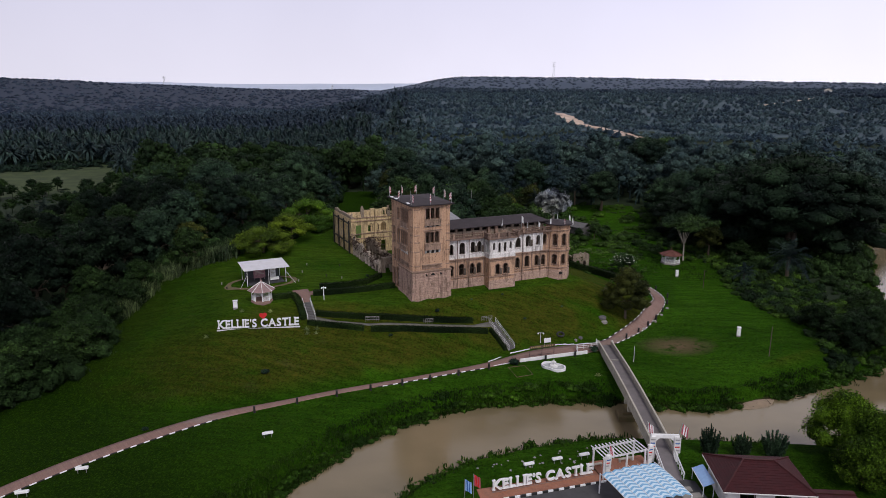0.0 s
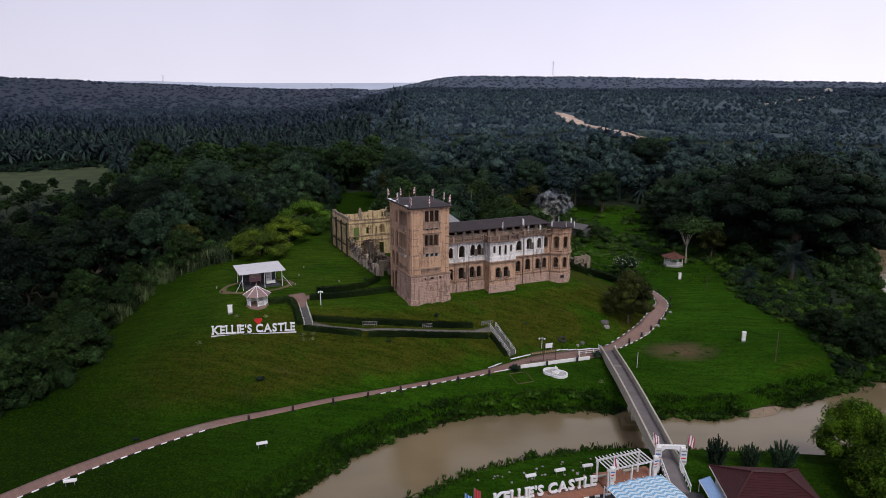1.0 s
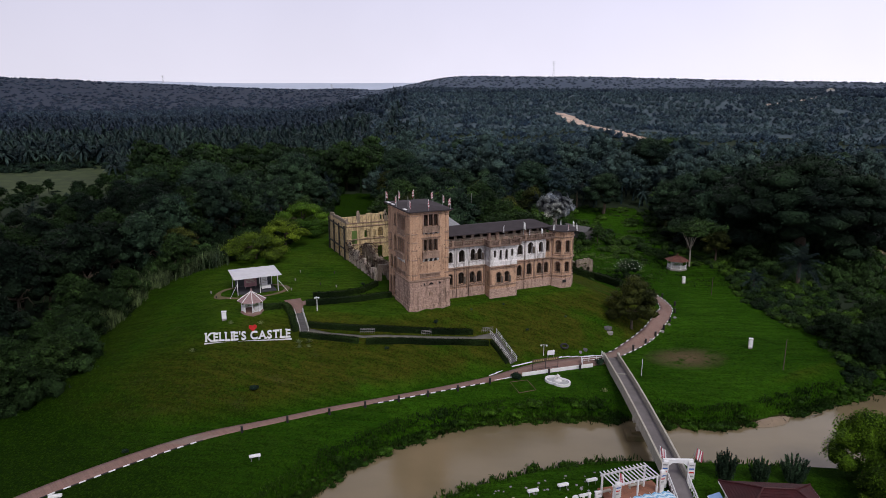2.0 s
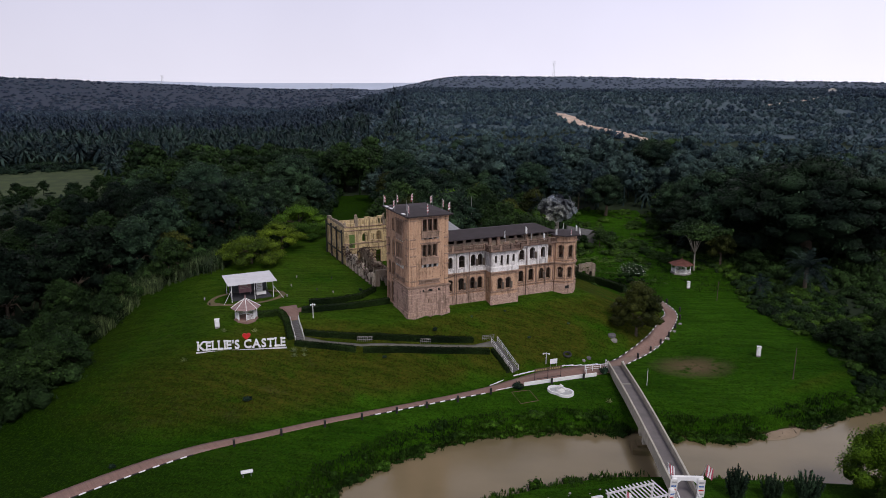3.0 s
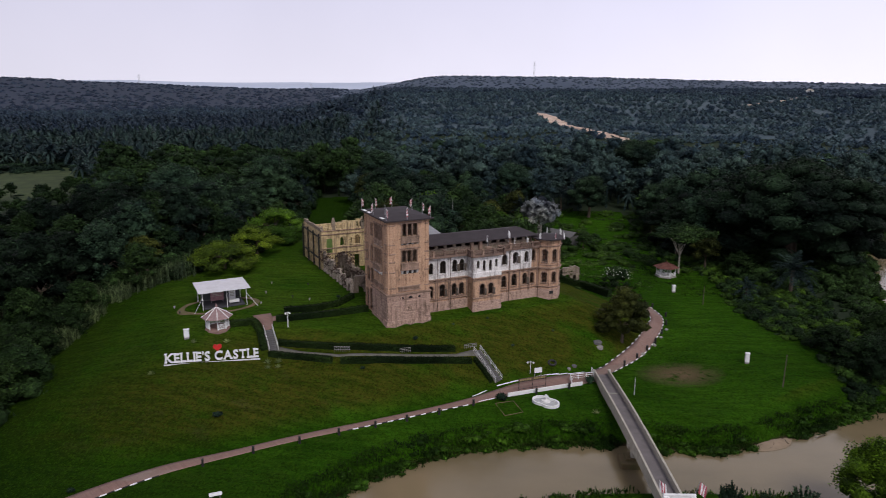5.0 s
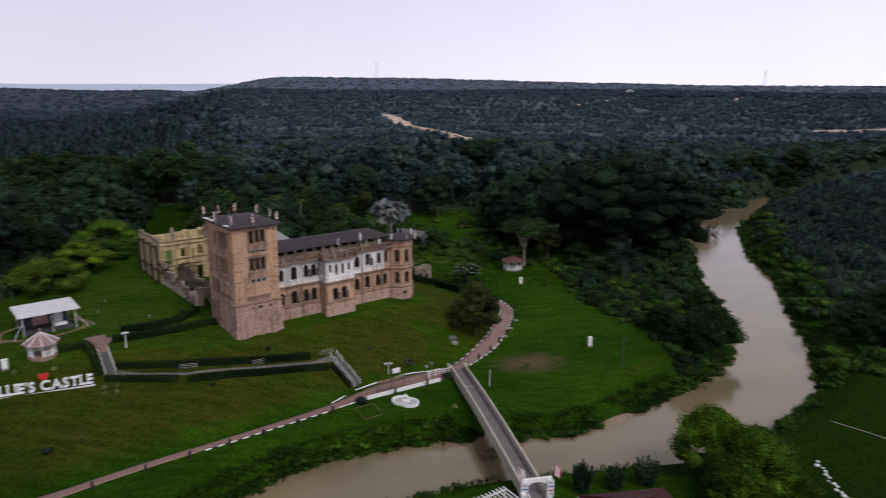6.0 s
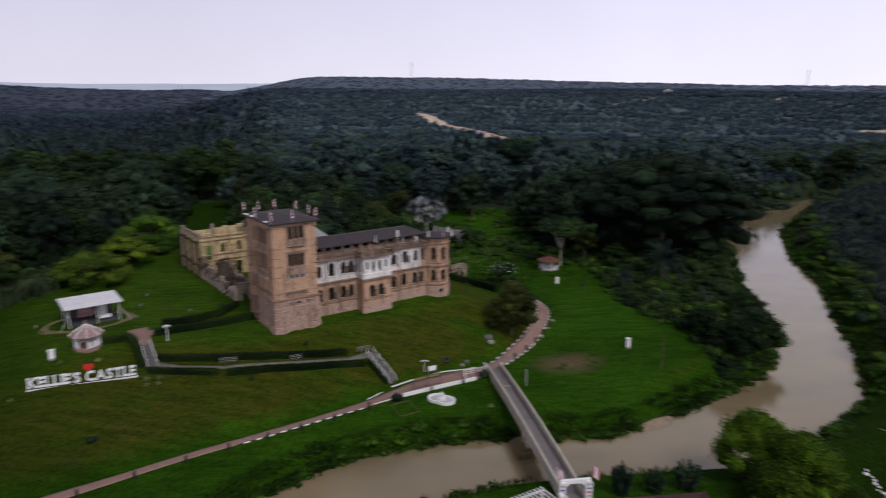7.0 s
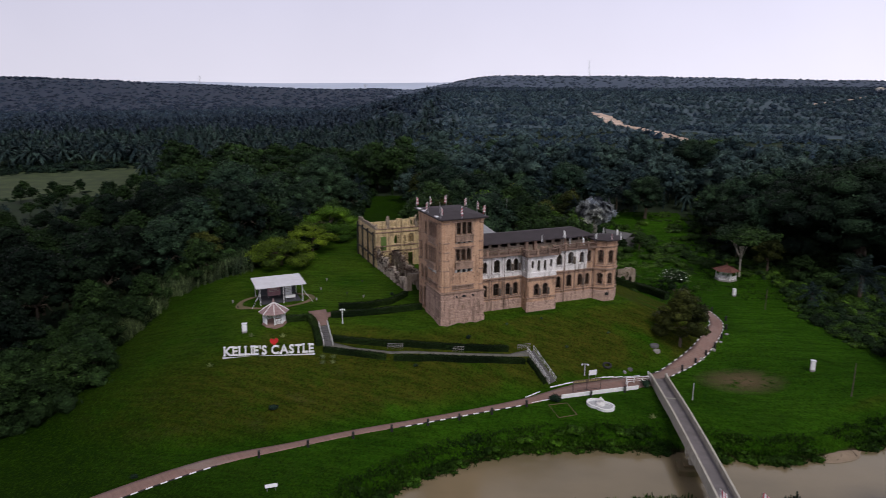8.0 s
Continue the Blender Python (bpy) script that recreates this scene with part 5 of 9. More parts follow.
def leaf_cards(points, normals, size, rg, spread=0.7):
    """Small leaf quads about the given points, facing roughly outwards."""
    n = len(points)
    d = normals + rg.normal(0, spread, (n, 3))
    d /= np.linalg.norm(d, axis=1)[:, None] + 1e-9
    a = np.cross(d, rg.normal(0, 1, (n, 3)))
    a /= np.linalg.norm(a, axis=1)[:, None] + 1e-9
    b = np.cross(d, a)
    s = (size * rg.uniform(0.55, 1.25, n))[:, None]
    v = np.stack([points - a * s, points - b * s * 0.55, points + a * s, points + b * s * 0.55], 1).reshape(-1, 3)
    return v, np.arange(4 * n).reshape(-1, 4)


def hedge(pts, w, h, label, group=""):
    """A clipped hedge: a body with rounded edges under a skin of small leaves."""
    rg = np.random.default_rng(len(pts) * 31 + int(abs(pts[0][0]) * 7))
    ob = thing("hedge", label, "hedge", group=group)
    body = bmesh.new()
    P, N = [], []
    rows = []
    for (ax, ay), (bx, by) in zip(pts, pts[1:]):
        L = math.hypot(bx - ax, by - ay)
        k = max(1, round(L / 1.2))
        rows += [(ax + (bx - ax) * i / k, ay + (by - ay) * i / k) for i in range(k)]
        tx, ty = (bx - ax) / L, (by - ay) / L
        n = int(L * 150)
        s, side, q = rg.uniform(0, L, n), rg.uniform(-1, 1, n), rg.uniform(0, 1, n)
        top = rg.uniform(0, 1, n) < w / (w + 2 * h)
        off = np.where(top, side * w / 2, np.sign(side) * w / 2) + rg.normal(0, 0.05, n)
        zz = np.where(top, h, q * h) + rg.normal(0, 0.06, n)
        x, y = ax + tx * s - ty * off, ay + ty * s + tx * off
        P.append(np.stack([x, y, land(ax + tx * s, ay + ty * s) + zz], -1))
        N.append(np.stack([np.where(top, 0, -ty * np.sign(side)), np.where(top, 0, tx * np.sign(side)), np.where(top, 1.0, 0.3)], -1))
    rows.append(pts[-1])
    ring = []
    for i, (x, y) in enumerate(rows):
        a, b = rows[max(i - 1, 0)], rows[min(i + 1, len(rows) - 1)]
        t = Vector((b[0] - a[0], b[1] - a[1], 0)).normalized()
        nn = Vector((-t.y, t.x, 0))
        z = hz(x, y)
        ring.append([body.verts.new(Vector((x, y, z)) + nn * o * w + Vector((0, 0, k * h))) for o, k in ((-0.47, -0.25), (-0.46, 0.8), (-0.36, 0.96), (0.36, 0.96), (0.46, 0.8), (0.47, -0.25))])
    for p, q in zip(ring, ring[1:]):
        for j in range(5):
            body.faces.new((p[j], p[j + 1], q[j + 1], q[j]))
    body.faces.new(ring[0])
    body.faces.new(ring[-1][::-1])
    part("hedge_body", body, HEDGE_LEAF, ob)
    v, f = leaf_cards(np.concatenate(P), np.concatenate(N), 0.13, rg)
    mesh_part("leaves", np_mesh("leaves", v, f), HEDGE_LEAF, ob)
    return ob


LH = "low clipped dark green hedge along the terrace walk"
hedge([loc(-20.3, 1.2), loc(-15.5, -1.4), loc(-11.3, -4.0)], 0.8, 0.75, LH, "terrace hedges")
hedge([loc(-10.2, -4.6), loc(-6.4, -6.0), loc(-0.3, -7.3), loc(6.2, -8.4), loc(11.2, -9.4)], 0.8, 0.75, LH, "terrace hedges")
hedge([loc(-18.2, 3.2), loc(-15.3, 1.4), loc(-9.9, -1.8), loc(-4.3, -4.2), loc(1.9, -5.5), loc(9.3, -6.9)], 0.85, 0.8, LH, "terrace hedges")
hedge([loc(11.9, -9.3), loc(12.5, -11.2), loc(13.0, -13.2)], 0.7, 0.6, "low hedge beside the lower steps")
hedge([loc(-24.7, 10.5), loc(-20.9, 10.1), loc(-20.4, 7.3), loc(-20.7, 2.5)], 1.1, 1.0, "clipped hedge curving down beside the upper steps")
hedge([loc(-17.0, 9.8), loc(-8.3, 8.6), loc(-0.6, 8.5)], 1.05, 1.05, "clipped hedge leading to the tower door")
hedge([loc(-14.6, 14.0), loc(-9.6, 12.9), loc(-5.0, 13.4), loc(-0.6, 17.0)], 0.95, 1.0, "clipped hedge on the far side of the tower walk")
hedge([(18.6, 180.4), (21.1, 178.6), (26.3, 176.5), (29.2, 173.2), (31.8, 169.2)], 1.4, 1.7, "dark hedge running downhill from the turret")
terr, _, _ = ribbon("path", [(*loc(-19.3, 2.5), 0.7), (*loc(-15.4, -0.1), 0.24), (*loc(-10.1, -3.3), 0.24), (*loc(-4.4, -5.3), 0.24), (*loc(1.8, -6.5), 0.24), (*loc(9.2, -7.8), 0.24), (*loc(13.0, -8.0), 0.6)], WALK_GREY, 0.03, 3)
tagged(terr, "narrow concrete walk between two hedges", "path", kind="structure")
upper, _, _ = ribbon("path", [(*loc(-18.4, 11.2), 1.2), (*loc(-15.5, 11.6), 1.1), (*loc(-8.5, 11.0), 0.9), (*loc(-0.2, 10.6), 0.8)], PAVE, 0.06, 3)
tagged(upper, "brick-paved walk to the tower door", "path", kind="structure")
head, _, _ = ribbon("path", [(*loc(-19.1, 7.2), 0.8), (*loc(-18.4, 10.7), 1.1), (*loc(-18.5, 14.4), 1.6)], PAVE, 0.075, 3)
tagged(head, "brick-paved landing at the head of the steps", "path", kind="structure")


# ---- steps ----
STEP_GREY = m_plain("dark_step_concrete", (0.13, 0.125, 0.13), (0.08, 0.078, 0.08), 0.9, scale=1.5)
def stairs(top, foot, w, n, label):
    """A straight flight with solid side strings and tubular rails."""
    (tx, ty), (fx, fy) = top, foot
    z1, z0 = hz(tx, ty) + 0.08, hz(fx, fy) + 0.06
    L = math.hypot(fx - tx, fy - ty)
    base = thing("steps", label, "steps", pose(tx, ty, z1, 0, 0, math.degrees(math.atan2(fy - ty, fx - tx))))
    dz, dx = (z1 - z0) / n, L / n
    bm = bmesh.new()
    box(bm, 0, dx, -w / 2, w / 2, -dz * 2.2, 0, bevel=0.01)
    box(bm, 0.02, dx + 0.03, -w / 2, w / 2, -0.05, 0.004)
    one = part("step", bm, STEP_GREY, base)
    for i in range(1, n):
        ob = new("step", one.data)
        ob.parent = base
        ob.matrix_local = pose(i * dx, 0, -i * dz)
    for s in (-1, 1):
        y = s * (w / 2 + 0.1)
        bm = bmesh.new()
        slab(bm, [(0, -0.9), (0, 0.10), (L, 0.10 - (z1 - z0)), (L, -0.9 - (z1 - z0))], y - 0.06, y + 0.06)
        part("string", bm, CONCRETE, base)
        for k in (0.5, 0.9):
            bm = bmesh.new()
            rod(bm, (0, y, k), (L, y, k - (z1 - z0)), 0.026)
            part("handrail", bm, WHITE, base)
        m = max(3, round(L / 1.3))
        for i in range(m + 1):
            bm = bmesh.new()
            x = L * i / m
            z = -(z1 - z0) * i / m
            rod(bm, (x, y, z), (x, y, z + 0.92), 0.028)
            part("rail_post", bm, WHITE, base)


stairs(loc(13.1, -7.8), loc(14.35, -13.2), 1.2, 15, "concrete steps with white rails climbing from the path")
stairs(loc(-19.0, 7.1), loc(-19.3, 1.9), 1.25, 11, "concrete steps with white rails beside the letters")


def rail_bench(x, y, turn, L, label):
    base = thing("railing", label, "railing", pose(x, y, hz(x, y), 0, 0, turn))
    for h in (0.4, 0.7, 0.95):
        bm = bmesh.new()
        rod(bm, (-L / 2, 0, h), (L / 2, 0, h), 0.035)
        part("rail", bm, CONCRETE, base)
    for i in range(int(L / 0.35) + 1):
        bm = bmesh.new()
        rod(bm, (-L / 2 + i * 0.35, 0, -0.2), (-L / 2 + i * 0.35, 0, 0.95), 0.018)
        part("baluster", bm, STEEL, base)


rail_bench(*loc(-9.3, -2.9), 5, 2.6, "short white railing on the terrace walk")
rail_bench(*loc(0.6, -5.9), 17, 1.8, "short white railing on the terrace walk")
rail_bench(*loc(12.2, -7.2), 20, 2.2, "white railing at the head of the lower steps")

# ---- letters on the hill and by the car park ----
LETTER_MESH = {}


def letter_mesh(ch, depth):
    """One capital with slab serifs, one unit high."""
    if ch in LETTER_MESH:
        return LETTER_MESH[ch]
    cu = bpy.data.curves.new("letter", "FONT")
    cu.body, cu.size, cu.extrude, cu.offset, cu.resolution_u = ch, 1.36, depth / 2, 0.022, 3
    tmp = bpy.data.objects.new("letter", cu)
    scene.collection.objects.link(tmp)
    me = bpy.data.meshes.new_from_object(tmp.evaluated_get(bpy.context.evaluated_depsgraph_get()))
    bpy.data.objects.remove(tmp)
    bm = bmesh.new()
    bm.from_mesh(me)
    xs = [v.co.x for v in bm.verts]
    x0, x1 = min(xs), max(xs)
    for v in bm.verts:
        v.co.x -= x0
    w = x1 - x0
    feet = {"K": (0.07, w - 0.1, "tb"), "E": (0.07, None, "tb"), "L": (0.07, None, "tb"), "I": (w / 2, None, "tb"), "A": (0.1, w - 0.1, "b"), "T": (w / 2, None, "b")}
    if ch in feet:
        a, b, where = feet[ch]
        for f in (a, b):
            if f is None:
                continue
            for z in ((0.0, 0.09) if "b" in where else None, (0.9, 0.99) if "t" in where else None):
                if z:
                    box(bm, f - 0.15, f + 0.15, z[0], z[1], -depth / 2 - 0.002, depth / 2 + 0.002)
    me = bpy.data.meshes.new("letter")
    bm.to_mesh(me)
    bm.free()
    LETTER_MESH[ch] = (me, w)
    return LETTER_MESH[ch]


def letter_sign(p, q, h, text, label, side_mat):
    """Free-standing letters in a row from p to q on a low base."""
    (ax, ay), (bx, by) = p, q
    L = math.hypot(bx - ax, by - ay)
    za, zb = hz(ax, ay), hz(bx, by)
    base = thing("letter_sign", label, "sign", Matrix.Translation((ax, ay, za)) @ Matrix.Rotation(math.atan2(by - ay, bx - ax), 4, "Z") @ Matrix.Rotation(-math.atan2(zb - za, L), 4, "Y"))
    bm = bmesh.new()
    box(bm, -0.2, L + 0.2, -0.2, -0.12, -0.05, 0.2, bevel=0.01)
    part("plinth", bm, STONE_WHITE if side_mat is WHITE else PAVE, base)
    widths = [0.3 if c == " " else (0.16 if c == "'" else letter_mesh(c, 0.22)[1]) for c in text]
    k = (L - 0.14 * (len(text) - 1)) / (sum(widths) * h)
    x = 0.0
    for c, w in zip(text, widths):
        if c == "'":
            bm = bmesh.new()
            slab(bm, [(0.02, 0.62), (0.14, 0.66), (0.15, 0.98), (0.0, 0.98)], -0.1, 0.1)
            ob = part("letter", bm, WHITE, base)
            ob.matrix_local = Matrix.Translation((x, 0, 0.38)) @ Matrix.Diagonal((h * k, h, h, 1))
        elif c != " ":
            me, _ = letter_mesh(c, 0.22)
            if not me.materials:
                me.materials.append(WHITE)
            ob = new("letter", me)
            ob.parent = base
            ob.matrix_local = Matrix.Translation((x, 0, 0.38)) @ pose(0, 0, 0, 90) @ Matrix.Diagonal((h * k, h, h, 1))
        if c != " ":
            for i in range(max(1, int(w * h * k / 0.25))):
                bm = bmesh.new()
                rod(bm, (x + 0.1 + i * 0.25, 0.05, -0.3), (x + 0.1 + i * 0.25, 0.05, 0.5), 0.03, n=4)
                part("stud", bm, BLACK, base)
        x += w * h * k + 0.14
    return base


letter_sign((-46.75, 112.3), (-33.65, 117.0), 1.5, "KELLIE'S CASTLE", "row of white slab-serif capital letters standing on the hillside", WHITE)
letter_sign((1.7, 76.6), (14.4, 81.7), 1.35, "KELLIE'S CASTLE", "row of white capital letters on studs beside the car park", RED)

# red heart on a post behind the hillside letters
hx, hy = -39.7, 115.6
heart = thing("heart_sign", "flat red heart on a thin post behind the letters", "sign", pose(hx, hy, hz(hx, hy), 0, 0, 20))
bm = bmesh.new()
pts = []
for i in range(24):
    t = 2 * math.pi * i / 24
    pts.append((0.042 * 16 * math.sin(t) ** 3, 1.75 + 0.044 * (13 * math.cos(t) - 5 * math.cos(2 * t) - 2 * math.cos(3 * t) - math.cos(4 * t))))
slab(bm, pts, -0.08, 0.08)
part("heart", bm, RED, heart)
bm = bmesh.new()
rod(bm, (0, 0, -0.3), (0, 0, 1.3), 0.04)
part("post", bm, BLACK, heart)


# ---- shelters ----
def gazebo(x, y, r, label, roof_mat, base_mat, turn=0.0, n=8, wall_h=2.5, rise=1.7):
    g = thing("gazebo", label, "gazebo", pose(x, y, hz(x, y) - 0.02, 0, 0, turn))
    bm = bmesh.new()
    lathe(bm, [(r * 1.06, -0.8), (r * 1.06, 0.18), (r * 1.03, 0.22), (r * 1.0, 0.36)], (0, 0, 0), n, math.pi / n)
    part("floor_slab", bm, base_mat, g)
    for i in range(n):
        a, b = [2 * math.pi * (i + k) / n + math.pi / n for k in (0, 1)]
        p, q = Vector((r * 0.93 * math.cos(a), r * 0.93 * math.sin(a), 0.36)), Vector((r * 0.93 * math.cos(b), r * 0.93 * math.sin(b), 0.36))
        bm = bmesh.new()
        rod(bm, p, p + Vector((0, 0, wall_h)), 0.085, 0.085, 8)
        part("post", bm, WHITE, g)
        if i == 5:
            continue
        bm = bmesh.new()
        for h in (0.12, 0.9):
            rod(bm, p + Vector((0, 0, h)), q + Vector((0, 0, h)), 0.05, n=5)
        for k in range(1, 13):
            c = p.lerp(q, k / 13)
            rod(bm, c + Vector((0, 0, 0.12)), c + Vector((0, 0, 0.9)), 0.03, n=4)
        part("railing", bm, WHITE, g)
    bm = bmesh.new()
    lathe(bm, [(r * 1.0, 0.36 + wall_h - 0.22), (r * 1.0, 0.36 + wall_h)], (0, 0, 0), n, math.pi / n)
    part("ring_beam", bm, WHITE, g)
    R, z0, z1 = r * 1.3, 0.36 + wall_h - 0.06, 0.36 + wall_h + rise
    for i in range(n):
        a, b = [2 * math.pi * (i + k) / n + math.pi / n for k in (0, 1)]
        p, q, t = Vector((R * math.cos(a), R * math.sin(a), z0)), Vector((R * math.cos(b), R * math.sin(b), z0)), Vector((0, 0, z1))
        bm = bmesh.new()
        steps = 5
        for k in range(steps):
            f0, f1 = k / steps, (k + 1) / steps
            lift = Vector((0, 0, 0.05))
            quad = [p.lerp(t, f0) + lift, q.lerp(t, f0) + lift, q.lerp(t, min(f1 + 0.02, 1)), p.lerp(t, min(f1 + 0.02, 1))]
            vs = [bm.verts.new(c) for c in quad] if f1 < 1 else [bm.verts.new(c) for c in (quad[0], quad[1], t)]
            bm.faces.new(vs)
            lo = [bm.verts.new(c - Vector((0, 0, 0.05))) for c in quad[:2]]
            bm.faces.new((lo[0], lo[1], vs[1], vs[0]))
        part("roof_panel", bm, roof_mat, g)
        bm = bmesh.new()
        rod(bm, p + Vector((0, 0, 0.06)), t + Vector((0, 0, 0.06)), 0.06, n=4)
        part("ridge_cap", bm, WHITE if roof_mat is not ROOF_RED else ROOF_RED, g)
    bm = bmesh.new()
    lathe(bm, [(0.16, z1 - 0.05), (0.2, z1 + 0.15), (0.08, z1 + 0.35), (0.1, z1 + 0.5), (0.02, z1 + 0.7)], (0, 0, 0), 8)
    part("finial", bm, roof_mat, g)
    return g


ROOF_PINK = m_plain("faded_pink_shingles", (0.30, 0.205, 0.205), (0.19, 0.125, 0.125), 0.85, scale=2.5, bump=0.5)
ROOF_RED = m_plain("dull_red_roof_sheet", (0.14, 0.055, 0.045), (0.09, 0.038, 0.032), 0.8, scale=1.5, bump=0.5)
gazebo(-42.3, 122.9, 1.95, "white eight-sided gazebo with a faded pink roof on the lawn", ROOF_PINK, PAVE, 0, 8, 1.95, 1.55)
gazebo(49.4, 188.2, 2.5, "white garden pavilion with a dull red roof at the wood's edge", ROOF_RED, CONCRETE, 10, 6, 2.2, 1.2)

# marquee with a display
mx, my = -46.3, 136.2
marquee = thing("marquee", "open marquee with a flat white sheet roof over display boards", "marquee", pose(mx, my, hz(mx, my), 0, 0, 30.5))
bm = bmesh.new()
MW, MD = 9.2, 6.8
vs = []
for j in range(5):
    for i in range(9):
        x, y = -MW / 2 + MW * i / 8, -MD / 2 + MD * j / 4
        vs.append(bm.verts.new((x, y, 3.45 + 0.35 * j / 4 - 0.05 * math.sin(math.pi * i / 8 * 4) ** 2)))
for j in range(4):
    for i in range(8):
        bm.faces.new([vs[j * 9 + i], vs[j * 9 + i + 1], vs[(j + 1) * 9 + i + 1], vs[(j + 1) * 9 + i]])
roof = part("roof_sheet", bm, m_plain("grey_white_sheet", (0.62, 0.61, 0.66), (0.52, 0.51, 0.55), 0.6, scale=0.8), marquee, "white stretched sheet")
sol = roof.modifiers.new("thickness", "SOLIDIFY")
sol.thickness = 0.06
for x in (-MW / 2 + 0.7, 0.4, MW / 2 - 0.7):
    for y in (-MD / 2 + 0.6, MD / 2 - 0.4):
        bm = bmesh.new()
        rod(bm, (x, y, -0.3), (x, y, 3.5), 0.06)
        part("post", bm, WHITE, marquee)
for y in (-MD / 2 + 0.6, MD / 2 - 0.4):
    bm = bmesh.new()
    rod(bm, (-MW / 2 + 0.7, y, 3.38), (MW / 2 - 0.7, y, 3.38), 0.05)
    part("beam", bm, WHITE, marquee)
for x, s in ((-MW / 2 + 0.7, -1), (MW / 2 - 0.7, 1)):
    bm = bmesh.new()
    rod(bm, (x, -MD / 2 + 0.6, 2.4), (x + s * 1.7, -MD / 2 - 0.6, 0.0), 0.03)
    part("guy_rope", bm, WHITE, marquee)
bm = bmesh.new()
box(bm, -3.6, 3.7, -2.4, 2.6, -0.3, 0.22, bevel=0.03)
part("dark_stage", bm, m_plain("dark_grey_carpet", (0.05, 0.05, 0.06)), marquee, "dark grey platform")
bm = bmesh.new()
slab(bm, [(-3.5, 0.3), (3.6, 0.3), (3.6, 2.2), (-3.5, 2.2)], 2.4, 2.46)
part("back_cloth", bm, m_plain("dark_net", (0.07, 0.075, 0.085)), marquee, "dark netting at the back")
bx0 = mx, my
PINK_BOARD = m_plain("faded_display_board", (0.36, 0.20, 0.22), (0.22, 0.10, 0.12), 0.6, scale=1.5)


def on_marquee(x, y):
    v = marquee.matrix_world @ Vector((x, y, 0))
    return v.x, v.y, v.z


def board(x, y, z, turn, w, h, mat, label, stripes, legs=0.5, name="display_board"):
    """An upright board on two legs with plain bars for its writing."""
    ob = thing(name, label, "board", pose(x, y, z, 0, 0, turn))
    bm = bmesh.new()
    box(bm, -w / 2, w / 2, -0.03, 0.03, legs, legs + h, bevel=0.01)
    part("panel", bm, mat, ob)
    for s in (-1, 1):
        bm = bmesh.new()
        rod(bm, (s * w * 0.42, 0.05, -0.2), (s * w * 0.42, 0.05, legs + h), 0.04)
        part("leg", bm, STEEL, ob)
    for i in range(stripes):
        bm = bmesh.new()
        z0 = legs + h * (0.82 - 0.16 * i)
        box(bm, -w * 0.38, w * (0.38 - 0.12 * (i % 2)), -0.045, -0.03, z0, z0 + h * 0.06)
        part("text_bar", bm, CREAM, ob)
    return ob


x, y, z = on_marquee(-0.8, 0.6)
board(x, y, z + 0.22, 30, 2.4, 1.7, PINK_BOARD, "faded pinkish display board under the marquee", 3, 0.4)
x, y, z = on_marquee(1.9, 0.4)
board(x, y, z + 0.22, 30, 1.2, 1.9, WHITE, "tall white poster board under the marquee", 4, 0.3)
x, y, z = on_marquee(1.9, -1.2)
table = thing("table", "small table with a white cloth under the marquee", "table", pose(x, y, z + 0.22, 0, 0, 30))
bm = bmesh.new()
box(bm, -0.9, 0.9, -0.35, 0.35, 0.25, 0.76, bevel=0.03)
part("tablecloth", bm, WHITE, table)
for sx_ in (-0.8, 0.8):
    for sy_ in (-0.3, 0.3):
        bm = bmesh.new()
        rod(bm, (sx_, sy_, 0), (sx_, sy_, 0.3), 0.03)
        part("leg", bm, STEEL, table)
pad = bmesh.new()
ring = []
for i in range(40):
    a = 2 * math.pi * i / 40
    px, py = mx + 7.4 * math.cos(a) * CO - 4.6 * math.sin(a) * SO - 0.2, my + 7.4 * math.cos(a) * SO + 4.6 * math.sin(a) * CO - 1.2
    ring.append(pad.verts.new((px, py, hz(px, py) + 0.05)))
inner = [pad.verts.new((v.co.x * 0.83 + mx * 0.17, v.co.y * 0.83 + (my - 0.6) * 0.17, hz(v.co.x * 0.83 + mx * 0.17, v.co.y * 0.83 + (my - 0.6) * 0.17) + 0.05)) for v in ring]
for i in range(40):
    pad.faces.new((ring[i], ring[(i + 1) % 40], inner[(i + 1) % 40], inner[i]))
tagged(part("pavement", pad, MUD), "oval ring of worn concrete paving round the marquee", "paving", kind="structure")

# ---- fountain ----
fx, fy = 12.2, 116.4
fountain = thing("fountain", "dry white fountain basin of two joined circles on the lawn", "fountain", pose(fx, fy, hz(fx, fy), 0, 0, -38))
outer, inner = [], []
for i in range(48):
    a = 2 * math.pi * i / 48
    r = 1.35 + 0.95 * abs(math.cos(a)) ** 1.4
    outer.append((r * math.cos(a), r * math.sin(a) * 0.98))
    inner.append(((r - 0.26) * math.cos(a), (r - 0.26) * math.sin(a) * 0.98))
bm = bmesh.new()
for z in (-0.3, 0.42):
    for ringp in (outer, inner):
        for px, py in ringp:
            bm.verts.new((px, py, z))
bm.verts.ensure_lookup_table()
for i in range(48):
    j = (i + 1) % 48
    o0, o1, i0, i1 = bm.verts[i], bm.verts[j], bm.verts[48 + i], bm.verts[48 + j]
    O0, O1, I0, I1 = bm.verts[96 + i], bm.verts[96 + j], bm.verts[144 + i], bm.verts[144 + j]
    bm.faces.new((o0, o1, O1, O0))
    bm.faces.new((i1, i0, I0, I1))
    bm.faces.new((O0, O1, I1, I0))
part("rim", bm, WHITE, fountain)
bm = bmesh.new()
prism(bm, inner, -0.2, 0.12)
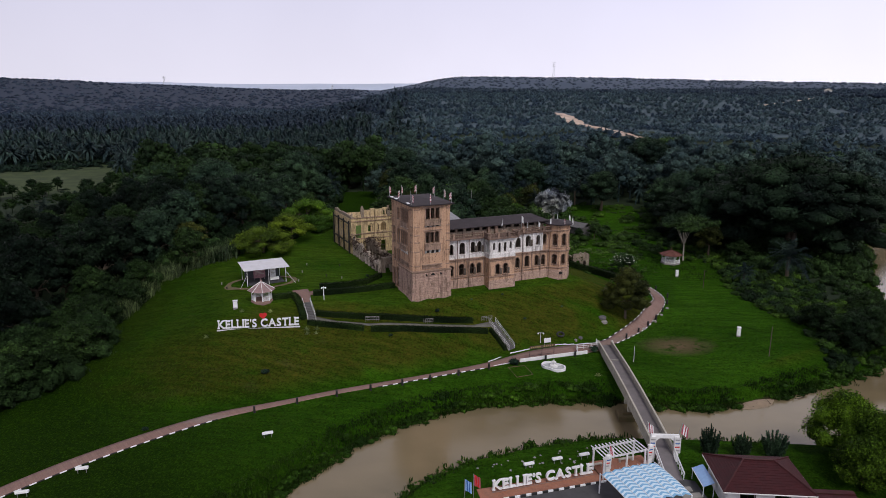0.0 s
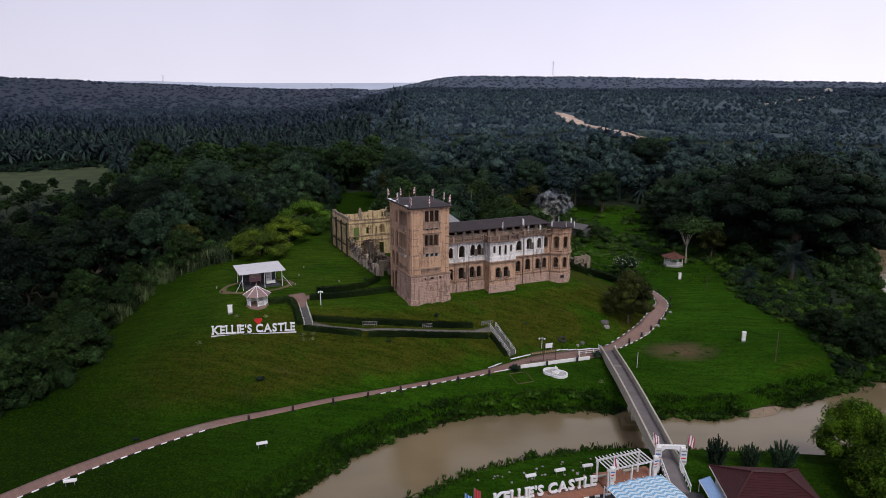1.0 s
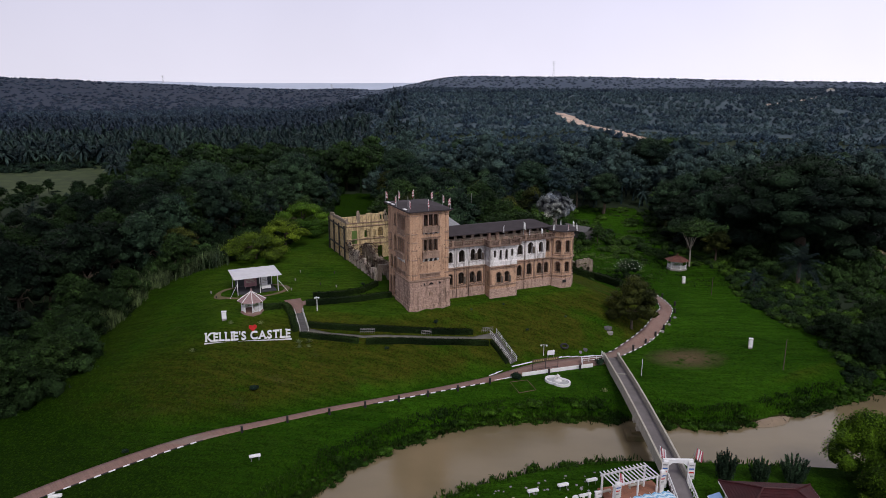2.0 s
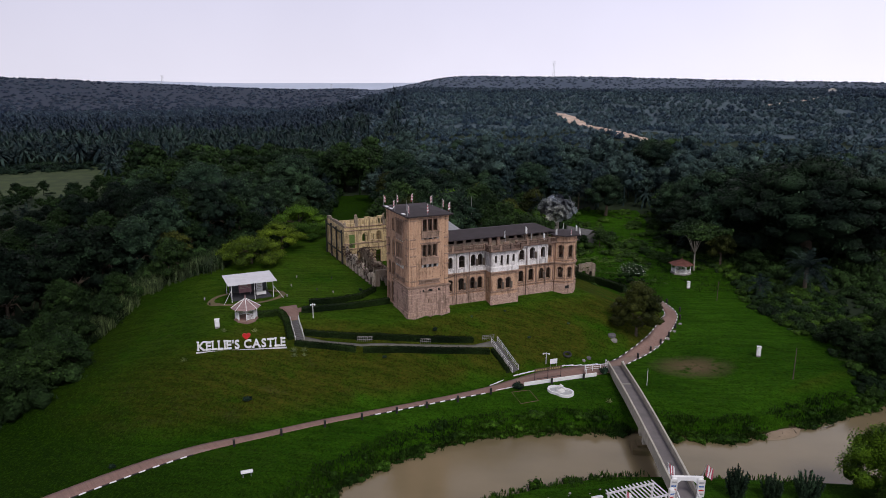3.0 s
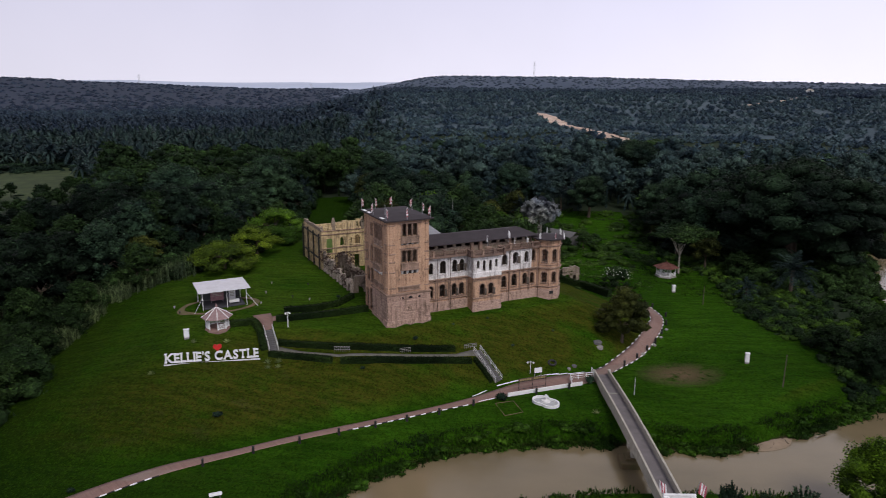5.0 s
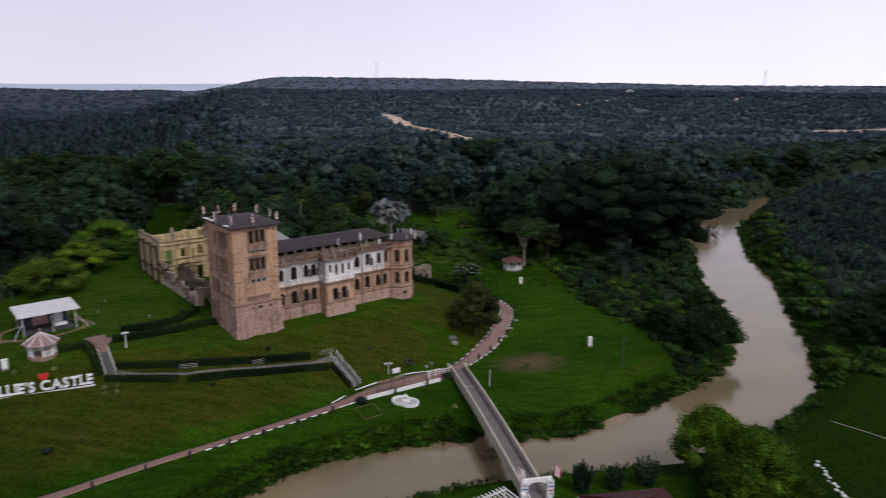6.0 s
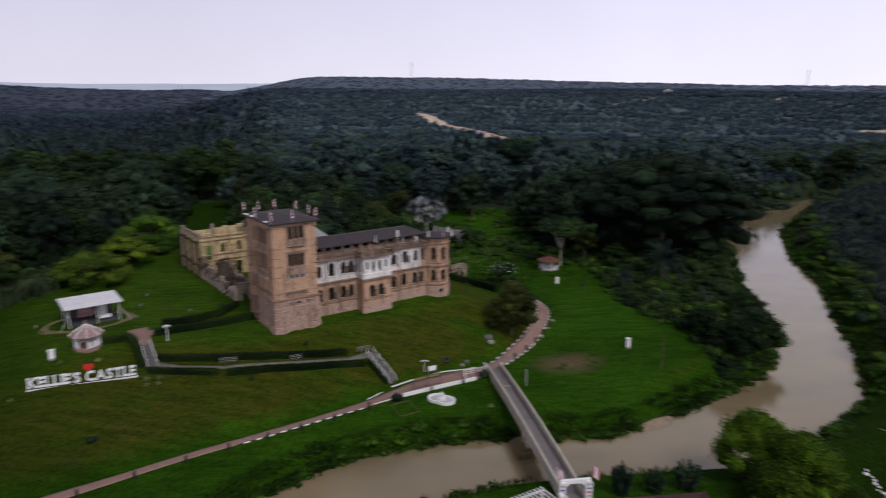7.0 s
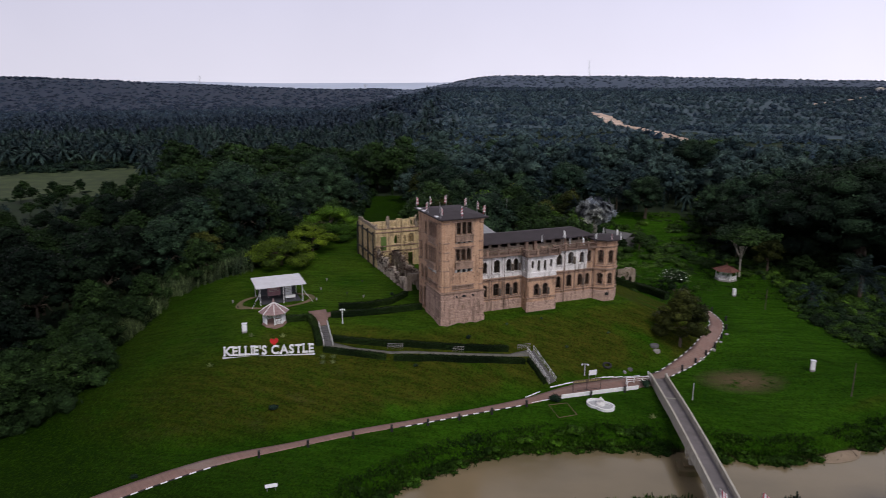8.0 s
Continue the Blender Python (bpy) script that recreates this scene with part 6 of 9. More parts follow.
part("basin_floor", bm, m_plain("pale_grey_basin", (0.45, 0.46, 0.48), (0.33, 0.33, 0.35)), fountain, "pale grey dry basin floor")
bm = bmesh.new()
lathe(bm, [(0.75, 0.12), (0.7, 0.4), (0.5, 0.42), (0.22, 0.5), (0.16, 0.8), (0.42, 0.95), (0.44, 1.02), (0.1, 1.0), (0.08, 1.2), (0.16, 1.28), (0.02, 1.4)], (-0.2, 0.3, 0), 14)
part("pedestal", bm, STONE_WHITE, fountain)

# ---- sign frame over the low wall ----
gx0, gy0, gx1, gy1 = 8.1, 119.3, 12.6, 121.2
frame_sign = thing("framed_sign", "dark steel frame holding a long narrow sign above the path wall", "sign", pose(gx0, gy0, hz(gx0, gy0), 0, 0, math.degrees(math.atan2(gy1 - gy0, gx1 - gx0))))
FL = math.hypot(gx1 - gx0, gy1 - gy0)
for x in (0, FL / 2, FL):
    bm = bmesh.new()
    rod(bm, (x, 0, -0.3), (x, 0, 2.7), 0.05)
    part("post", bm, BLACK, frame_sign)
for h in (0.9, 2.15):
    bm = bmesh.new()
    rod(bm, (0, 0, h), (FL, 0, h), 0.04)
    part("rail", bm, BLACK, frame_sign)
bm = bmesh.new()
box(bm, -0.1, FL + 0.1, -0.06, 0.0, 2.2, 2.72)
part("panel", bm, m_plain("dark_sign_panel", (0.10, 0.07, 0.05)), frame_sign)
for i in range(11):
    if i in (5,):
        continue
    bm = bmesh.new()
    box(bm, 0.15 + i * FL / 11.5, 0.15 + i * FL / 11.5 + 0.24, -0.085, -0.06, 2.32, 2.6)
    part("text_bar", bm, m_plain("ochre_lettering", (0.35, 0.27, 0.12)) if i == 0 else bpy.data.materials["ochre_lettering"], frame_sign)

# ---- small fixtures on the lawns ----
def cabinet(x, y, w, h, d, turn, label, plinth=True):
    c = thing("utility_cabinet", label, "cabinet", pose(x, y, hz(x, y), 0, 0, turn))
    bm = bmesh.new()
    box(bm, -w / 2, w / 2, -d / 2, d / 2, 0.25, h, bevel=0.03)
    part("body", bm, STONE_WHITE, c)
    bm = bmesh.new()
    box(bm, -w / 2 - 0.05, w / 2 + 0.05, -d / 2 - 0.05, d / 2 + 0.05, h, h + 0.08, bevel=0.02)
    part("cap", bm, WHITE, c)
    bm = bmesh.new()
    box(bm, -w / 2 + 0.06, w / 2 - 0.06, -d / 2 - 0.02, -d / 2, 0.4, h - 0.12)
    part("door", bm, WHITE, c)
    bm = bmesh.new()
    box(bm, -w / 2 + 0.03, w / 2 - 0.03, -d / 2 + 0.03, d / 2 - 0.03, -0.4, 0.25)
    part("plinth", bm, CONCRETE, c)


cabinet(-46.05, 119.1, 0.8, 1.55, 0.5, 20, "white steel cabinet standing on the lawn")
cabinet(49.0, 131.9, 0.7, 1.9, 0.6, -10, "tall white cabinet on a grey plinth in the lawn")
cabinet(47.6, 174.1, 0.7, 1.7, 0.6, 0, "white cabinet near the garden pavilion")


def pole(x, y, h, r, mat, label, arm=0.0, top=0.6, name="pole", turn=0):
    p = thing(name, label, name.split("_")[-1], pose(x, y, hz(x, y), 0, 0, turn))
    bm = bmesh.new()
    rod(bm, (0, 0, -0.4), (0, 0, h), r, r * top, 8)
    part("shaft", bm, mat, p)
    if arm:
        bm = bmesh.new()
        rod(bm, (-arm, 0, h - 0.2), (arm, 0, h - 0.2), r * 0.8, n=6)
        part("arm", bm, mat, p)
        for s in (-1, 1):
            bm = bmesh.new()
            lathe(bm, [(0.1, h - 0.45), (0.17, h - 0.3), (0.05, h - 0.12)], (s * arm, 0, 0), 8)
            part("lamp_head", bm, mat, p)
    return p


pole(-30.9, 124.9, 2.7, 0.09, WHITE, "short white lamp post with a cross arm on the lawn", 0.35, name="lamp_post", turn=20)
pole(51.4, 122.6, 5.6, 0.1, BARK, "thin dark wooden pole on the lawn")
pole(51.6, 165.0, 4.4, 0.1, BARK, "thin dark wooden pole near the scrub")
pole(26.9, 120.4, 3.0, 0.06, STONE_WHITE, "thin pale pole on the lawn")
pole(10.4, 125.6, 2.2, 0.07, STONE_WHITE, "pale signpost with two arms beside the path", 0.5, name="sign_post")
b_ = board(11.7, 125.3, hz(11.7, 125.3), 22, 1.4, 0.9, WHITE, "white information board facing the path", 0, 0.9, "information_board")
b2 = board(-43.7, 203.0, hz(-43.7, 203.0), 12, 1.9, 1.2, WHITE, "white notice board on the lawn behind the ruin", 3, 0.9, "notice_board")
for x, y, w, pale in ((18.4, 129.7, 0.8, 0), (17.4, 128.8, 0.6, 1), (23.4, 136.2, 1.7, 0), (23.7, 135.2, 1.2, 1), (39.3, 148.4, 0.7, 1), (37.2, 144.6, 0.7, 1), (35.0, 141.0, 0.9, 1), (32.1, 137.3, 0.9, 1)):
    bm = bmesh.new()
    lathe(bm, [(w * 0.5, -0.3), (w * 0.5, 0.12), (w * 0.42, 0.22), (w * 0.2, 0.26)], (0, 0, 0), 9)
    for v in bm.verts:
        v.co.x *= rng.uniform(0.85, 1.2)
    ob = part("boulder", bm, CONCRETE if pale else STEP_GREY)
    ob.matrix_world = pose(x, y, hz(x, y), 0, 0, 30)
    tagged(ob, "flat grey stone lying in the grass" if pale else "dark stone lying in the grass", "stone", "stones on the slope")


tyre = bmesh.new()
rings = [[tyre.verts.new(((0.62 + 0.2 * math.cos(b)) * math.cos(a), (0.62 + 0.2 * math.cos(b)) * math.sin(a), 0.2 + 0.2 * math.sin(b))) for b in [k * math.pi / 4 for k in range(8)]] for a in [i * math.pi / 10 for i in range(20)]]
for i in range(20):
    for k in range(8):
        tyre.faces.new((rings[i][k], rings[(i + 1) % 20][k], rings[(i + 1) % 20][(k + 1) % 8], rings[i][(k + 1) % 8]))
ob = part("tyre", tyre, BLACK, smooth=True)
ob.matrix_world = pose(14.4, 128.7, hz(14.4, 128.7), 18, 0, 0)
tagged(ob, "old black tyre lying on the grass slope", "tyre")
bed = thing("bed_edging", "thin stone edging round a grassed-over flower bed", "edging")
corners = [(4.2, 115.7), (7.1, 116.8), (8.4, 113.1), (5.6, 111.9)]
for (ax, ay), (bx, by) in zip(corners, corners[1:] + corners[:1]):
    bm = bmesh.new()
    rod(bm, (ax, ay, hz(ax, ay) + 0.05), (bx, by, hz(bx, by) + 0.05), 0.055, n=4)
    part("edging_strip", bm, MUD, bed)
pole(-5.0, 181.6, 13.0, 0.07, STEEL, "tall thin steel mast behind the castle", name="mast")
rng = random.Random(78)
for i in range(26):
    f = rng.random()
    x, y = -1.0 + 15.5 * f + rng.uniform(-1.0, 1.0), 80.2 + 6.2 * f + rng.uniform(-1.6, 2.6)
    bm = bmesh.new()
    bmesh.ops.create_icosphere(bm, subdivisions=1, radius=rng.uniform(0.1, 0.24))
    for v in bm.verts:
        v.co *= rng.uniform(0.8, 1.2)
        v.co.z *= 0.6
    ob = part("stone", bm, CONCRETE)
    ob.matrix_world = pose(x, y, hz(x, y) + 0.06, 0, 0, rng.uniform(0, 360))
    tagged(ob, "pale loose stone in the grass of the near bank", "stone", "loose stones on the near bank")


def floodlight(x, y, turn, label, z=None, s=1.0):
    f = thing("floodlight", label, "lamp", Matrix.Translation((x, y, hz(x, y) if z is None else z)) @ pose(0, 0, 0, 0, 0, turn) @ Matrix.Diagonal((s, s, s, 1)))
    bm = bmesh.new()
    box(bm, -0.75, 0.75, -0.25, 0.25, 0.5, 0.85, pose(0, 0, 0, -12), 0.05)
    part("housing", bm, WHITE, f)
    bm = bmesh.new()
    box(bm, -0.68, 0.68, 0.22, 0.262, 0.54, 0.80, pose(0, 0, 0, -12))
    part("lens", bm, STEEL, f)
    for sx2 in (-0.5, 0.5):
        bm = bmesh.new()
        rod(bm, (sx2, 0, -0.2), (sx2, 0, 0.52), 0.05)
        part("leg", bm, STEEL, f)


FL_LABEL = "white box floodlight on short legs in the grass"
for x, y, t in ((-30.1, 87.6, 25), (-50.8, 76.6, 20), (-54.9, 70.9, 20)):
    floodlight(x, y, t, FL_LABEL)
for x, y in ((6.4, 82.6), (10.2, 84.2), (13.9, 85.6)):
    floodlight(x, y, 22, "white box floodlight behind the letters", s=0.95)
for i, (u, v) in enumerate(((-11, 22), (-8.5, 19), (-15, 27), (-6, 29), (-18, 38), (-12.5, 33), (-31.5, 22), (-32.0, 26), (-17.3, 20.5))):
    x, y = loc(u, v)
    bm = bmesh.new()
    lathe(bm, [(0.11, -0.2), (0.11, 0.3), (0.16, 0.34), (0.14, 0.46), (0.05, 0.5)], (0, 0, 0), 8)
    ob = part("ground_light", bm, CONCRETE if i % 3 else BLACK)
    ob.matrix_world = pose(x, y, hz(x, y))
    tagged(ob, "small ground light in the lawn" if i % 3 else "small dark ground light in the lawn", "lamp", "ground lights on the lawn")


# ---- flags ----


def flag(m, h, label, cloth=True, white=False):
    f = thing("flag", label, "flag", m, "flags on the roofs")
    bm = bmesh.new()
    rod(bm, (0, 0, -0.05), (0, 0, h), 0.045, 0.03, 6)
    part("pole", bm, STEEL, f)
    if not cloth:
        return
    hang = 1.25
    bm = bmesh.new()
    rg = random.Random(int(m.translation.x * 100))
    grid = []
    for j in range(6):
        row = []
        for i in range(5):
            s = i / 4
            fold = 0.14 * math.sin(s * 9 + rg.random() * 2) * (0.4 + j / 6)
            row.append(bm.verts.new((0.04 + s * 0.34 + 0.03 * rg.random(), fold, h - 0.05 - hang * j / 5 - s * 0.35)))
        grid.append(row)
    for j in range(5):
        for i in range(4):
            fc = bm.faces.new((grid[j][i], grid[j][i + 1], grid[j + 1][i + 1], grid[j + 1][i]))
            fc.material_index = 1 if (white is False and (i + j) % 2) else 0
    ob = part("cloth", bm, [WHITE, FLAG_RED], f, "limp white cloth" if white else "limp red and white cloth")
    ob.rotation_euler.z = rg.uniform(0, 6)
    sol = ob.modifiers.new("thickness", "SOLIDIFY")
    sol.thickness = 0.012


FLAG_RED = m_plain("flag_red_cloth", (0.42, 0.10, 0.12), (0.30, 0.06, 0.10), 0.7)
for u, v in ((-0.3, -0.2), (3.4, -0.45), (7.7, -0.4), (7.9, 3.4), (7.8, 7.6), (5.4, 11.3), (2.2, 11.4), (-0.4, 11.4), (-0.4, 5.6), (1.2, 4.0)):
    flag(CASTLE @ pose(u, v, 29.36), 2.1, "limp red and white flag on the tower roof", cloth=not (u == 1.2))
for u, v, z in ((19.8, 0.9, 22.5), (25.4, 3.0, 22.4)):
    flag(CASTLE @ pose(u, v, z), 2.6, "limp white flag on the terrace balustrade", white=True)
for k in range(5):
    a = radians(-150 + 52 * k)
    flag(CASTLE @ pose(OCX + 3.0 * math.cos(a), OCY + 3.0 * math.sin(a), 22.85), 1.25, "limp pale flag on the turret roof", white=k != 1)
for u, v in ((26.7, 2.7), (29.3, 2.7)):
    flag(CASTLE @ pose(u, v, 22.45), 1.1, "limp pale pennant on the balustrade", white=True)


# ---- plants: shapes ----
def ball(c, r, rg, n=6, k=4, rough=0.15):
    """A rough closed blob of quads."""
    a = np.arange(n) * 2 * np.pi / n
    rows = []
    for j in range(k + 1):
        t = np.pi * (0.02 + 0.96 * j / k)
        q = np.stack([np.sin(t) * np.cos(a), np.sin(t) * np.sin(a), np.full(n, np.cos(t))], -1)
        rows.append(q * (1 + rg.uniform(-rough, rough, (n, 1))))
    v = np.concatenate(rows) * np.asarray(r) + np.asarray(c)
    f = [(j * n + i, j * n + (i + 1) % n, (j + 1) * n + (i + 1) % n, (j + 1) * n + i) for j in range(k) for i in range(n)]
    return v, np.array(f)


def merge(parts):
    vs, fs, o = [], [], 0
    for v, f in parts:
        vs.append(v)
        fs.append(f + o)
        o += len(v)
    return np.concatenate(vs), np.concatenate(fs)


def tube(p, q, r0, r1, n=6):
    p, q = np.array(p, float), np.array(q, float)
    d = (q - p) / np.linalg.norm(q - p)
    s = np.cross(d, (0.3, 0.9, 0.2))
    s /= np.linalg.norm(s)
    t = np.cross(d, s)
    a = np.arange(n) * 2 * np.pi / n
    ring = np.cos(a)[:, None] * s + np.sin(a)[:, None] * t
    v = np.concatenate([p + ring * r0, q + ring * r1])
    return v, np.array([(i, (i + 1) % n, n + (i + 1) % n, n + i) for i in range(n)])


def crown_shape(rg, blobs, cards, size, core=0.8, flat=0.75, fine=(6, 4)):
    """Leaf quads over lumps (x, y, z, r), each lump with a closed leafy body."""
    out = []
    w = np.array([b[3] ** 2 for b in blobs])
    w = w / w.sum()
    for (x, y, z, r), share in zip(blobs, w):
        n = max(6, int(cards * share))
        d = rg.normal(0, 1, (n, 3))
        d[:, 2] = np.where(d[:, 2] < -0.3, -d[:, 2] * 0.6, d[:, 2])
        d /= np.linalg.norm(d, axis=1)[:, None]
        rad = r * (rg.uniform(0.70, 1.12, (n, 1)) + 0.35 * rg.uniform(0, 1, (n, 1)) ** 5) if core else r * rg.uniform(0.15, 1.0, (n, 1)) ** 0.45 * 1.22
        p = d * rad * (1, 1, flat) + (x, y, z)
        out.append(leaf_cards(p, d * 0.8 + (0, 0, 0.5), size, rg, 0.75))
        if core:
            out.append(ball((x, y, z), np.array((r, r, r * flat)) * core, rg, *fine, 0.25))
    return merge(out)


def broad_blobs(rg, R, H, n, low=0.38):
    """Lumps spread over the outside of an uneven crown, with a few inside."""
    out = []
    for i in range(n):
        a = i * 2.39996 + rg.uniform(-0.5, 0.5)
        z = low + (0.94 - low) * ((i + 0.5) / n) ** 0.85 + rg.uniform(-0.04, 0.04)
        env = math.sin(math.pi * min(1, (z - low + 0.24) / (1.18 - low))) ** 0.6
        rr = R * env * (0.78 if rg.uniform() < 0.75 else rg.uniform(0.2, 0.6)) * rg.uniform(0.85, 1.1)
        out.append((rr * math.cos(a), rr * math.sin(a), z * H, R * rg.uniform(0.16, 0.34)))
    out.append((0, 0, H * 0.64, R * 0.6))
    out.append((0, 0, H * 0.8, R * 0.45))
    return out


def trunk_shape(rg, H, r, blobs, reach=0.7):
    parts = []
    bend = rg.uniform(-0.4, 0.4, 2)
    knee = np.array((bend[0], bend[1], H * 0.36))
    parts.append(tube((0, 0, -0.6), knee * (0.5, 0.5, 0.5), r * 1.25, r, 8))
    parts.append(tube(knee * (0.5, 0.5, 0.5), knee, r, r * 0.82, 8))
    for b in blobs[:7]:
        c = np.array(b[:3])
        mid = knee + (c - knee) * 0.5 + (0, 0, 0.08 * H)
        parts.append(tube(knee, mid, r * 0.5, r * 0.3, 5))
        parts.append(tube(mid, knee + (c - knee) * (0.5 + 0.5 * reach), r * 0.3, r * 0.1, 5))
    return merge(parts)


def palm_shape(rg, H, fronds, L, pairs, r=0.28, spread=(75, -28), droop=0.55, lw=0.075, ll=0.95, wide=False, strips=False, slim=1.0):
    """A feather palm: trunk, arching ribs and paired leaflets (pairs=0: plain folded blades)."""
    trunk = [tube((0, 0, -0.5), (0, 0, H), r * 1.15, r, 7)] if H > 0.3 else []
    leaf = []
    for i in range(fronds):
        phi = i * 2.39996 + rg.uniform(-0.2, 0.2)
        e = radians(spread[0] + (spread[1] - spread[0]) * ((i + 0.5) / fronds) + rg.uniform(-8, 8))
        l = L * rg.uniform(0.85, 1.1)
        hd, side = np.array((math.cos(phi), math.sin(phi), 0)), np.array((-math.sin(phi), math.cos(phi), 0))

        def at(s):
            return np.array((0, 0, H)) + hd * l * s * math.cos(e) * (1 - 0.12 * s) + np.array((0, 0, 1)) * l * (s * math.sin(e) - droop * s * s * (0.35 + 0.65 * math.cos(e)))

        if pairs:
            knots = [at(s) for s in np.linspace(0.02, 1, 6 if pairs > 10 else 3)]
            for a, b in zip(knots, knots[1:]):
                leaf.append(tube(a, b, 0.05, 0.03, 3))
            for k in range(pairs):
                s = 0.12 + 0.86 * (k + rg.uniform(-0.2, 0.2)) / pairs
                p = at(s)
                fwd = at(min(1, s + 0.05)) - p
                fwd /= np.linalg.norm(fwd) + 1e-9
                n = ll * math.sin(math.pi * min(1, 0.14 + 0.86 * s)) ** 0.6 * rg.uniform(0.8, 1.1)
                for sg in (-1, 1):
                    d = side * sg * 0.82 + fwd * 0.45 + np.array((0, 0, rg.uniform(-0.55, 0.05)))
                    tip = p + d * n
                    mid = p + d * n * 0.45 + np.array((0, 0, 0.05))
                    leaf.append((np.array([p, mid + fwd * lw, tip, mid - fwd * lw]), np.array([[0, 1, 2, 3]])))
        elif strips:
            ss, wd = ((0.04, 0.4, 0.75, 1.0), (0.05, 0.13, 0.11, 0.02)) if fronds > 14 else ((0.04, 0.5, 1.0), (0.06, 0.15, 0.02))
            wd = [w * slim for w in wd]
            for (s0, s1), (w0, w1) in zip(zip(ss, ss[1:]), zip(wd, wd[1:])):
                a, b = at(s0), at(s1)
                for sg in (-1, 1):
                    o0, o1 = side * sg * w0 * l * 0.85 - np.array((0, 0, w0 * l * 0.35)), side * sg * w1 * l * 0.85 - np.array((0, 0, w1 * l * 0.35))
                    leaf.append((np.array([a, b, b + o1, a + o0]), np.array([[0, 1, 2, 3]])))
        else:
            ss = (0.05, 0.5, 1.0) if fronds > 9 else (0.05, 0.95)
            wd = ((0.24, 0.28, 0.05) if wide else (0.10, 0.14, 0.03)) if fronds > 9 else (0.30, 0.10)
            for (s0, s1), (w0, w1) in zip(zip(ss, ss[1:]), zip(wd, wd[1:])):
                a, b = at(s0), at(s1)
                for sg in (-1, 1):
                    o0, o1 = side * sg * w0 * l * 0.8 - np.array((0, 0, w0 * l * 0.4)), side * sg * w1 * l * 0.8 - np.array((0, 0, w1 * l * 0.4))
                    leaf.append((np.array([a, b, b + o1, a + o0]), np.array([[0, 1, 2, 3]])))
    return (merge(trunk) if trunk else None), merge(leaf)


def reed_shape(rg, n, h, r):
    parts = []
    for _ in range(n):
        a, q = rg.uniform(0, 2 * np.pi), r * rg.uniform(0, 1) ** 0.5
        p = np.array((q * math.cos(a), q * math.sin(a), 0))
        b = rg.uniform(0, 2 * np.pi)
        lean = np.array((math.cos(b), math.sin(b), 0)) * rg.uniform(0.1, 0.5) * h
        sd = np.array((-math.sin(b), math.cos(b), 0)) * 0.055
        hh = h * rg.uniform(0.6, 1.1)
        m = p + lean * 0.3 + (0, 0, hh * 0.6)
        t = p + lean + (0, 0, hh * rg.uniform(0.75, 1.0))
        parts.append((np.array([p - sd, p + sd, m + sd, m - sd]), np.array([[0, 1, 2, 3]])))
        parts.append((np.array([m - sd, m + sd, t + sd * 0.1, t - sd * 0.1]), np.array([[0, 1, 2, 3]])))
    return merge(parts)


def plant(name, label, category, trunk, leaf, bark, leaves, group=""):
    ob = thing(name, label, category, group=group)
    if trunk is not None:
        mesh_part("trunk", np_mesh("trunk", *trunk), bark, ob, smooth=True)
    mesh_part("crown", np_mesh("crown", *leaf), leaves, ob)
    return ob


def put(ob, used, x, y, s=1.0, turn=0.0, dz=0.0, sz=1.0):
    """Stands a plant at a spot; the first use moves the original, the next ones copy it."""
    m = pose(x, y, hz(x, y) + dz, 0, 0, turn)
    if ob.name in used:
        c = copy_thing(ob, m)
    else:
        used.add(ob.name)
        ob.matrix_world = m
        c = ob
    c.scale = (s, s, s * sz)
    return c


USED = set()
PROTO = {}
for k, (R, H, leaves, words) in enumerate(((6.2, 15, LEAF_DARK, "tall dark green broadleaf tree in the wood"), (5.4, 12, LEAF_MID, "green broadleaf tree in the wood"), (7.0, 16, LEAF_DARK, "spreading dark green tree in the wood"), (4.6, 10, LEAF_MID, "young green tree in the wood"))):
    rg = np.random.default_rng(40 + k)
    bl = broad_blobs(rg, R, H, 30, 0.26)
    PROTO[k] = plant("tree", words, "tree", trunk_shape(rg, H, 0.34, bl), crown_shape(rg, bl, 2800, 0.34, 0.74), BARK, leaves, "trees of the wood")
for k, leaves in ((4, LEAF_BRIGHT), (5, LEAF_BROWN)):
    rg = np.random.default_rng(60 + k)
    bl = broad_blobs(rg, 5.0, 11, 22)
    PROTO[k] = plant("tree", ("bright green young tree behind the castle", "olive-brown tree in the wood")[k - 4], "tree", trunk_shape(rg, 11, 0.3, bl), crown_shape(rg, bl, 3000, 0.29, 0.74), BARK, leaves, "trees of the wood")
for k in (8, 9):
    rg = np.random.default_rng(80 + k)
    R, H = (6.4, 14) if k == 8 else (5.2, 10)
    bl = broad_blobs(rg, R, H, 30, 0.26)
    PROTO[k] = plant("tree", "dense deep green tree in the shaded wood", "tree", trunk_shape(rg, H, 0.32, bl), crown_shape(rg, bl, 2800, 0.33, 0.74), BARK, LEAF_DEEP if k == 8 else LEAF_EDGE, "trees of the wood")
for k in (6, 7):
    rg = np.random.default_rng(70 + k)
    t, l = palm_shape(rg, 7.0 if k == 6 else 4.0, 26, 5.0, 17)
    PROTO[k] = plant("palm_tree", "oil palm with long arching dark fronds", "palm", t, l, BARK, LEAF_PALM, "palms of the wood")


# ---- where things grow ----
def castle_uv(x, y):
    return (x - OX) * CO + (y - OY) * SO, -(x - OX) * SO + (y - OY) * CO


def lawn_left(y):
    return np.interp(y, [60, 90, 99, 108, 121, 135, 141, 148, 152, 165, 178, 214, 292, 300], [-82, -74, -69, -66.5, -71, -70.5, -72, -69, -62, -56, -52, -53, -64, -64])


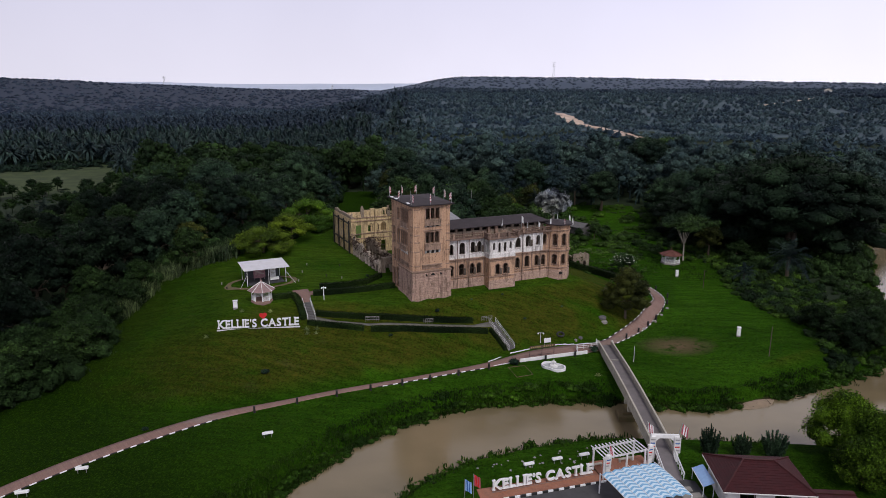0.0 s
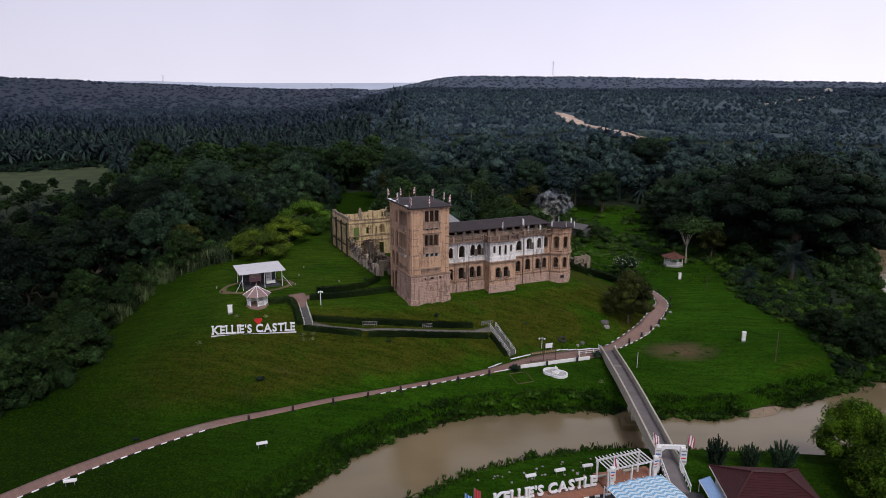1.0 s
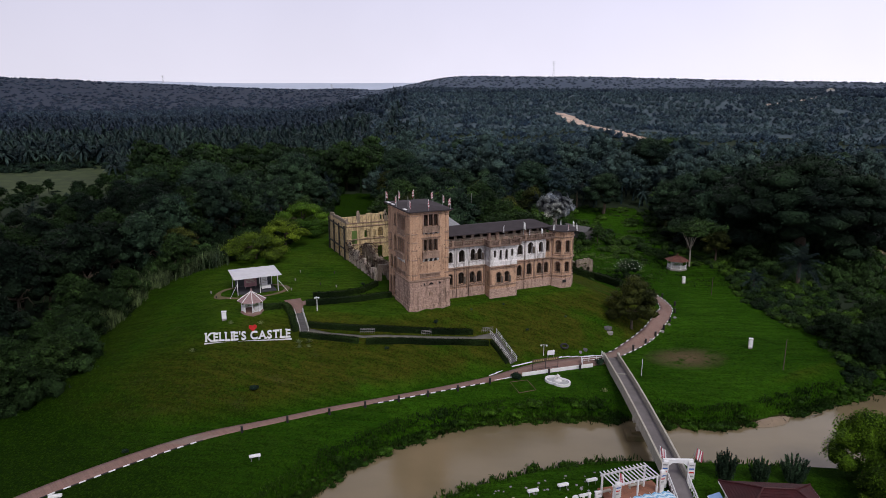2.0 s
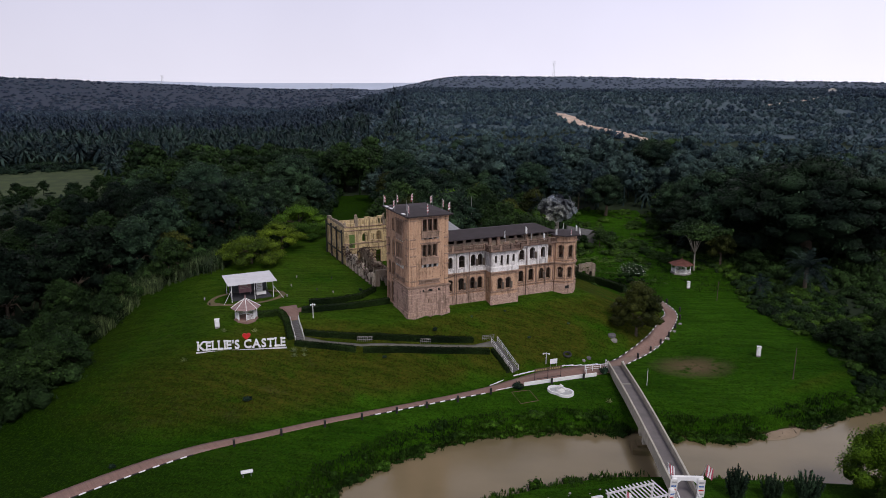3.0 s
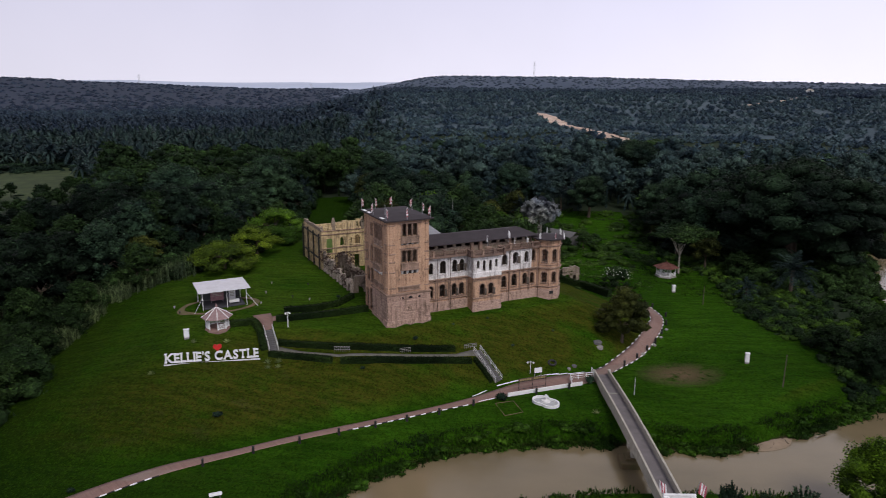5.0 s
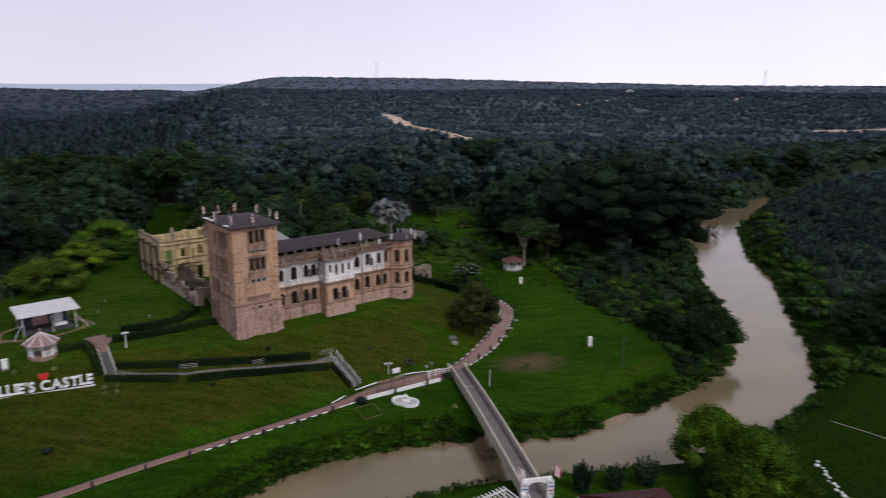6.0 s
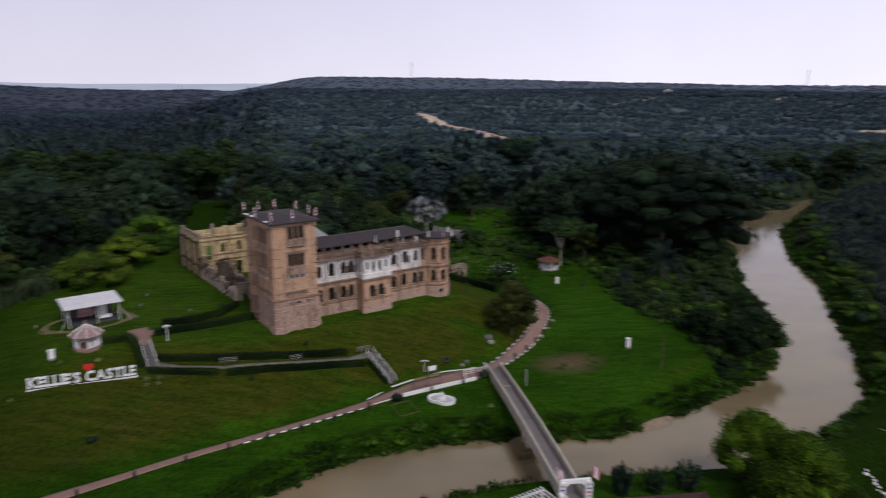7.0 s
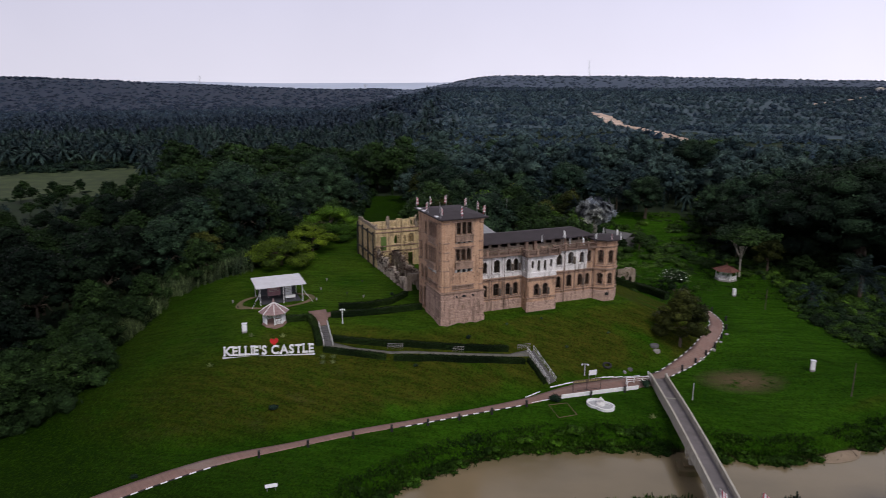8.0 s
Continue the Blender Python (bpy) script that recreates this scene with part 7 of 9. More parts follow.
def lawn_right(y):
    return np.interp(y, [105, 118, 128, 142, 147, 158, 170, 181, 200, 208], [53, 59, 62, 62.5, 59, 57, 57.5, 60, 57, 50])


def clearing(x, y):
    return ((x - 180) / 15) ** 2 + ((y - 342) / 13) ** 2 < 1


def wooded(x, y):
    """How a spot is grown: '' for open ground, else the kind of wood."""
    u, v = castle_uv(x, y)
    d, w = along(RIVER, x, y)
    e = float(d - w)
    r, az = math.hypot(x, y), math.degrees(math.atan2(x, max(y, 1)))
    if e < 3.0 or y < 88:
        return ""
    rightbank = x > np.interp(y, [100, 128, 157, 205, 254, 305, 340], [60, 86, 100, 121, 149, 215, 320])
    if rightbank and y > 100:
        if y < 128 + 0.12 * (x - 90):
            return "bank" if e < 7 else ""
        return "palms" if e > 9 else "bank"
    if x < lawn_left(y) and y < 300:
        if az < -29.5 and 325 < r < 408:
            return ""
        return "wood"
    if y >= 300 or r > 300:
        if az < -29.5 and 325 < r < 408 or clearing(x, y):
            return ""
        return "wood" if r < 345 else "palms"
    if v < 60 and x < 20 and not (14 < u and v > 20):
        return ""
    if -16 < u < 14 and v < 74 or (14 <= u < 60 and v < 20):
        return ""
    strip_r = np.interp(y, [170, 200, 240, 280, 300], [-30, -27, -36, -50, -62])
    if x < strip_r:
        return ""
    if 18 < x < 56 and y < 262:
        return "scrub"
    if y < 209 and x > 20 and v < 62:
        if x > lawn_right(y):
            return "wood" if y > 188 else "scrub"
        return "scrub" if (y > 186 and x < 44) else ""
    if u > 60 and v < 34 or (x > 40 and y < 186):
        return ""
    return "wood"


rng = random.Random(21)
spots = []
gy_ = 90.0
while gy_ < 345:
    gx_ = -290.0
    while gx_ < 320:
        x, y = gx_ + rng.uniform(-3.0, 3.0), gy_ + rng.uniform(-3.0, 3.0)
        az = math.degrees(math.atan2(x, y - 10))
        if -44 < az < 54 and math.hypot(x, y) < 350:
            kind = wooded(x, y)
            if kind in ("wood", "palms"):
                spots.append((math.hypot(x - 0, y - 10), x, y, kind))
        gx_ += 8.2
    gy_ += 8.2
spots.sort()
near_wood = [s for s in spots if s[3] == "wood"]
palm_spots = [s for s in spots if s[3] == "palms"]


def clear_of_giants(x, y):
    return all(math.hypot(x - a, y - b) > c for a, b, c in ((87.5, 205, 22), (66, 217, 9), (99, 228, 9), (16, 186, 6), (-56, 159, 11), (-53, 175, 9), (-54, 193, 10)))


def low_growth(x, y):
    """The wood is lower in front of the pasture."""
    az, r = math.degrees(math.atan2(x, y)), math.hypot(x, y)
    return 1.0 if az > -27 or r < 215 else 0.75 if r < 255 else 0.42 if az < -29 else 0.6


stuff_spots = {0: [], 1: [], 2: [], 3: []}
count = 0
for dist, x, y, kind in near_wood:
    if not clear_of_giants(x, y):
        continue
    u, v = castle_uv(x, y)
    edge = x > lawn_left(y) - 11 and x < -40 and y < 230
    behind = 22 < u < 72 and v < 78
    if count < 270:
        if edge:
            k, s = rng.choice((9, 3, 1, 9)), rng.uniform(0.55, 0.85)
        elif behind:
            k, s = rng.choice((4, 1, 3, 4, 1, 3)), rng.uniform(0.7, 1.05)
        elif x > 40 and y < 190:
            k, s = rng.choice((3, 1, 6, 3)), rng.uniform(0.5, 0.75)
        else:
            k, s = rng.choice((0, 1, 2, 0, 3, 6, 7, 2, 5) if x > -80 else (8, 9, 8, 8, 9, 9, 6, 7)), rng.uniform(0.8, 1.25)
        s *= low_growth(x, y)
        put(PROTO[k], USED, x, y, s, rng.uniform(0, 360), -0.3, rng.uniform(0.85, 1.15))
        count += 1
    else:
        k = rng.choice((0, 0, 0, 3)) if x < -50 else rng.choice((1, 2, 1, 2, 3, 3))
        stuff_spots[k].append((x, y, hz(x, y) - 0.5, rng.uniform(0.85, 1.25) * low_growth(x, y), rng.uniform(0, 6.28), rng.uniform(0.85, 1.15)))
for k in range(3):
    rg = np.random.default_rng(90 + k)
    R, H = ((6.5, 15), (5.6, 12), (7.5, 17))[k]
    bl = broad_blobs(rg, R, H, 18)
    proto = merge([crown_shape(rg, bl, 620, 0.58, 0.78, 0.75, (6, 3)), tube((0, 0, -0.5), (0, 0, H * 0.6), 0.35, 0.2, 5)])
    if stuff_spots[k]:
        tagged(mesh_part("distant_wood", scatter_mesh("distant_wood", proto, stuff_spots[k]), (LEAF_EDGE, LEAF_HAZY, LEAF_HAZY)[k]), "crowded crowns of dark green woodland", "wood", kind="stuff")
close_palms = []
for i in range(1500):
    x, y = rng.uniform(100, 320), rng.uniform(128, 345)
    if math.degrees(math.atan2(x, y)) < 50 and wooded(x, y) == "palms" and not clearing(x, y):
        close_palms.append((x, y, hz(x, y) - 0.3, rng.uniform(0.5, 0.8), rng.uniform(0, 6.28), rng.uniform(0.8, 1.1)))
rg = np.random.default_rng(99)
t, l = palm_shape(rg, 4.2, 30, 4.6, 0, spread=(80, -25), droop=0.75, strips=True, slim=0.6)
mid_palm = merge([t, l, ball((0, 0, 3.4), (1.7, 1.7, 1.6), rg, 5, 3)])
tagged(mesh_part("palm_grove", scatter_mesh("palm_grove", mid_palm, stuff_spots[3] and [(a, b, c, s, t2, h) for a, b, c, s, t2, h in stuff_spots[3]] + [(x, y, hz(x, y) - 0.3, rng.uniform(0.6, 0.85), rng.uniform(0, 6.28), rng.uniform(0.8, 1.1)) for _, x, y, _ in palm_spots] + close_palms), LEAF_PALM), "oil palms standing close together", "palms", kind="stuff")

# thick growth between the palms beyond the river
rg = np.random.default_rng(97)
thick = crown_shape(rg, [(rg.uniform(-2, 2), rg.uniform(-2, 2), rg.uniform(0.8, 2.6), rg.uniform(1.2, 2.0)) for _ in range(5)], 62, 0.46, 0.86, 0.8, (5, 3))
thick_at = []
for i in range(1900):
    x, y = rng.uniform(84, 330), rng.uniform(126, 385)
    d, w = along(RIVER, x, y)
    e = float(d - w)
    if math.degrees(math.atan2(x, y)) < 52 and (wooded(x, y) in ("palms", "bank") or y > 292) and e > 1.0 and not clearing(x, y):
        if (y < 292 and x < np.interp(y, [100, 128, 157, 205, 254, 305, 340], [60, 86, 100, 121, 149, 215, 320])) or (y > 345 and (x < 150 or rng.random() < 0.6)) or (110 < x < 126 and y < 158 and e < 6):
            continue
        thick_at.append((x, y, hz(x, y) - 0.4, rng.uniform(0.5, 1.0) * (0.8 if e < 8 else 1.0), rng.uniform(0, 6.28), rng.uniform(0.8, 1.2)))
for i in range(340):
    a, r = radians(rng.uniform(-24, 32)), rng.uniform(325, 430)
    x, y = r * math.sin(a), r * math.cos(a)
    if not clearing(x, y):
        thick_at.append((x, y, hz(x, y) - 0.4, rng.uniform(0.8, 1.7), rng.uniform(0, 6.28), rng.uniform(0.7, 1.1)))
for i in range(800):
    x, y = rng.uniform(195, 345), rng.uniform(300, 385)
    d, w = along(RIVER, x, y)
    if d - w > 0.6 and not clearing(x, y):
        thick_at.append((x, y, hz(x, y) - 0.4, rng.uniform(0.7, 1.25), rng.uniform(0, 6.28), rng.uniform(0.8, 1.2)))
tagged(mesh_part("thicket", scatter_mesh("thicket", thick, thick_at), LEAF_THICK), "dark thicket between palms beyond the river", "shrubs", kind="stuff")

# oil palm plantation on the hills, in rows along the slope
far_a, far_b, far_c, hill_a, hill_b = [], [], [], [], []
TRACKS = [[(50, 585), (54.1, 566.1), (58.4, 538), (64.2, 515.9), (77.8, 498.7), (88.3, 470.2), (95.2, 445.9)], [(322.8, 432.7), (340, 421), (368.1, 417.4), (387.1, 425.8), (417.2, 450.6), (443.7, 480.6)], [(227.2, 626.9), (260, 657.8), (302.5, 712.9), (345, 775)], [(131.8, 426.9), (147.2, 424.4)], [(409.8, 667), (440, 700), (452, 690)]]
DIRT = [(a + (c - a) * k / 4, b + (d - b) * k / 4) for line in TRACKS for (a, b), (c, d) in zip(line, line[1:]) for k in range(5)]


def dirt_near(x, y):
    return min(math.hypot(x - a, y - b) for a, b in DIRT) < 5.5


row = 346.0
while row < 1020:
    az = -43.0 + rng.uniform(0, 2)
    phase = rng.uniform(0, 6.28)
    while az < 48:
        left = az < -13 + rng.gauss(0, 3.0)
        r = row + rng.uniform(-2.2, 2.2) * (2.0 if left else 0.35) + 7 * math.sin(radians(az * 7) + row / 160) + 4 * math.sin(radians(az * 19) + row / 90)
        a = radians(az + rng.uniform(-0.2, 0.2))
        x, y = r * math.sin(a), r * math.cos(a)
        keep = rng.random() < (0.74 if left else 0.95 - 0.2 * (math.sin(az * 0.9 + row / 37) > 0.8))
        if az < -29.5 and r < 418 or clearing(x, y):
            keep = False
        if not left:
            shelf = (r + 26 * math.sin(radians(az * 9) + r / 210) + 9 * math.sin(radians(az * 31))) / 43 % 1
            keep = keep and (shelf > 0.30 or rng.random() < 0.10)
        d, w = along(RIVER, x, y)
        if keep and d - w > 4 and not dirt_near(x, y):
            spot = (x, y, hz(x, y) - 0.3, rng.uniform(0.75, 1.2) * (1.12 if left else 0.84), rng.uniform(0, 6.28), rng.uniform(0.85, 1.15))
            ((far_a if left else hill_a) if r < 560 else (far_b if left else hill_b) if r < 800 else far_c).append(spot)
        az += math.degrees((8.2 if left else 3.9 if row < 600 else 4.6) / row)
    row += 5.8 if row < 600 else 7.0
rg = np.random.default_rng(101)
t, l = palm_shape(rg, 7.0, 20, 6.4, 0, spread=(80, -25), droop=0.6, strips=True, slim=0.75)
pa = merge([t, l])
pb = merge([palm_shape(rg, 6.5, 11, 6.4, 0, spread=(75, -15), strips=True)[1], ball((0, 0, 5.6), (2.6, 2.6, 2.0), rg, 5, 3)])
pc = merge([palm_shape(rg, 4.0, 8, 5.4, 0, wide=True)[1], ball((0, 0, 3.4), (3.4, 3.4, 2.4), rg, 5, 3)])
ha = merge([palm_shape(rg, 2.2, 9, 4.0, 0, spread=(66, 0), droop=0.42, wide=True)[1], ball((0, 0, 1.7), (2.4, 2.4, 1.9), rg, 5, 2, 0.2)])
hb = merge([palm_shape(rg, 2.2, 6, 4.2, 0, spread=(62, 0), droop=0.42, wide=True)[1], ball((0, 0, 1.7), (2.6, 2.6, 1.9), rg, 5, 2, 0.2)])
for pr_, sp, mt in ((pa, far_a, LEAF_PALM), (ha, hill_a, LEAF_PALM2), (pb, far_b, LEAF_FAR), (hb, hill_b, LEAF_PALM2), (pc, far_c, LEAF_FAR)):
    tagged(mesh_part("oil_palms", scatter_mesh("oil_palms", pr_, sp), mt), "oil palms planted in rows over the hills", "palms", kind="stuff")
far_d, far_e = [], []
for i in range(9000):
    r = 1000 * (2450 / 1000) ** rng.random()
    a = radians(rng.uniform(-43, 48))
    x, y = r * math.sin(a), r * math.cos(a)
    s = rng.uniform(0.7, 1.3)
    (far_e if a < radians(-9) else far_d).append((x, y, hz(x, y) - 1, s, rng.uniform(0, 6.28), 1.0))
rg = np.random.default_rng(103)
clump = ball((0, 0, 1.0), (5.2, 5.2, 2.6), rg, 5, 2, 0.28)
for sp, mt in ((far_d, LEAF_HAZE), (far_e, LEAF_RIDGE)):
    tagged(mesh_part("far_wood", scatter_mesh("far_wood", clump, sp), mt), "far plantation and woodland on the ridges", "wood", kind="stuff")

# ---- single trees ----
rg = np.random.default_rng(7)
bl = []
for i in range(96):
    a, q = i * 2.39996, math.sqrt((i + 0.5) / 96)
    bl.append((15 * q * math.cos(a), 15 * q * math.sin(a), 17 * (0.22 + 0.68 * math.sqrt(1 - 0.92 * q * q)) * rg.uniform(0.9, 1.07), rg.uniform(1.7, 3.3)))
bl += [(13.0 * math.cos(0.7 * i), 13.0 * math.sin(0.7 * i), rg.uniform(2.2, 4.5), rg.uniform(2.2, 3.2)) for i in range(9)] + [(10.5 * math.cos(0.63 * i + 0.3), 10.5 * math.sin(0.63 * i + 0.3), rg.uniform(3.4, 6.0), rg.uniform(2.6, 3.6)) for i in range(10)]
bl += [(0, 0, 9.5, 9.0), (5, 3, 8, 7.0), (-5, -3, 8, 7.0), (3, -6, 7, 6.0), (-3, 6, 7, 6.0)]
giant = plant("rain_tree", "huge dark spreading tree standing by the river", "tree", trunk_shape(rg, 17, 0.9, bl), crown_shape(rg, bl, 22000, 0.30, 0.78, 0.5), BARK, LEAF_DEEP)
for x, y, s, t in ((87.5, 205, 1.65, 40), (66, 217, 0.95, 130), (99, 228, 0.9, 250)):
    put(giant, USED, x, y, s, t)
rg = np.random.default_rng(8)
bl = broad_blobs(rg, 9, 18, 40, 0.34)
big = plant("tree", "very tall dark tree above the wood", "tree", trunk_shape(rg, 18, 0.6, bl), crown_shape(rg, bl, 8500, 0.32, 0.74, 0.7), BARK, LEAF_DARK, "tall trees above the wood")
bend = plant("tree", "low dark tree leaning over the river bend", "tree", trunk_shape(np.random.default_rng(9), 8, 0.35, broad_blobs(np.random.default_rng(9), 6.5, 8, 32, 0.1)), crown_shape(np.random.default_rng(9), broad_blobs(np.random.default_rng(9), 6.5, 8, 32, 0.1), 5000, 0.27, 0.74, 0.7), BARK, LEAF_EDGE, "trees by the river")
for x, y, s in ((-71.5, 104, 0.75), (-70, 112, 0.8), (-76, 97, 0.8), (-74.5, 121, 0.85), (-73, 130, 0.7), (-80, 108, 0.9), (-82, 118, 0.9), (74.2, 132.8, 0.95), (68.8, 129.5, 0.8), (80.0, 146.0, 0.75), (66.5, 138.0, 0.6), (101, 126, 0.9), (110, 128, 1.2), (107, 122, 0.8), (117, 124, 1.1), (124, 131, 1.2), (222, 322, 1.2), (210, 326, 1.0), (236, 330, 1.2), (196, 322, 0.9), (172, 296, 0.9), (158, 276, 0.7), (226, 298, 1.0)):
    put(bend, USED, x, y, s, x * 11)
for x, y, s in ((-88, 214, 1.15), (-72, 252, 1.1), (-37, 280, 1.05), (66, 305, 1.2), (14, 268, 0.9), (98, 262, 0.9), (-118, 238, 0.9), (40, 255, 0.8)):
    put(big, USED, x, y, s, x * 7)
for i, (x, y, R, H) in enumerate(((-54.6, 160.5, 8.4, 7.0), (-51.6, 174.0, 6.8, 8.6), (-51.4, 190.0, 9.0, 10.5))):
    rg = np.random.default_rng(300 + i)
    bl = []
    for _ in range(38):
        a, q = rg.uniform(0, 6.28), rg.uniform(0, 1) ** 0.5
        bl.append((R * 0.85 * q * math.cos(a), R * 0.85 * q * math.sin(a), H * (0.76 - 0.56 * q * q) + rg.uniform(-0.6, 0.4), R * rg.uniform(0.15, 0.27)))
    tr = plant("yellow_tree", "low spreading tree with green leaves at the lawn's edge" if i == 2 else "low spreading tree with yellow-green leaves at the lawn's edge", "tree", trunk_shape(rg, H, 0.28, bl), crown_shape(rg, bl, 8500, 0.22, 0.7, 0.6), BARK, LEAF_BRIGHT if i == 2 else LEAF_YELLOW)
    put(tr, USED, x, y)
rg = np.random.default_rng(21)
bl = broad_blobs(rg, 5.2, 10.4, 38, 0.2)
put(plant("garden_tree", "round olive-green tree beside the curving path", "tree", trunk_shape(rg, 9.2, 0.24, bl), crown_shape(rg, bl, 5600, 0.2, 0.8), BARK, LEAF_BROWN), USED, 28.4, 138.3)
rg = np.random.default_rng(22)
bl = broad_blobs(rg, 3.5, 5.4, 18, 0.2)
frangipani = plant("frangipani", "dark green frangipani bush dotted with white flowers beside the hedge", "bush", trunk_shape(rg, 4, 0.14, bl), crown_shape(rg, bl, 1700, 0.2, 0.76), BARK, LEAF_MID)
d = rg.normal(0, 1, (120, 3))
d[:, 2] = np.abs(d[:, 2])
d /= np.linalg.norm(d, axis=1)[:, None]
blossom = leaf_cards(d * (3.5, 3.5, 2.3) * rg.uniform(0.85, 1.08, (120, 1)) + (0, 0, 3.2), d, 0.16, rg, 0.3)
mesh_part("blossom", np_mesh("blossom", *blossom), PETAL, frangipani, "small white flowers")
put(frangipani, USED, 34.6, 176.2)
rg = np.random.default_rng(23)
bl = [(3.9 * math.cos(a) * q, 3.9 * math.sin(a) * q, 6.5 + rg.uniform(-0.5, 0.5), 1.25) for a, q in ((rg.uniform(0, 6.28), rg.uniform(0.2, 1)) for _ in range(15))]
put(plant("umbrella_tree", "flat-topped green tree with a pale trunk by the pavilion", "tree", trunk_shape(rg, 7.5, 0.13, bl, 0.7), crown_shape(rg, bl, 2600, 0.22, 0.75, 0.5), PALE_BARK, LEAF_MID), USED, 53.4, 191.0, 1.75, 30, 0, 0.95)

# single palms and a broad green crown above the wood
for x, y, s, k in ((74.5, 174, 1.5, 7), (-136, 250, 1.0, 6), (-136, 280, 1.0, 6), (74, 282, 1.1, 6), (118, 262, 1.0, 6), (-12, 262, 0.9, 6), (52, 318, 1.0, 6), (62, 168, 0.8, 7)):
    put(PROTO[k], USED, x, y, s, x * 13)
rg = np.random.default_rng(24)
bl = broad_blobs(rg, 13, 15, 34, 0.3)
dome = plant("tree", "broad green tree standing above the wood", "tree", trunk_shape(rg, 15, 0.6, bl), crown_shape(rg, bl, 8000, 0.4, 0.84, 0.6), BARK, LEAF_MID, "tall trees above the wood")
for x, y, s in ((82, 338, 1.15), (-62, 296, 0.8), (20, 300, 0.75)):
    put(dome, USED, x, y, s, x * 9)

# silver fan palm behind the turret
rg = np.random.default_rng(31)
leaf = []
for i in range(120):
    z = 1 - 1.7 * (i + 0.5) / 120
    phi, q = i * 2.39996, math.sqrt(max(0.0, 1 - z * z))
    d = np.array((q * math.cos(phi), q * math.sin(phi), z))
    base = np.array((0, 0, 9.2))
    c = base + d * (1.25, 1.25, 1.05) * rg.uniform(0.9, 2.1)
    nrm = d * 0.9 + rg.normal(0, 0.6, 3)
    nrm /= np.linalg.norm(nrm)
    fwd = np.cross(nrm, rg.normal(0, 1, 3))
    fwd /= np.linalg.norm(fwd)
    side = np.cross(nrm, fwd)
    leaf.append(tube(base, c, 0.04, 0.03, 3))
    for k in range(11):
        b = radians(-160 + 32 * k)
        dd = fwd * math.cos(b) + side * math.sin(b)
        w_ = np.cross(dd, nrm)
        bend_ = -0.18 * nrm
        leaf.append((np.array([c, c + dd * 0.5 + w_ * 0.15, c + dd * 0.74 + bend_, c + dd * 0.5 - w_ * 0.15]), np.array([[0, 1, 2, 3]])))
silver = plant("fan_palm", "silver-blue fan palm towering behind the castle", "palm", tube((0, 0, -0.5), (0, 0, 9.1), 0.34, 0.28, 8), merge(leaf), PALE_BARK, LEAF_SILVER)
put(silver, USED, 17.0, 189.0, 1.85, 0, 0, 0.92)
for x, y, s, k in ((13.6, 187.6, 0.55, 4), (18.6, 188.0, 0.5, 4), (16.2, 186.6, 0.45, 3), (9.5, 189, 0.7, 4), (4.5, 188, 0.7, 1), (23.0, 215.5, 0.42, 4), (27.5, 214.5, 0.36, 3), (32.5, 216.0, 0.45, 1), (21.0, 222.0, 0.55, 3)):
    put(PROTO[k], USED, x, y, s, x * 17)

# ---- undergrowth ----
rg = np.random.default_rng(51)
bush_shapes = []
for i in range(4):
    b = [(rg.uniform(-0.8, 0.8), rg.uniform(-0.8, 0.8), rg.uniform(0.3, 1.2), rg.uniform(0.6, 1.0)) for _ in range(5)]
    bush_shapes.append(crown_shape(rg, b, 96, 0.2, 0.76, 0.8, (5, 3)))
lush = [(rg.uniform(-1, 1), rg.uniform(-1, 1), rg.uniform(0.1, 0.8), rg.uniform(0.5, 0.9)) for _ in range(5)]
bush_shapes[2] = merge([crown_shape(rg, lush, 84, 0.17, 0.76, 0.75, (5, 3)), reed_shape(rg, 14, 1.3, 1.2)])
reeds = reed_shape(rg, 70, 3.0, 1.7)
tuft = reed_shape(rg, 14, 0.6, 0.9)
edge_bush, scrub_bush, bank_bush, reed_spots, tuft_spots, dark_bush, belt, slope_bush = [], [], [], [], [], [], [], []
for y in np.arange(88, 300, 1.5):
    for k in range(3):
        x = lawn_left(y) - rng.uniform(-0.8, 9 if y > 130 else 20) * (1 if k < 2 else 0.4)
        s = rng.uniform(1.0, 2.2)
        if 112 < y < 154:
            s, x = s * 0.8, min(x, lawn_left(y) - 0.8)
        if k == 2 and 113 < y < 175:
            for _ in range(5 if 118 < y < 154 else 1):
                x = lawn_left(y) - rng.uniform(-0.4, 11 if 118 < y < 154 else 3)
                reed_spots.append((x, y + rng.uniform(-1, 1), hz(x, y) - 0.2, rng.uniform(0.9, 1.55), rng.uniform(0, 6.28), 1))
        else:
            edge_bush.append((x, y + rng.uniform(-1, 1), hz(x, y) - 0.3, s, rng.uniform(0, 6.28), rng.uniform(0.8, 1.2)))
for y in np.arange(112, 209, 1.2):
    for k in range(3):
        x = lawn_right(y) + rng.uniform(0.8, 9)
        d, w = along(RIVER, x, y)
        if d - w > 0.5:
            (edge_bush if k else slope_bush).append((x, y, hz(x, y) - 0.3, rng.uniform(0.5, 1.2), rng.uniform(0, 6.28), rng.uniform(0.6, 0.9)))
for i in range(260):
    u, v = rng.uniform(36, 96), rng.uniform(15, 66)
    x, y = loc(u, v)
    d, w = along(RIVER, x, y)
    if d - w < 2 or x > lawn_right(y) + 6 or (x > 44 and y < 200) or (u < 58 and v < 22) or y < 168:
        continue
    scrub_bush.append((x, y, hz(x, y) - 0.3, rng.uniform(0.35, 1.15) * (1.5 if y > 200 else 0.8), rng.uniform(0, 6.28), rng.uniform(0.6, 1.0)))
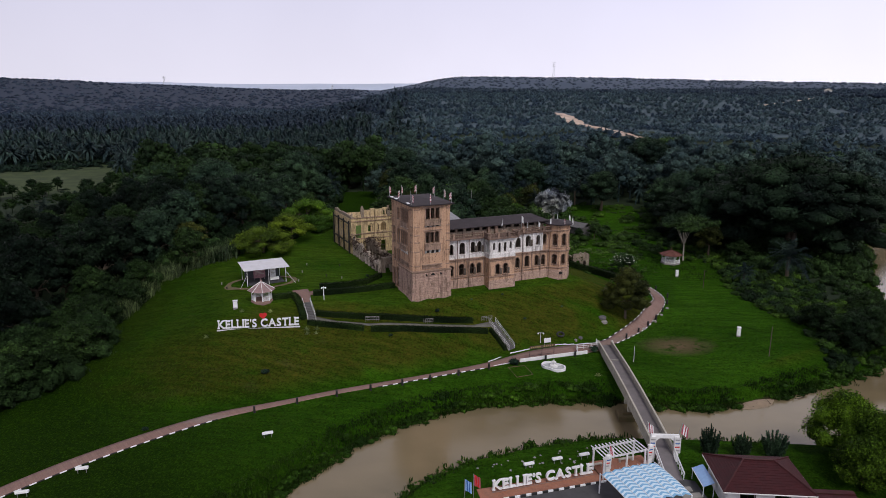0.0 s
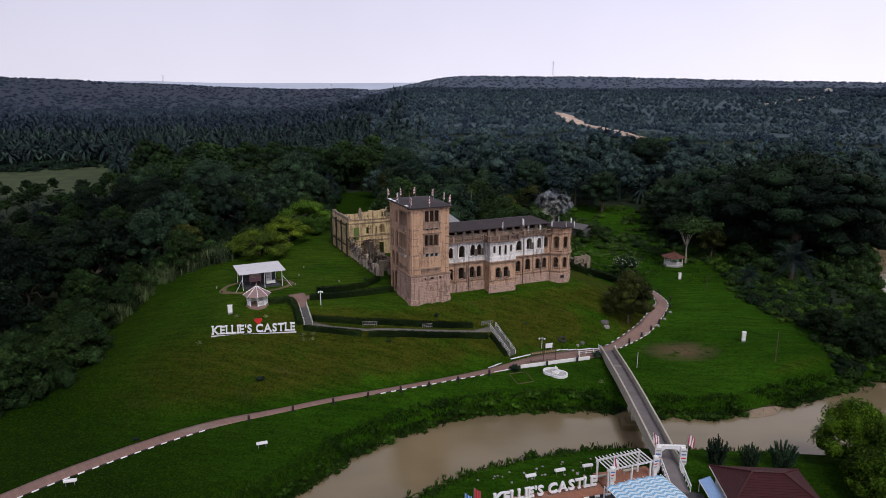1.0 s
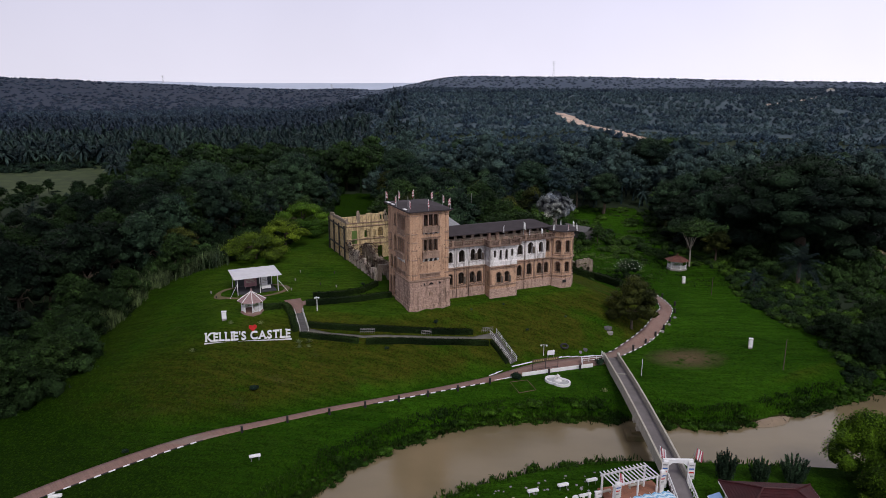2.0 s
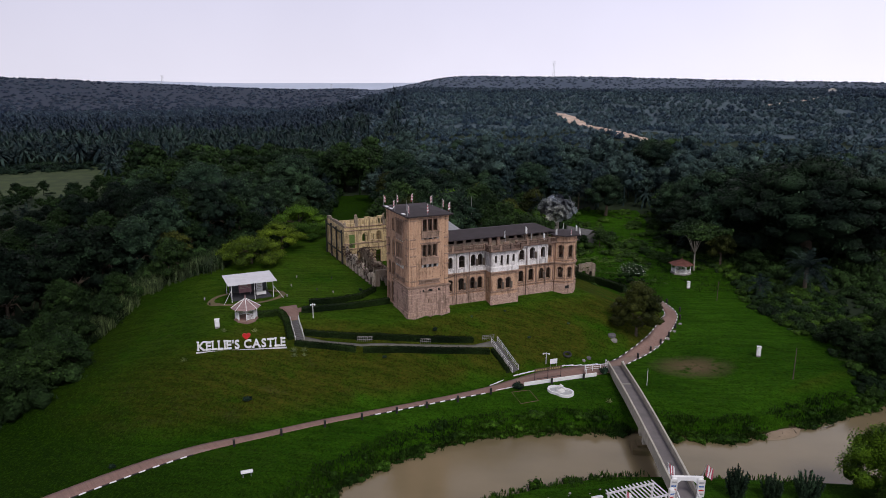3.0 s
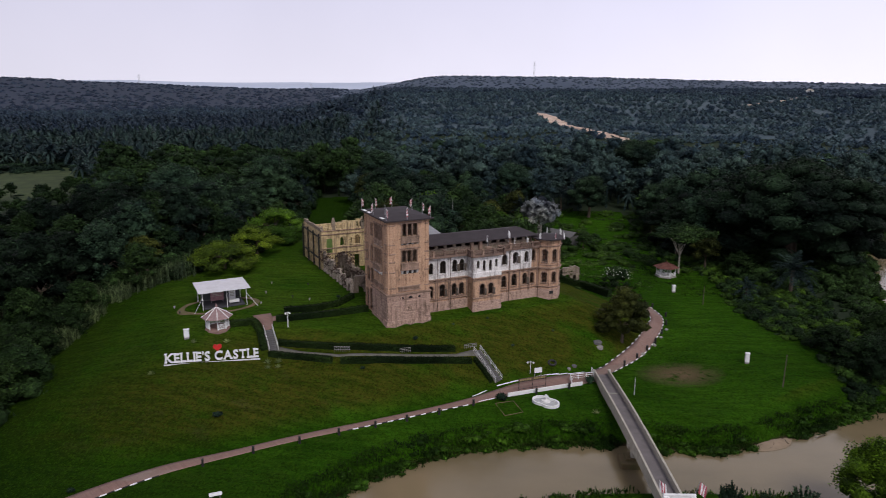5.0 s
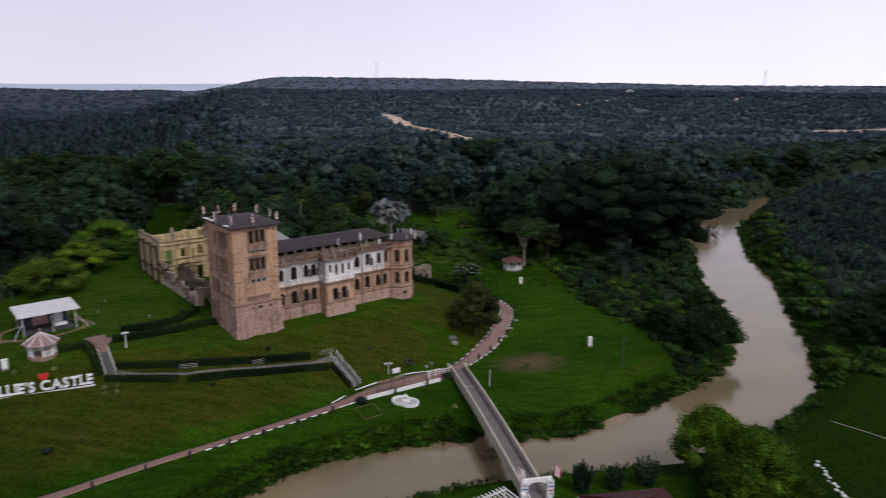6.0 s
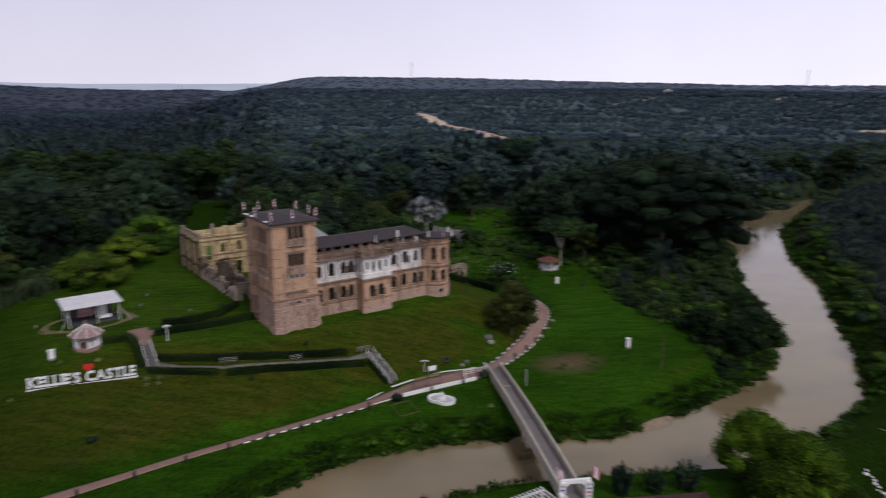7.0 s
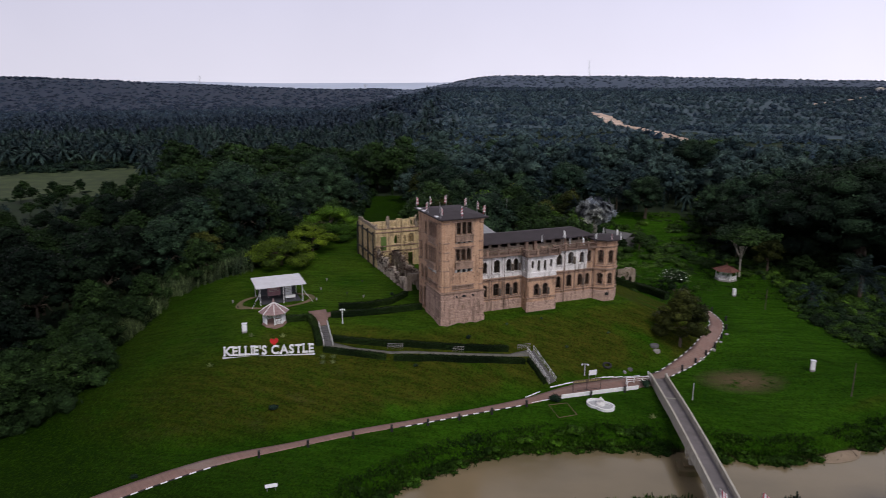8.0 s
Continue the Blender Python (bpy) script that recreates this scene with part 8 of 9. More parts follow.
for i in range(230):
    x, y = rng.uniform(17, 62), rng.uniform(190, 264)
    u, v = castle_uv(x, y)
    if v > 18 or u > 58:
        s = rng.choice((0.5, 0.7, 0.9, 1.3, 1.8)) * (0.8 if y < 205 else 1.1)
        (slope_bush if rng.random() < 0.6 else scrub_bush).append((x, y, hz(x, y) - 0.3, s, rng.uniform(0, 6.28), rng.uniform(0.5, 0.9)))
for i in range(620):
    y = rng.uniform(116, 214)
    x = lawn_right(y) + rng.uniform(1.5, 34)
    d, w = along(RIVER, x, y)
    if d - w > 1.0 and y > 100:
        (edge_bush if x > lawn_right(y) + 22 or rng.random() < 0.3 else slope_bush).append((x, y, hz(x, y) - 0.3, rng.uniform(0.6, 1.5), rng.uniform(0, 6.28), rng.uniform(0.6, 1.1)))
for i in range(420):
    a, r = radians(rng.uniform(-42, -14)), rng.uniform(404, 436)
    x, y = r * math.sin(a), r * math.cos(a)
    belt.append((x, y, hz(x, y) - 0.4, rng.choice((1.2, 2.0, 2.6, 3.6)) * rng.uniform(0.8, 1.2), rng.uniform(0, 6.28), rng.uniform(0.6, 1.0)))
for i in range(160):
    a, r = radians(rng.uniform(-42, -29)), rng.uniform(310, 406)
    x, y = r * math.sin(a), r * math.cos(a)
    if r < 330 or r > 398:
        belt.append((x, y, hz(x, y) - 0.3, rng.uniform(0.5, 1.4), rng.uniform(0, 6.28), rng.uniform(0.4, 0.8)))
for i in range(450):
    x, y = rng.uniform(20, 60), rng.uniform(172, 212)
    if x < lawn_right(y):
        tuft_spots.append((x, y, hz(x, y) - 0.1, rng.uniform(0.6, 1.2), rng.uniform(0, 6.28), 1))
wr_pts = np.array(smooth_line(RIVER, 12))
for i in range(len(wr_pts) - 1):
    x, y, w = wr_pts[i]
    t = wr_pts[i + 1, :2] - wr_pts[i, :2]
    L = np.linalg.norm(t)
    t = t / L
    n = np.array((-t[1], t[0]))
    if not (-40 < x < 200):
        continue
    for k in range(int(L * (2.9 if x < 72 else 1.5)) + 1):
        for side in (1, -1):
            near = side < 0
            off = w + (rng.choice((rng.uniform(-0.4, 0.9), rng.uniform(-0.2, 1.6), rng.uniform(0.6, 3.4))) if near else rng.choice((rng.uniform(-0.9, 0.5), rng.uniform(-0.5, 1.0), rng.uniform(0.3, 2.2))))
            q = np.array((x, y)) + t * rng.uniform(0, L) + n * side * off
            inside, wi = along(RIVER, q[0], q[1])
            if inside - wi < -0.95 or (42 < q[0] < 50 and q[1] < 112.4) or (abs(q[0] - 23.8) < 2.6 and 80 < q[1] < 130):
                continue
            if near and -1.0 < q[0] < 60 and rng.random() < 0.7:
                tuft_spots.append((q[0], q[1], hz(*q) - 0.1, rng.uniform(0.7, 1.5), rng.uniform(0, 6.28), 1))
                continue
            big_ = (0.9 if near else 1.2) if q[0] < 60 else 1.5
            z = max(hz(*q), 0.1)
            if q[0] < 45 and rng.random() < 0.12:
                tuft_spots.append((q[0], q[1], max(hz(*q), 0.1) - 0.1, rng.uniform(0.7, 1.4), rng.uniform(0, 6.28), 1))
                continue
            (bank_bush if rng.random() < 0.88 else dark_bush).append((q[0], q[1], z - 0.25, rng.uniform(0.35, 0.85) * big_ * rng.choice((0.6, 1.0, 1.0)), rng.uniform(0, 6.28), rng.uniform(0.5, 0.8)))
            if rng.random() < 0.2:
                tuft_spots.append((q[0] + rng.uniform(-1, 1), q[1] + rng.uniform(-1, 1), z - 0.1, rng.uniform(0.8, 1.6), rng.uniform(0, 6.28), 1))
for i in range(len(wr_pts) - 1):
    x, y, w = wr_pts[i]
    t = wr_pts[i + 1, :2] - wr_pts[i, :2]
    L = np.linalg.norm(t)
    n = np.array((-t[1], t[0])) / L
    if -32 < x < 66:
        for k in range(int(L * 15) + 1):
            q = np.array((x, y)) + t * rng.random() + n * (w + rng.choice((rng.uniform(-0.3, 1.2), rng.uniform(0.0, 3.6))))
            inside, wi = along(RIVER, q[0], q[1])
            if inside - wi > -0.3 and not (abs(q[0] - 23.8) < 1.6 and q[1] < 130) and not (42 < q[0] < 50 and q[1] < 112.4):
                tuft_spots.append((q[0], q[1], max(hz(*q), 0.1) - 0.1, rng.uniform(0.4, 1.25), rng.uniform(0, 6.28), 1))
for i in range(520):
    y = rng.uniform(112, 290)
    x = float(np.interp(y, [100, 128, 157, 205, 254, 305, 340], [72, 92, 107, 130, 160, 228, 320])) + rng.uniform(-6, 16)
    d, w = along(RIVER, x, y)
    if 0.2 < d - w < 11:
        (bank_bush if rng.random() < 0.6 else slope_bush).append((x, y, hz(x, y) - 0.3, rng.uniform(0.7, 1.7), rng.uniform(0, 6.28), rng.uniform(0.7, 1.1)))
for x, y, s_ in ((7.5, 91.2, 1.2), (8.3, 91.6, 0.9), (11.8, 92.9, 1.0), (11.0, 92.6, 0.7), (2.0, 87.5, 0.8), (14.6, 92.4, 0.7)):
    bank_bush.append((x, y, hz(x, y) - 0.2, s_, x, 1.0))
for i in range(90):
    y = rng.uniform(148, 200)
    x = lawn_left(y) - rng.uniform(5, 13)
    edge_bush.append((x, y, hz(x, y) - 0.3, rng.uniform(1.3, 2.4), rng.uniform(0, 6.28), rng.uniform(0.9, 1.3)))
for i in range(260):
    a, q = rng.uniform(0, 6.28), rng.uniform(9, 27)
    x, y = 88 + q * math.cos(a), 203 + q * math.sin(a)
    d, w = along(RIVER, x, y)
    if d - w > 0.6:
        edge_bush.append((x, y, hz(x, y) - 0.3, rng.uniform(1.0, 2.2), rng.uniform(0, 6.28), rng.uniform(0.8, 1.3)))
for nm, sp, sh, mt, words in (("undergrowth", edge_bush, 0, LEAF_EDGE, "dense undergrowth at the edge of the lawn"), ("scrub", scrub_bush, 1, LEAF_BRUSH, "low green scrub on the slope"), ("bank_scrub", bank_bush, 2, BANK_DARK, "leafy scrub hanging over the river bank"), ("scrub", slope_bush, 3, BANK_LEAF, "mixed green shrubs on the slope behind the castle"), ("far_scrub", belt, 1, LEAF_DARK, "dark scrub round the far pasture"), ("bank_scrub", dark_bush, 3, BANK_DARK, "dark scrub on the river bank")):
    tagged(mesh_part(nm, scatter_mesh(nm, bush_shapes[sh], sp), mt), words, "shrubs", kind="stuff")
tagged(mesh_part("tall_grass", scatter_mesh("tall_grass", reeds, reed_spots), REED), "tall pale grass along the wood's edge", "grass", kind="stuff")
tagged(mesh_part("grass_tufts", scatter_mesh("grass_tufts", tuft, tuft_spots), BANK_DARK), "rough grass tufts on bank and slope", "grass", kind="stuff")

# dry vines over the broken arcade and the garden ruin
rg = np.random.default_rng(71)
vp = [tuple(castle.matrix_world @ Vector(q[:3])) + (q[3],) for q in VINES_AT]
vb = crown_shape(rg, vp, 2600, 0.2, 0.0, 0.7)
tagged(mesh_part("vines", np_mesh("vines", *vb), DRY_VINE), "dry purplish-brown vines over the broken arcade", "vines", kind="stuff")
gp = [(small.matrix_world @ Vector((rg.uniform(-2.3, 2.3), rg.uniform(-0.1, 3.0), rg.uniform(1.8, 3.2)))) for _ in range(12)]
vb = crown_shape(rg, [(*p, rg.uniform(0.5, 0.9)) for p in gp], 700, 0.2, 0.0, 0.7)
tagged(mesh_part("vines", np_mesh("vines", *vb), LEAF_BROWN), "olive creeper over the small garden ruin", "vines", kind="stuff")

# low shrubs dotted over the lawns
rg = np.random.default_rng(61)
sb = crown_shape(rg, [(0, 0, 0.3, 0.42), (0.2, 0.1, 0.25, 0.3), (-0.2, 0.1, 0.2, 0.3)], 150, 0.1)
shrub = plant("shrub", "small dark shrub dotted on the lawn", "shrub", None, sb, BARK, LEAF_DARK, "shrubs on the lawn")
for x, y, s in ((-17.0, 117.3, 0.8), (-9.2, 125.3, 1.0), (7.5, 129.5, 0.7), (15.1, 135.4, 0.6), (-35.9, 104.2, 1.4), (5.3, 117.2, 1.9), (-48.3, 88.0, 1.0), (20.3, 124.6, 1.9), (-25.6, 141.5, 0.9), (3.1, 134.0, 0.6), (-3.0, 130.5, 0.6)):
    put(shrub, USED, x, y, s, x * 30)
rg = np.random.default_rng(62)
agave_leaf = []
for i in range(16):
    phi, e = i * 2.39996, radians(75 - 65 * i / 16)
    d = np.array((math.cos(phi) * math.cos(e), math.sin(phi) * math.cos(e), math.sin(e)))
    sd = np.array((-math.sin(phi), math.cos(phi), 0)) * 0.09
    agave_leaf.append((np.array([(0, 0, 0.05), d * 0.5 + sd, d * 1.05, d * 0.5 - sd]), np.array([[0, 1, 2, 3]])))
agave = plant("agave", "pale spiky agave rosette on the slope", "plant", None, merge(agave_leaf), BARK, LEAF_AGAVE, "agaves near the letters")
for x, y, s in ((-32.0, 116.3, 0.9), (-30.4, 116.8, 0.85), (-31.7, 115.2, 0.8), (-30.2, 115.7, 0.7), (-48.1, 110.2, 0.7), (-44.5, 117.9, 0.8), (-39.6, 119.3, 0.8), (19.6, 113.5, 0.8)):
    put(agave, USED, x, y, s, x * 50)


# ---- near bank: car park, shelter, gate, house ----
CAR_PARK = m_plain("worn_asphalt", (0.075, 0.075, 0.08), (0.05, 0.05, 0.053), 0.9, scale=0.7, bump=0.5)
TERRACOTTA = m_masonry("terracotta_paving", (0.36, 0.15, 0.095), (0.28, 0.12, 0.08), (0.30, 0.18, 0.13), (0.12, 0.07, 0.055), 0.4, 0.4, 0.4, 0.015, 0.4)
TILE_RED = m_plain("dark_red_roof_tiles", (0.052, 0.010, 0.012), (0.032, 0.007, 0.009), 0.6, scale=1.2, bump=0.3)
CLOTH_BLUE = m_plain("blue_canopy_cloth", (0.20, 0.43, 0.66), (0.16, 0.36, 0.58), 0.55)
CLOTH_PALE = m_plain("pale_blue_canopy_cloth", (0.62, 0.74, 0.84), (0.52, 0.66, 0.78), 0.55)
TARP = m_plain("sky_blue_sheet", (0.28, 0.44, 0.72), (0.22, 0.36, 0.62), 0.4)


def flat_slab(name, poly, z0, z1, mat, label, category):
    bm = bmesh.new()
    prism(bm, poly, z0, z1)
    return tagged(part(name, bm, mat), label, category, kind="structure")


flat_slab("pavement", [(0.4, 74.6), (15.6, 80.4), (14.9, 82.7), (-0.3, 77.0)], 2.0, 2.72, TERRACOTTA, "terracotta paved strip under the free-standing letters", "paving")
flat_slab("pavement", [(15.9, 80.2), (22.9, 83.0), (21.6, 87.0), (14.4, 84.6)], 2.0, 2.76, TERRACOTTA, "terracotta paved floor under the pergola", "paving")
flat_slab("road", [(-4, 60), (30, 60), (27.2, 81.2), (22.4, 82.6), (0.6, 74.0)], 2.0, 2.68, CAR_PARK, "worn dark asphalt of the car park", "road")
kb = thing("kerb", "black and white painted car park kerb", "kerb", kind="structure")
km = {}
for key, mt in ((0, WHITE), (1, BLACK)):
    bm = bmesh.new()
    box(bm, -0.34, 0.34, -0.09, 0.09, -0.3, 0.16, bevel=0.02)
    km[key] = bpy.data.meshes.new("kerb_stone")
    bm.to_mesh(km[key])
    bm.free()
    km[key].materials.append(mt)
for i in range(30):
    f = i / 29
    ob = new("kerb_stone", km[i % 2])
    ob.parent = kb
    ob.matrix_local = pose(0.6 + 19.8 * f, 74.25 + 7.6 * f, 2.74, 0, 0, 21)
for i, (x, y, a, w, d) in enumerate(((25.6, 79.2, 10, 1.3, 0.9), (26.4, 77.9, 14, 1.4, 1.0), (25.2, 77.6, 12, 1.1, 0.9), (27.0, 76.5, 8, 1.3, 1.0), (25.8, 76.2, 15, 1.2, 1.0), (26.8, 75.2, 5, 1.4, 0.9))):
    bm = bmesh.new()
    box(bm, -w / 2, w / 2, -d / 2, d / 2, -0.2, 0.1, bevel=0.03)
    ob = part("paving_slab", bm, CONCRETE)
    ob.matrix_world = pose(x, y, 2.72, 0, 0, a)
    tagged(ob, "loose square concrete paving slab beside the bridge ramp", "slab", "loose paving slabs")

# pergola
pergola = thing("pergola", "white timber pergola with open cross slats", "pergola", pose(17.95, 83.15, 2.76, 0, 0, 24))
PWX, PWY = 3.3, 1.45
for x in (-PWX + 0.25, 0.3, PWX - 0.25):
    for y in (-PWY + 0.2, PWY - 0.2):
        if x == 0.3 and y > 0:
            continue
        bm = bmesh.new()
        box(bm, x - 0.1, x + 0.1, y - 0.1, y + 0.1, -0.2, 2.75, bevel=0.015)
        part("post", bm, WHITE, pergola)
for y in (-PWY + 0.2, PWY - 0.2):
    bm = bmesh.new()
    box(bm, -PWX, PWX, y - 0.07, y + 0.07, 2.7, 2.92, bevel=0.015)
    part("beam", bm, WHITE, pergola)
for i in range(13):
    x = -PWX + 0.15 + i * (2 * PWX - 0.3) / 12
    bm = bmesh.new()
    box(bm, x - 0.05, x + 0.05, -PWY - 0.25, PWY + 0.25, 2.92, 3.07, bevel=0.01)
    part("slat", bm, WHITE, pergola)
for y, x0, x1 in ((PWY - 0.2, -3.0, -1.6), (PWY - 0.2, 1.0, 3.0)):
    bm = bmesh.new()
    box(bm, x0, x1, y - 0.05, y + 0.35, 0.35, 0.47, bevel=0.02)
    for x in (x0 + 0.1, x1 - 0.1):
        box(bm, x - 0.05, x + 0.05, y - 0.02, y + 0.3, -0.02, 0.35)
    part("bench", bm, CREAM, pergola)


def banner_pillar(x, y, z, h, turn, label, group="banner pillars"):
    p = thing("banner_pillar", label, "pillar", pose(x, y, z, 0, 0, turn), group)
    bm = bmesh.new()
    box(bm, -0.28, 0.28, -0.2, 0.2, -0.3, h, bevel=0.03)
    part("pillar", bm, WHITE, p)
    bm = bmesh.new()
    box(bm, -0.4, 0.4, -0.235, -0.205, h - 1.9, h - 0.2)
    b = part("banner", bm, STONE_WHITE, p, "white printed banner")
    for i in range(3):
        bm = bmesh.new()
        box(bm, -0.28, 0.28 - 0.1 * i, -0.25, -0.236, h - 0.7 - 0.4 * i, h - 0.55 - 0.4 * i)
        part("print_bar", bm, (BLUE, RED, STEEL)[i], b)
    return p


banner_pillar(16.1, 80.9, 2.7, 3.3, 22, "white pillar with a printed banner beside the canopy")
banner_pillar(22.0, 84.0, 2.7, 3.3, 22, "white pillar with a printed banner beside the canopy")
gate = thing("bridge_gate", "white gateway with printed banners at the bridge end", "gate", pose(24.3, 86.0, 3.75, 0, 0, 2))
for s in (-1, 1):
    bm = bmesh.new()
    box(bm, s * 1.55 - 0.3, s * 1.55 + 0.3, -0.3, 0.3, -1.4, 2.55, bevel=0.03)
    part("pillar", bm, WHITE, gate)
    bm = bmesh.new()
    box(bm, s * 1.62 - 0.42, s * 1.62 + 0.42, -0.36, -0.31, 0.2, 2.45)
    b = part("banner", bm, STONE_WHITE, gate, "white printed banner")
    for i in range(4):
        bm = bmesh.new()
        box(bm, s * 1.62 - 0.3, s * 1.62 + 0.3, -0.375, -0.361, 0.5 + 0.5 * i, 0.68 + 0.5 * i)
        part("print_bar", bm, (STEEL, RED, BLUE, STEEL)[i], b)
bm = bmesh.new()
box(bm, -1.85, 1.85, -0.16, 0.16, 2.55, 2.74, bevel=0.03)
box(bm, -1.25, 1.25, -0.12, 0.12, 2.2, 2.55)
part("lintel", bm, WHITE, gate)
for s in (-1, 1):
    bm = bmesh.new()
    slab(bm, [(s * 1.25, 1.7), (s * 1.25, 2.25), (s * 0.6, 2.25)], -0.1, 0.1)
    part("bracket", bm, WHITE, gate)


def draped_flag(x, y, z, h, lean, turn, c1, c2, label):
    f = thing("flag", label, "flag", pose(x, y, z, 0, 0, turn))
    bm = bmesh.new()
    rod(bm, (0, 0, 0), (lean, 0, h), 0.04)
    part("pole", bm, STEEL, f)
    bm = bmesh.new()
    g = [[bm.verts.new((lean * (1 - 0.25 * j / 5 * h / h) + 0.05 + i * 0.16, 0.1 * math.sin(i * 1.7 + j * 0.6), h - 0.05 - j * 0.28 - i * 0.12)) for i in range(6)] for j in range(6)]
    for j in range(5):
        for i in range(5):
            fc = bm.faces.new((g[j][i], g[j][i + 1], g[j + 1][i + 1], g[j + 1][i]))
            fc.material_index = i % 2
    ob = part("cloth", bm, [c1, c2], f)
    sol = ob.modifiers.new("thickness", "SOLIDIFY")
    sol.thickness = 0.012


draped_flag(22.6, 86.2, 6.2, 1.9, -0.7, 0, WHITE, FLAG_RED, "red and white striped flag leaning from the gate")
draped_flag(26.0, 86.2, 6.2, 1.8, 0.5, 0, FLAG_RED, WHITE, "red and white flag leaning from the gate")
draped_flag(-1.6, 72.6, 2.6, 4.2, 0.0, 20, TARP, BLUE, "blue flag on a pole by the car park")
draped_flag(-0.6, 73.4, 2.6, 4.4, 0.0, 20, FLAG_RED, RED, "red flag on a pole by the car park")
draped_flag(16.3, 81.2, 5.9, 1.3, -0.1, 30, WHITE, FLAG_RED, "red and white flag on the banner pillar")

# chevron canopy
canopy = thing("canopy", "light blue chevron-patterned canopy roof on white posts", "canopy")
c00, c10, c11, c01 = Vector((14.7, 77.5, 5.35)), Vector((21.9, 80.7, 5.35)), Vector((24.6, 73.8, 5.35)), Vector((17.4, 70.6, 5.35))


def on_canopy(a, b):
    p = c00.lerp(c10, a).lerp(c01.lerp(c11, a), b)
    p.z += 0.5 * math.sin(math.pi * a) * 0.6 + 0.15 * math.sin(math.pi * b)
    return p


bm = bmesh.new()
NS, NB = 12, 22
for i in range(NS):
    for j in range(-1, NB + 1):
        up = 1 if i % 2 else -1
        b0, b1 = j / NB, (j + 1) / NB
        sh = 0.55 / NB * 2
        q = [(i / NS, b0 + (0 if up > 0 else sh)), ((i + 1) / NS, b0 + (sh if up > 0 else 0)), ((i + 1) / NS, b1 + (sh if up > 0 else 0)), (i / NS, b1 + (0 if up > 0 else sh))]
        q = [(a, min(1, max(0, b))) for a, b in q]
        if abs(q[0][1] - q[3][1]) < 1e-6 or abs(q[1][1] - q[2][1]) < 1e-6:
            continue
        fc = bm.faces.new([bm.verts.new(on_canopy(a, b)) for a, b in q])
        fc.material_index = j % 2
bmesh.ops.remove_doubles(bm, verts=bm.verts, dist=0.002)
sheet = part("canopy_sheet", bm, [CLOTH_BLUE, CLOTH_PALE], canopy)
sol = sheet.modifiers.new("thickness", "SOLIDIFY")
sol.thickness = 0.03
for k in range(0, NS + 1, 2):
    bm = bmesh.new()
    for j in range(8):
        a, b = on_canopy(k / NS, j / 8), on_canopy(k / NS, (j + 1) / 8)
        rod(bm, a + Vector((0, 0, 0.03)), b + Vector((0, 0, 0.03)), 0.035, n=5)
    part("seam_rib", bm, WHITE, canopy)
for p in (c00, c10, c11, c01):
    bm = bmesh.new()
    rod(bm, (p.x, p.y, 2.4), (p.x, p.y, p.z), 0.09, n=8)
    part("post", bm, WHITE, canopy)

# house with a hipped tiled roof
house = thing("house", "low white-walled building with a dark red hipped tile roof", "house")
HX0, HX1, HY0, HY1 = 28.4, 39.0, 74.6, 83.2
bm = bmesh.new()
wall_row(bm, HX0 + 0.7, HX1 - 0.7, 2.4, 5.35, HY0 + 0.8, HY0 + 1.0, [(31.5, 1.6, 3.6, 4.8, "flat"), (35.5, 1.6, 3.6, 4.8, "flat")])
box(bm, HX0 + 0.7, HX0 + 0.9, HY0 + 1.0, HY1 - 0.8, 2.4, 5.35)
box(bm, HX1 - 0.9, HX1 - 0.7, HY0 + 1.0, HY1 - 0.8, 2.4, 5.35)
box(bm, HX0 + 0.7, HX1 - 0.7, HY1 - 0.8, HY1 - 0.6, 2.4, 5.35)
part("wall", bm, STONE_WHITE, house)
for c in (31.5, 35.5):
    bm = bmesh.new()
    surround(bm, c, 1.6, 3.6, 4.8, "flat", HY0 + 0.74, HY0 + 0.84, 0.1)
    box(bm, c - 0.03, c + 0.03, HY0 + 0.85, HY0 + 0.9, 3.6, 4.8)
    part("window", bm, WOOD_DARK, house)
RA, RB, RZ = Vector((31.9, 79.0, 7.25)), Vector((35.5, 79.0, 7.25)), 5.42
EV = [Vector((HX0, HY0, RZ)), Vector((HX1, HY0, RZ)), Vector((HX1, HY1, RZ)), Vector((HX0, HY1, RZ))]
for e0, e1, r0, r1 in ((EV[0], EV[1], RA, RB), (EV[1], EV[2], RB, RB), (EV[2], EV[3], RB, RA), (EV[3], EV[0], RA, RA)):
    slope = thing("roof_slope", "", "")
    slope.parent = house
    n = 13
    for k in range(n):
        f0, f1 = k / n, min(1, (k + 1.25) / n)
        a, b, c, d = e0.lerp(r0, f0), e1.lerp(r1, f0), e1.lerp(r1, f1), e0.lerp(r0, f1)
        up = Vector((0, 0, 0.07))
        bm = bmesh.new()
        cols = max(2, round((b - a).length / 0.55))
        for i in range(cols):
            p, q = a.lerp(b, i / cols), a.lerp(b, (i + 0.93) / cols)
            s, t = d.lerp(c, (i + 0.93) / cols), d.lerp(c, i / cols)
            top = [bm.verts.new(v) for v in (p + up, q + up, s, t)]
            low = [bm.verts.new(v) for v in (p, q)]
            bm.faces.new(top)
            bm.faces.new((low[0], low[1], top[1], top[0]))
        part("tile_course", bm, TILE_RED, slope)
    bm = bmesh.new()
    v = [bm.verts.new(p - Vector((0, 0, 0.03))) for p in ((e0, e1, r1, r0) if r0 is not r1 else (e0, e1, r0))]
    bm.faces.new(v)
    part("roof_deck", bm, TILE_RED, slope)
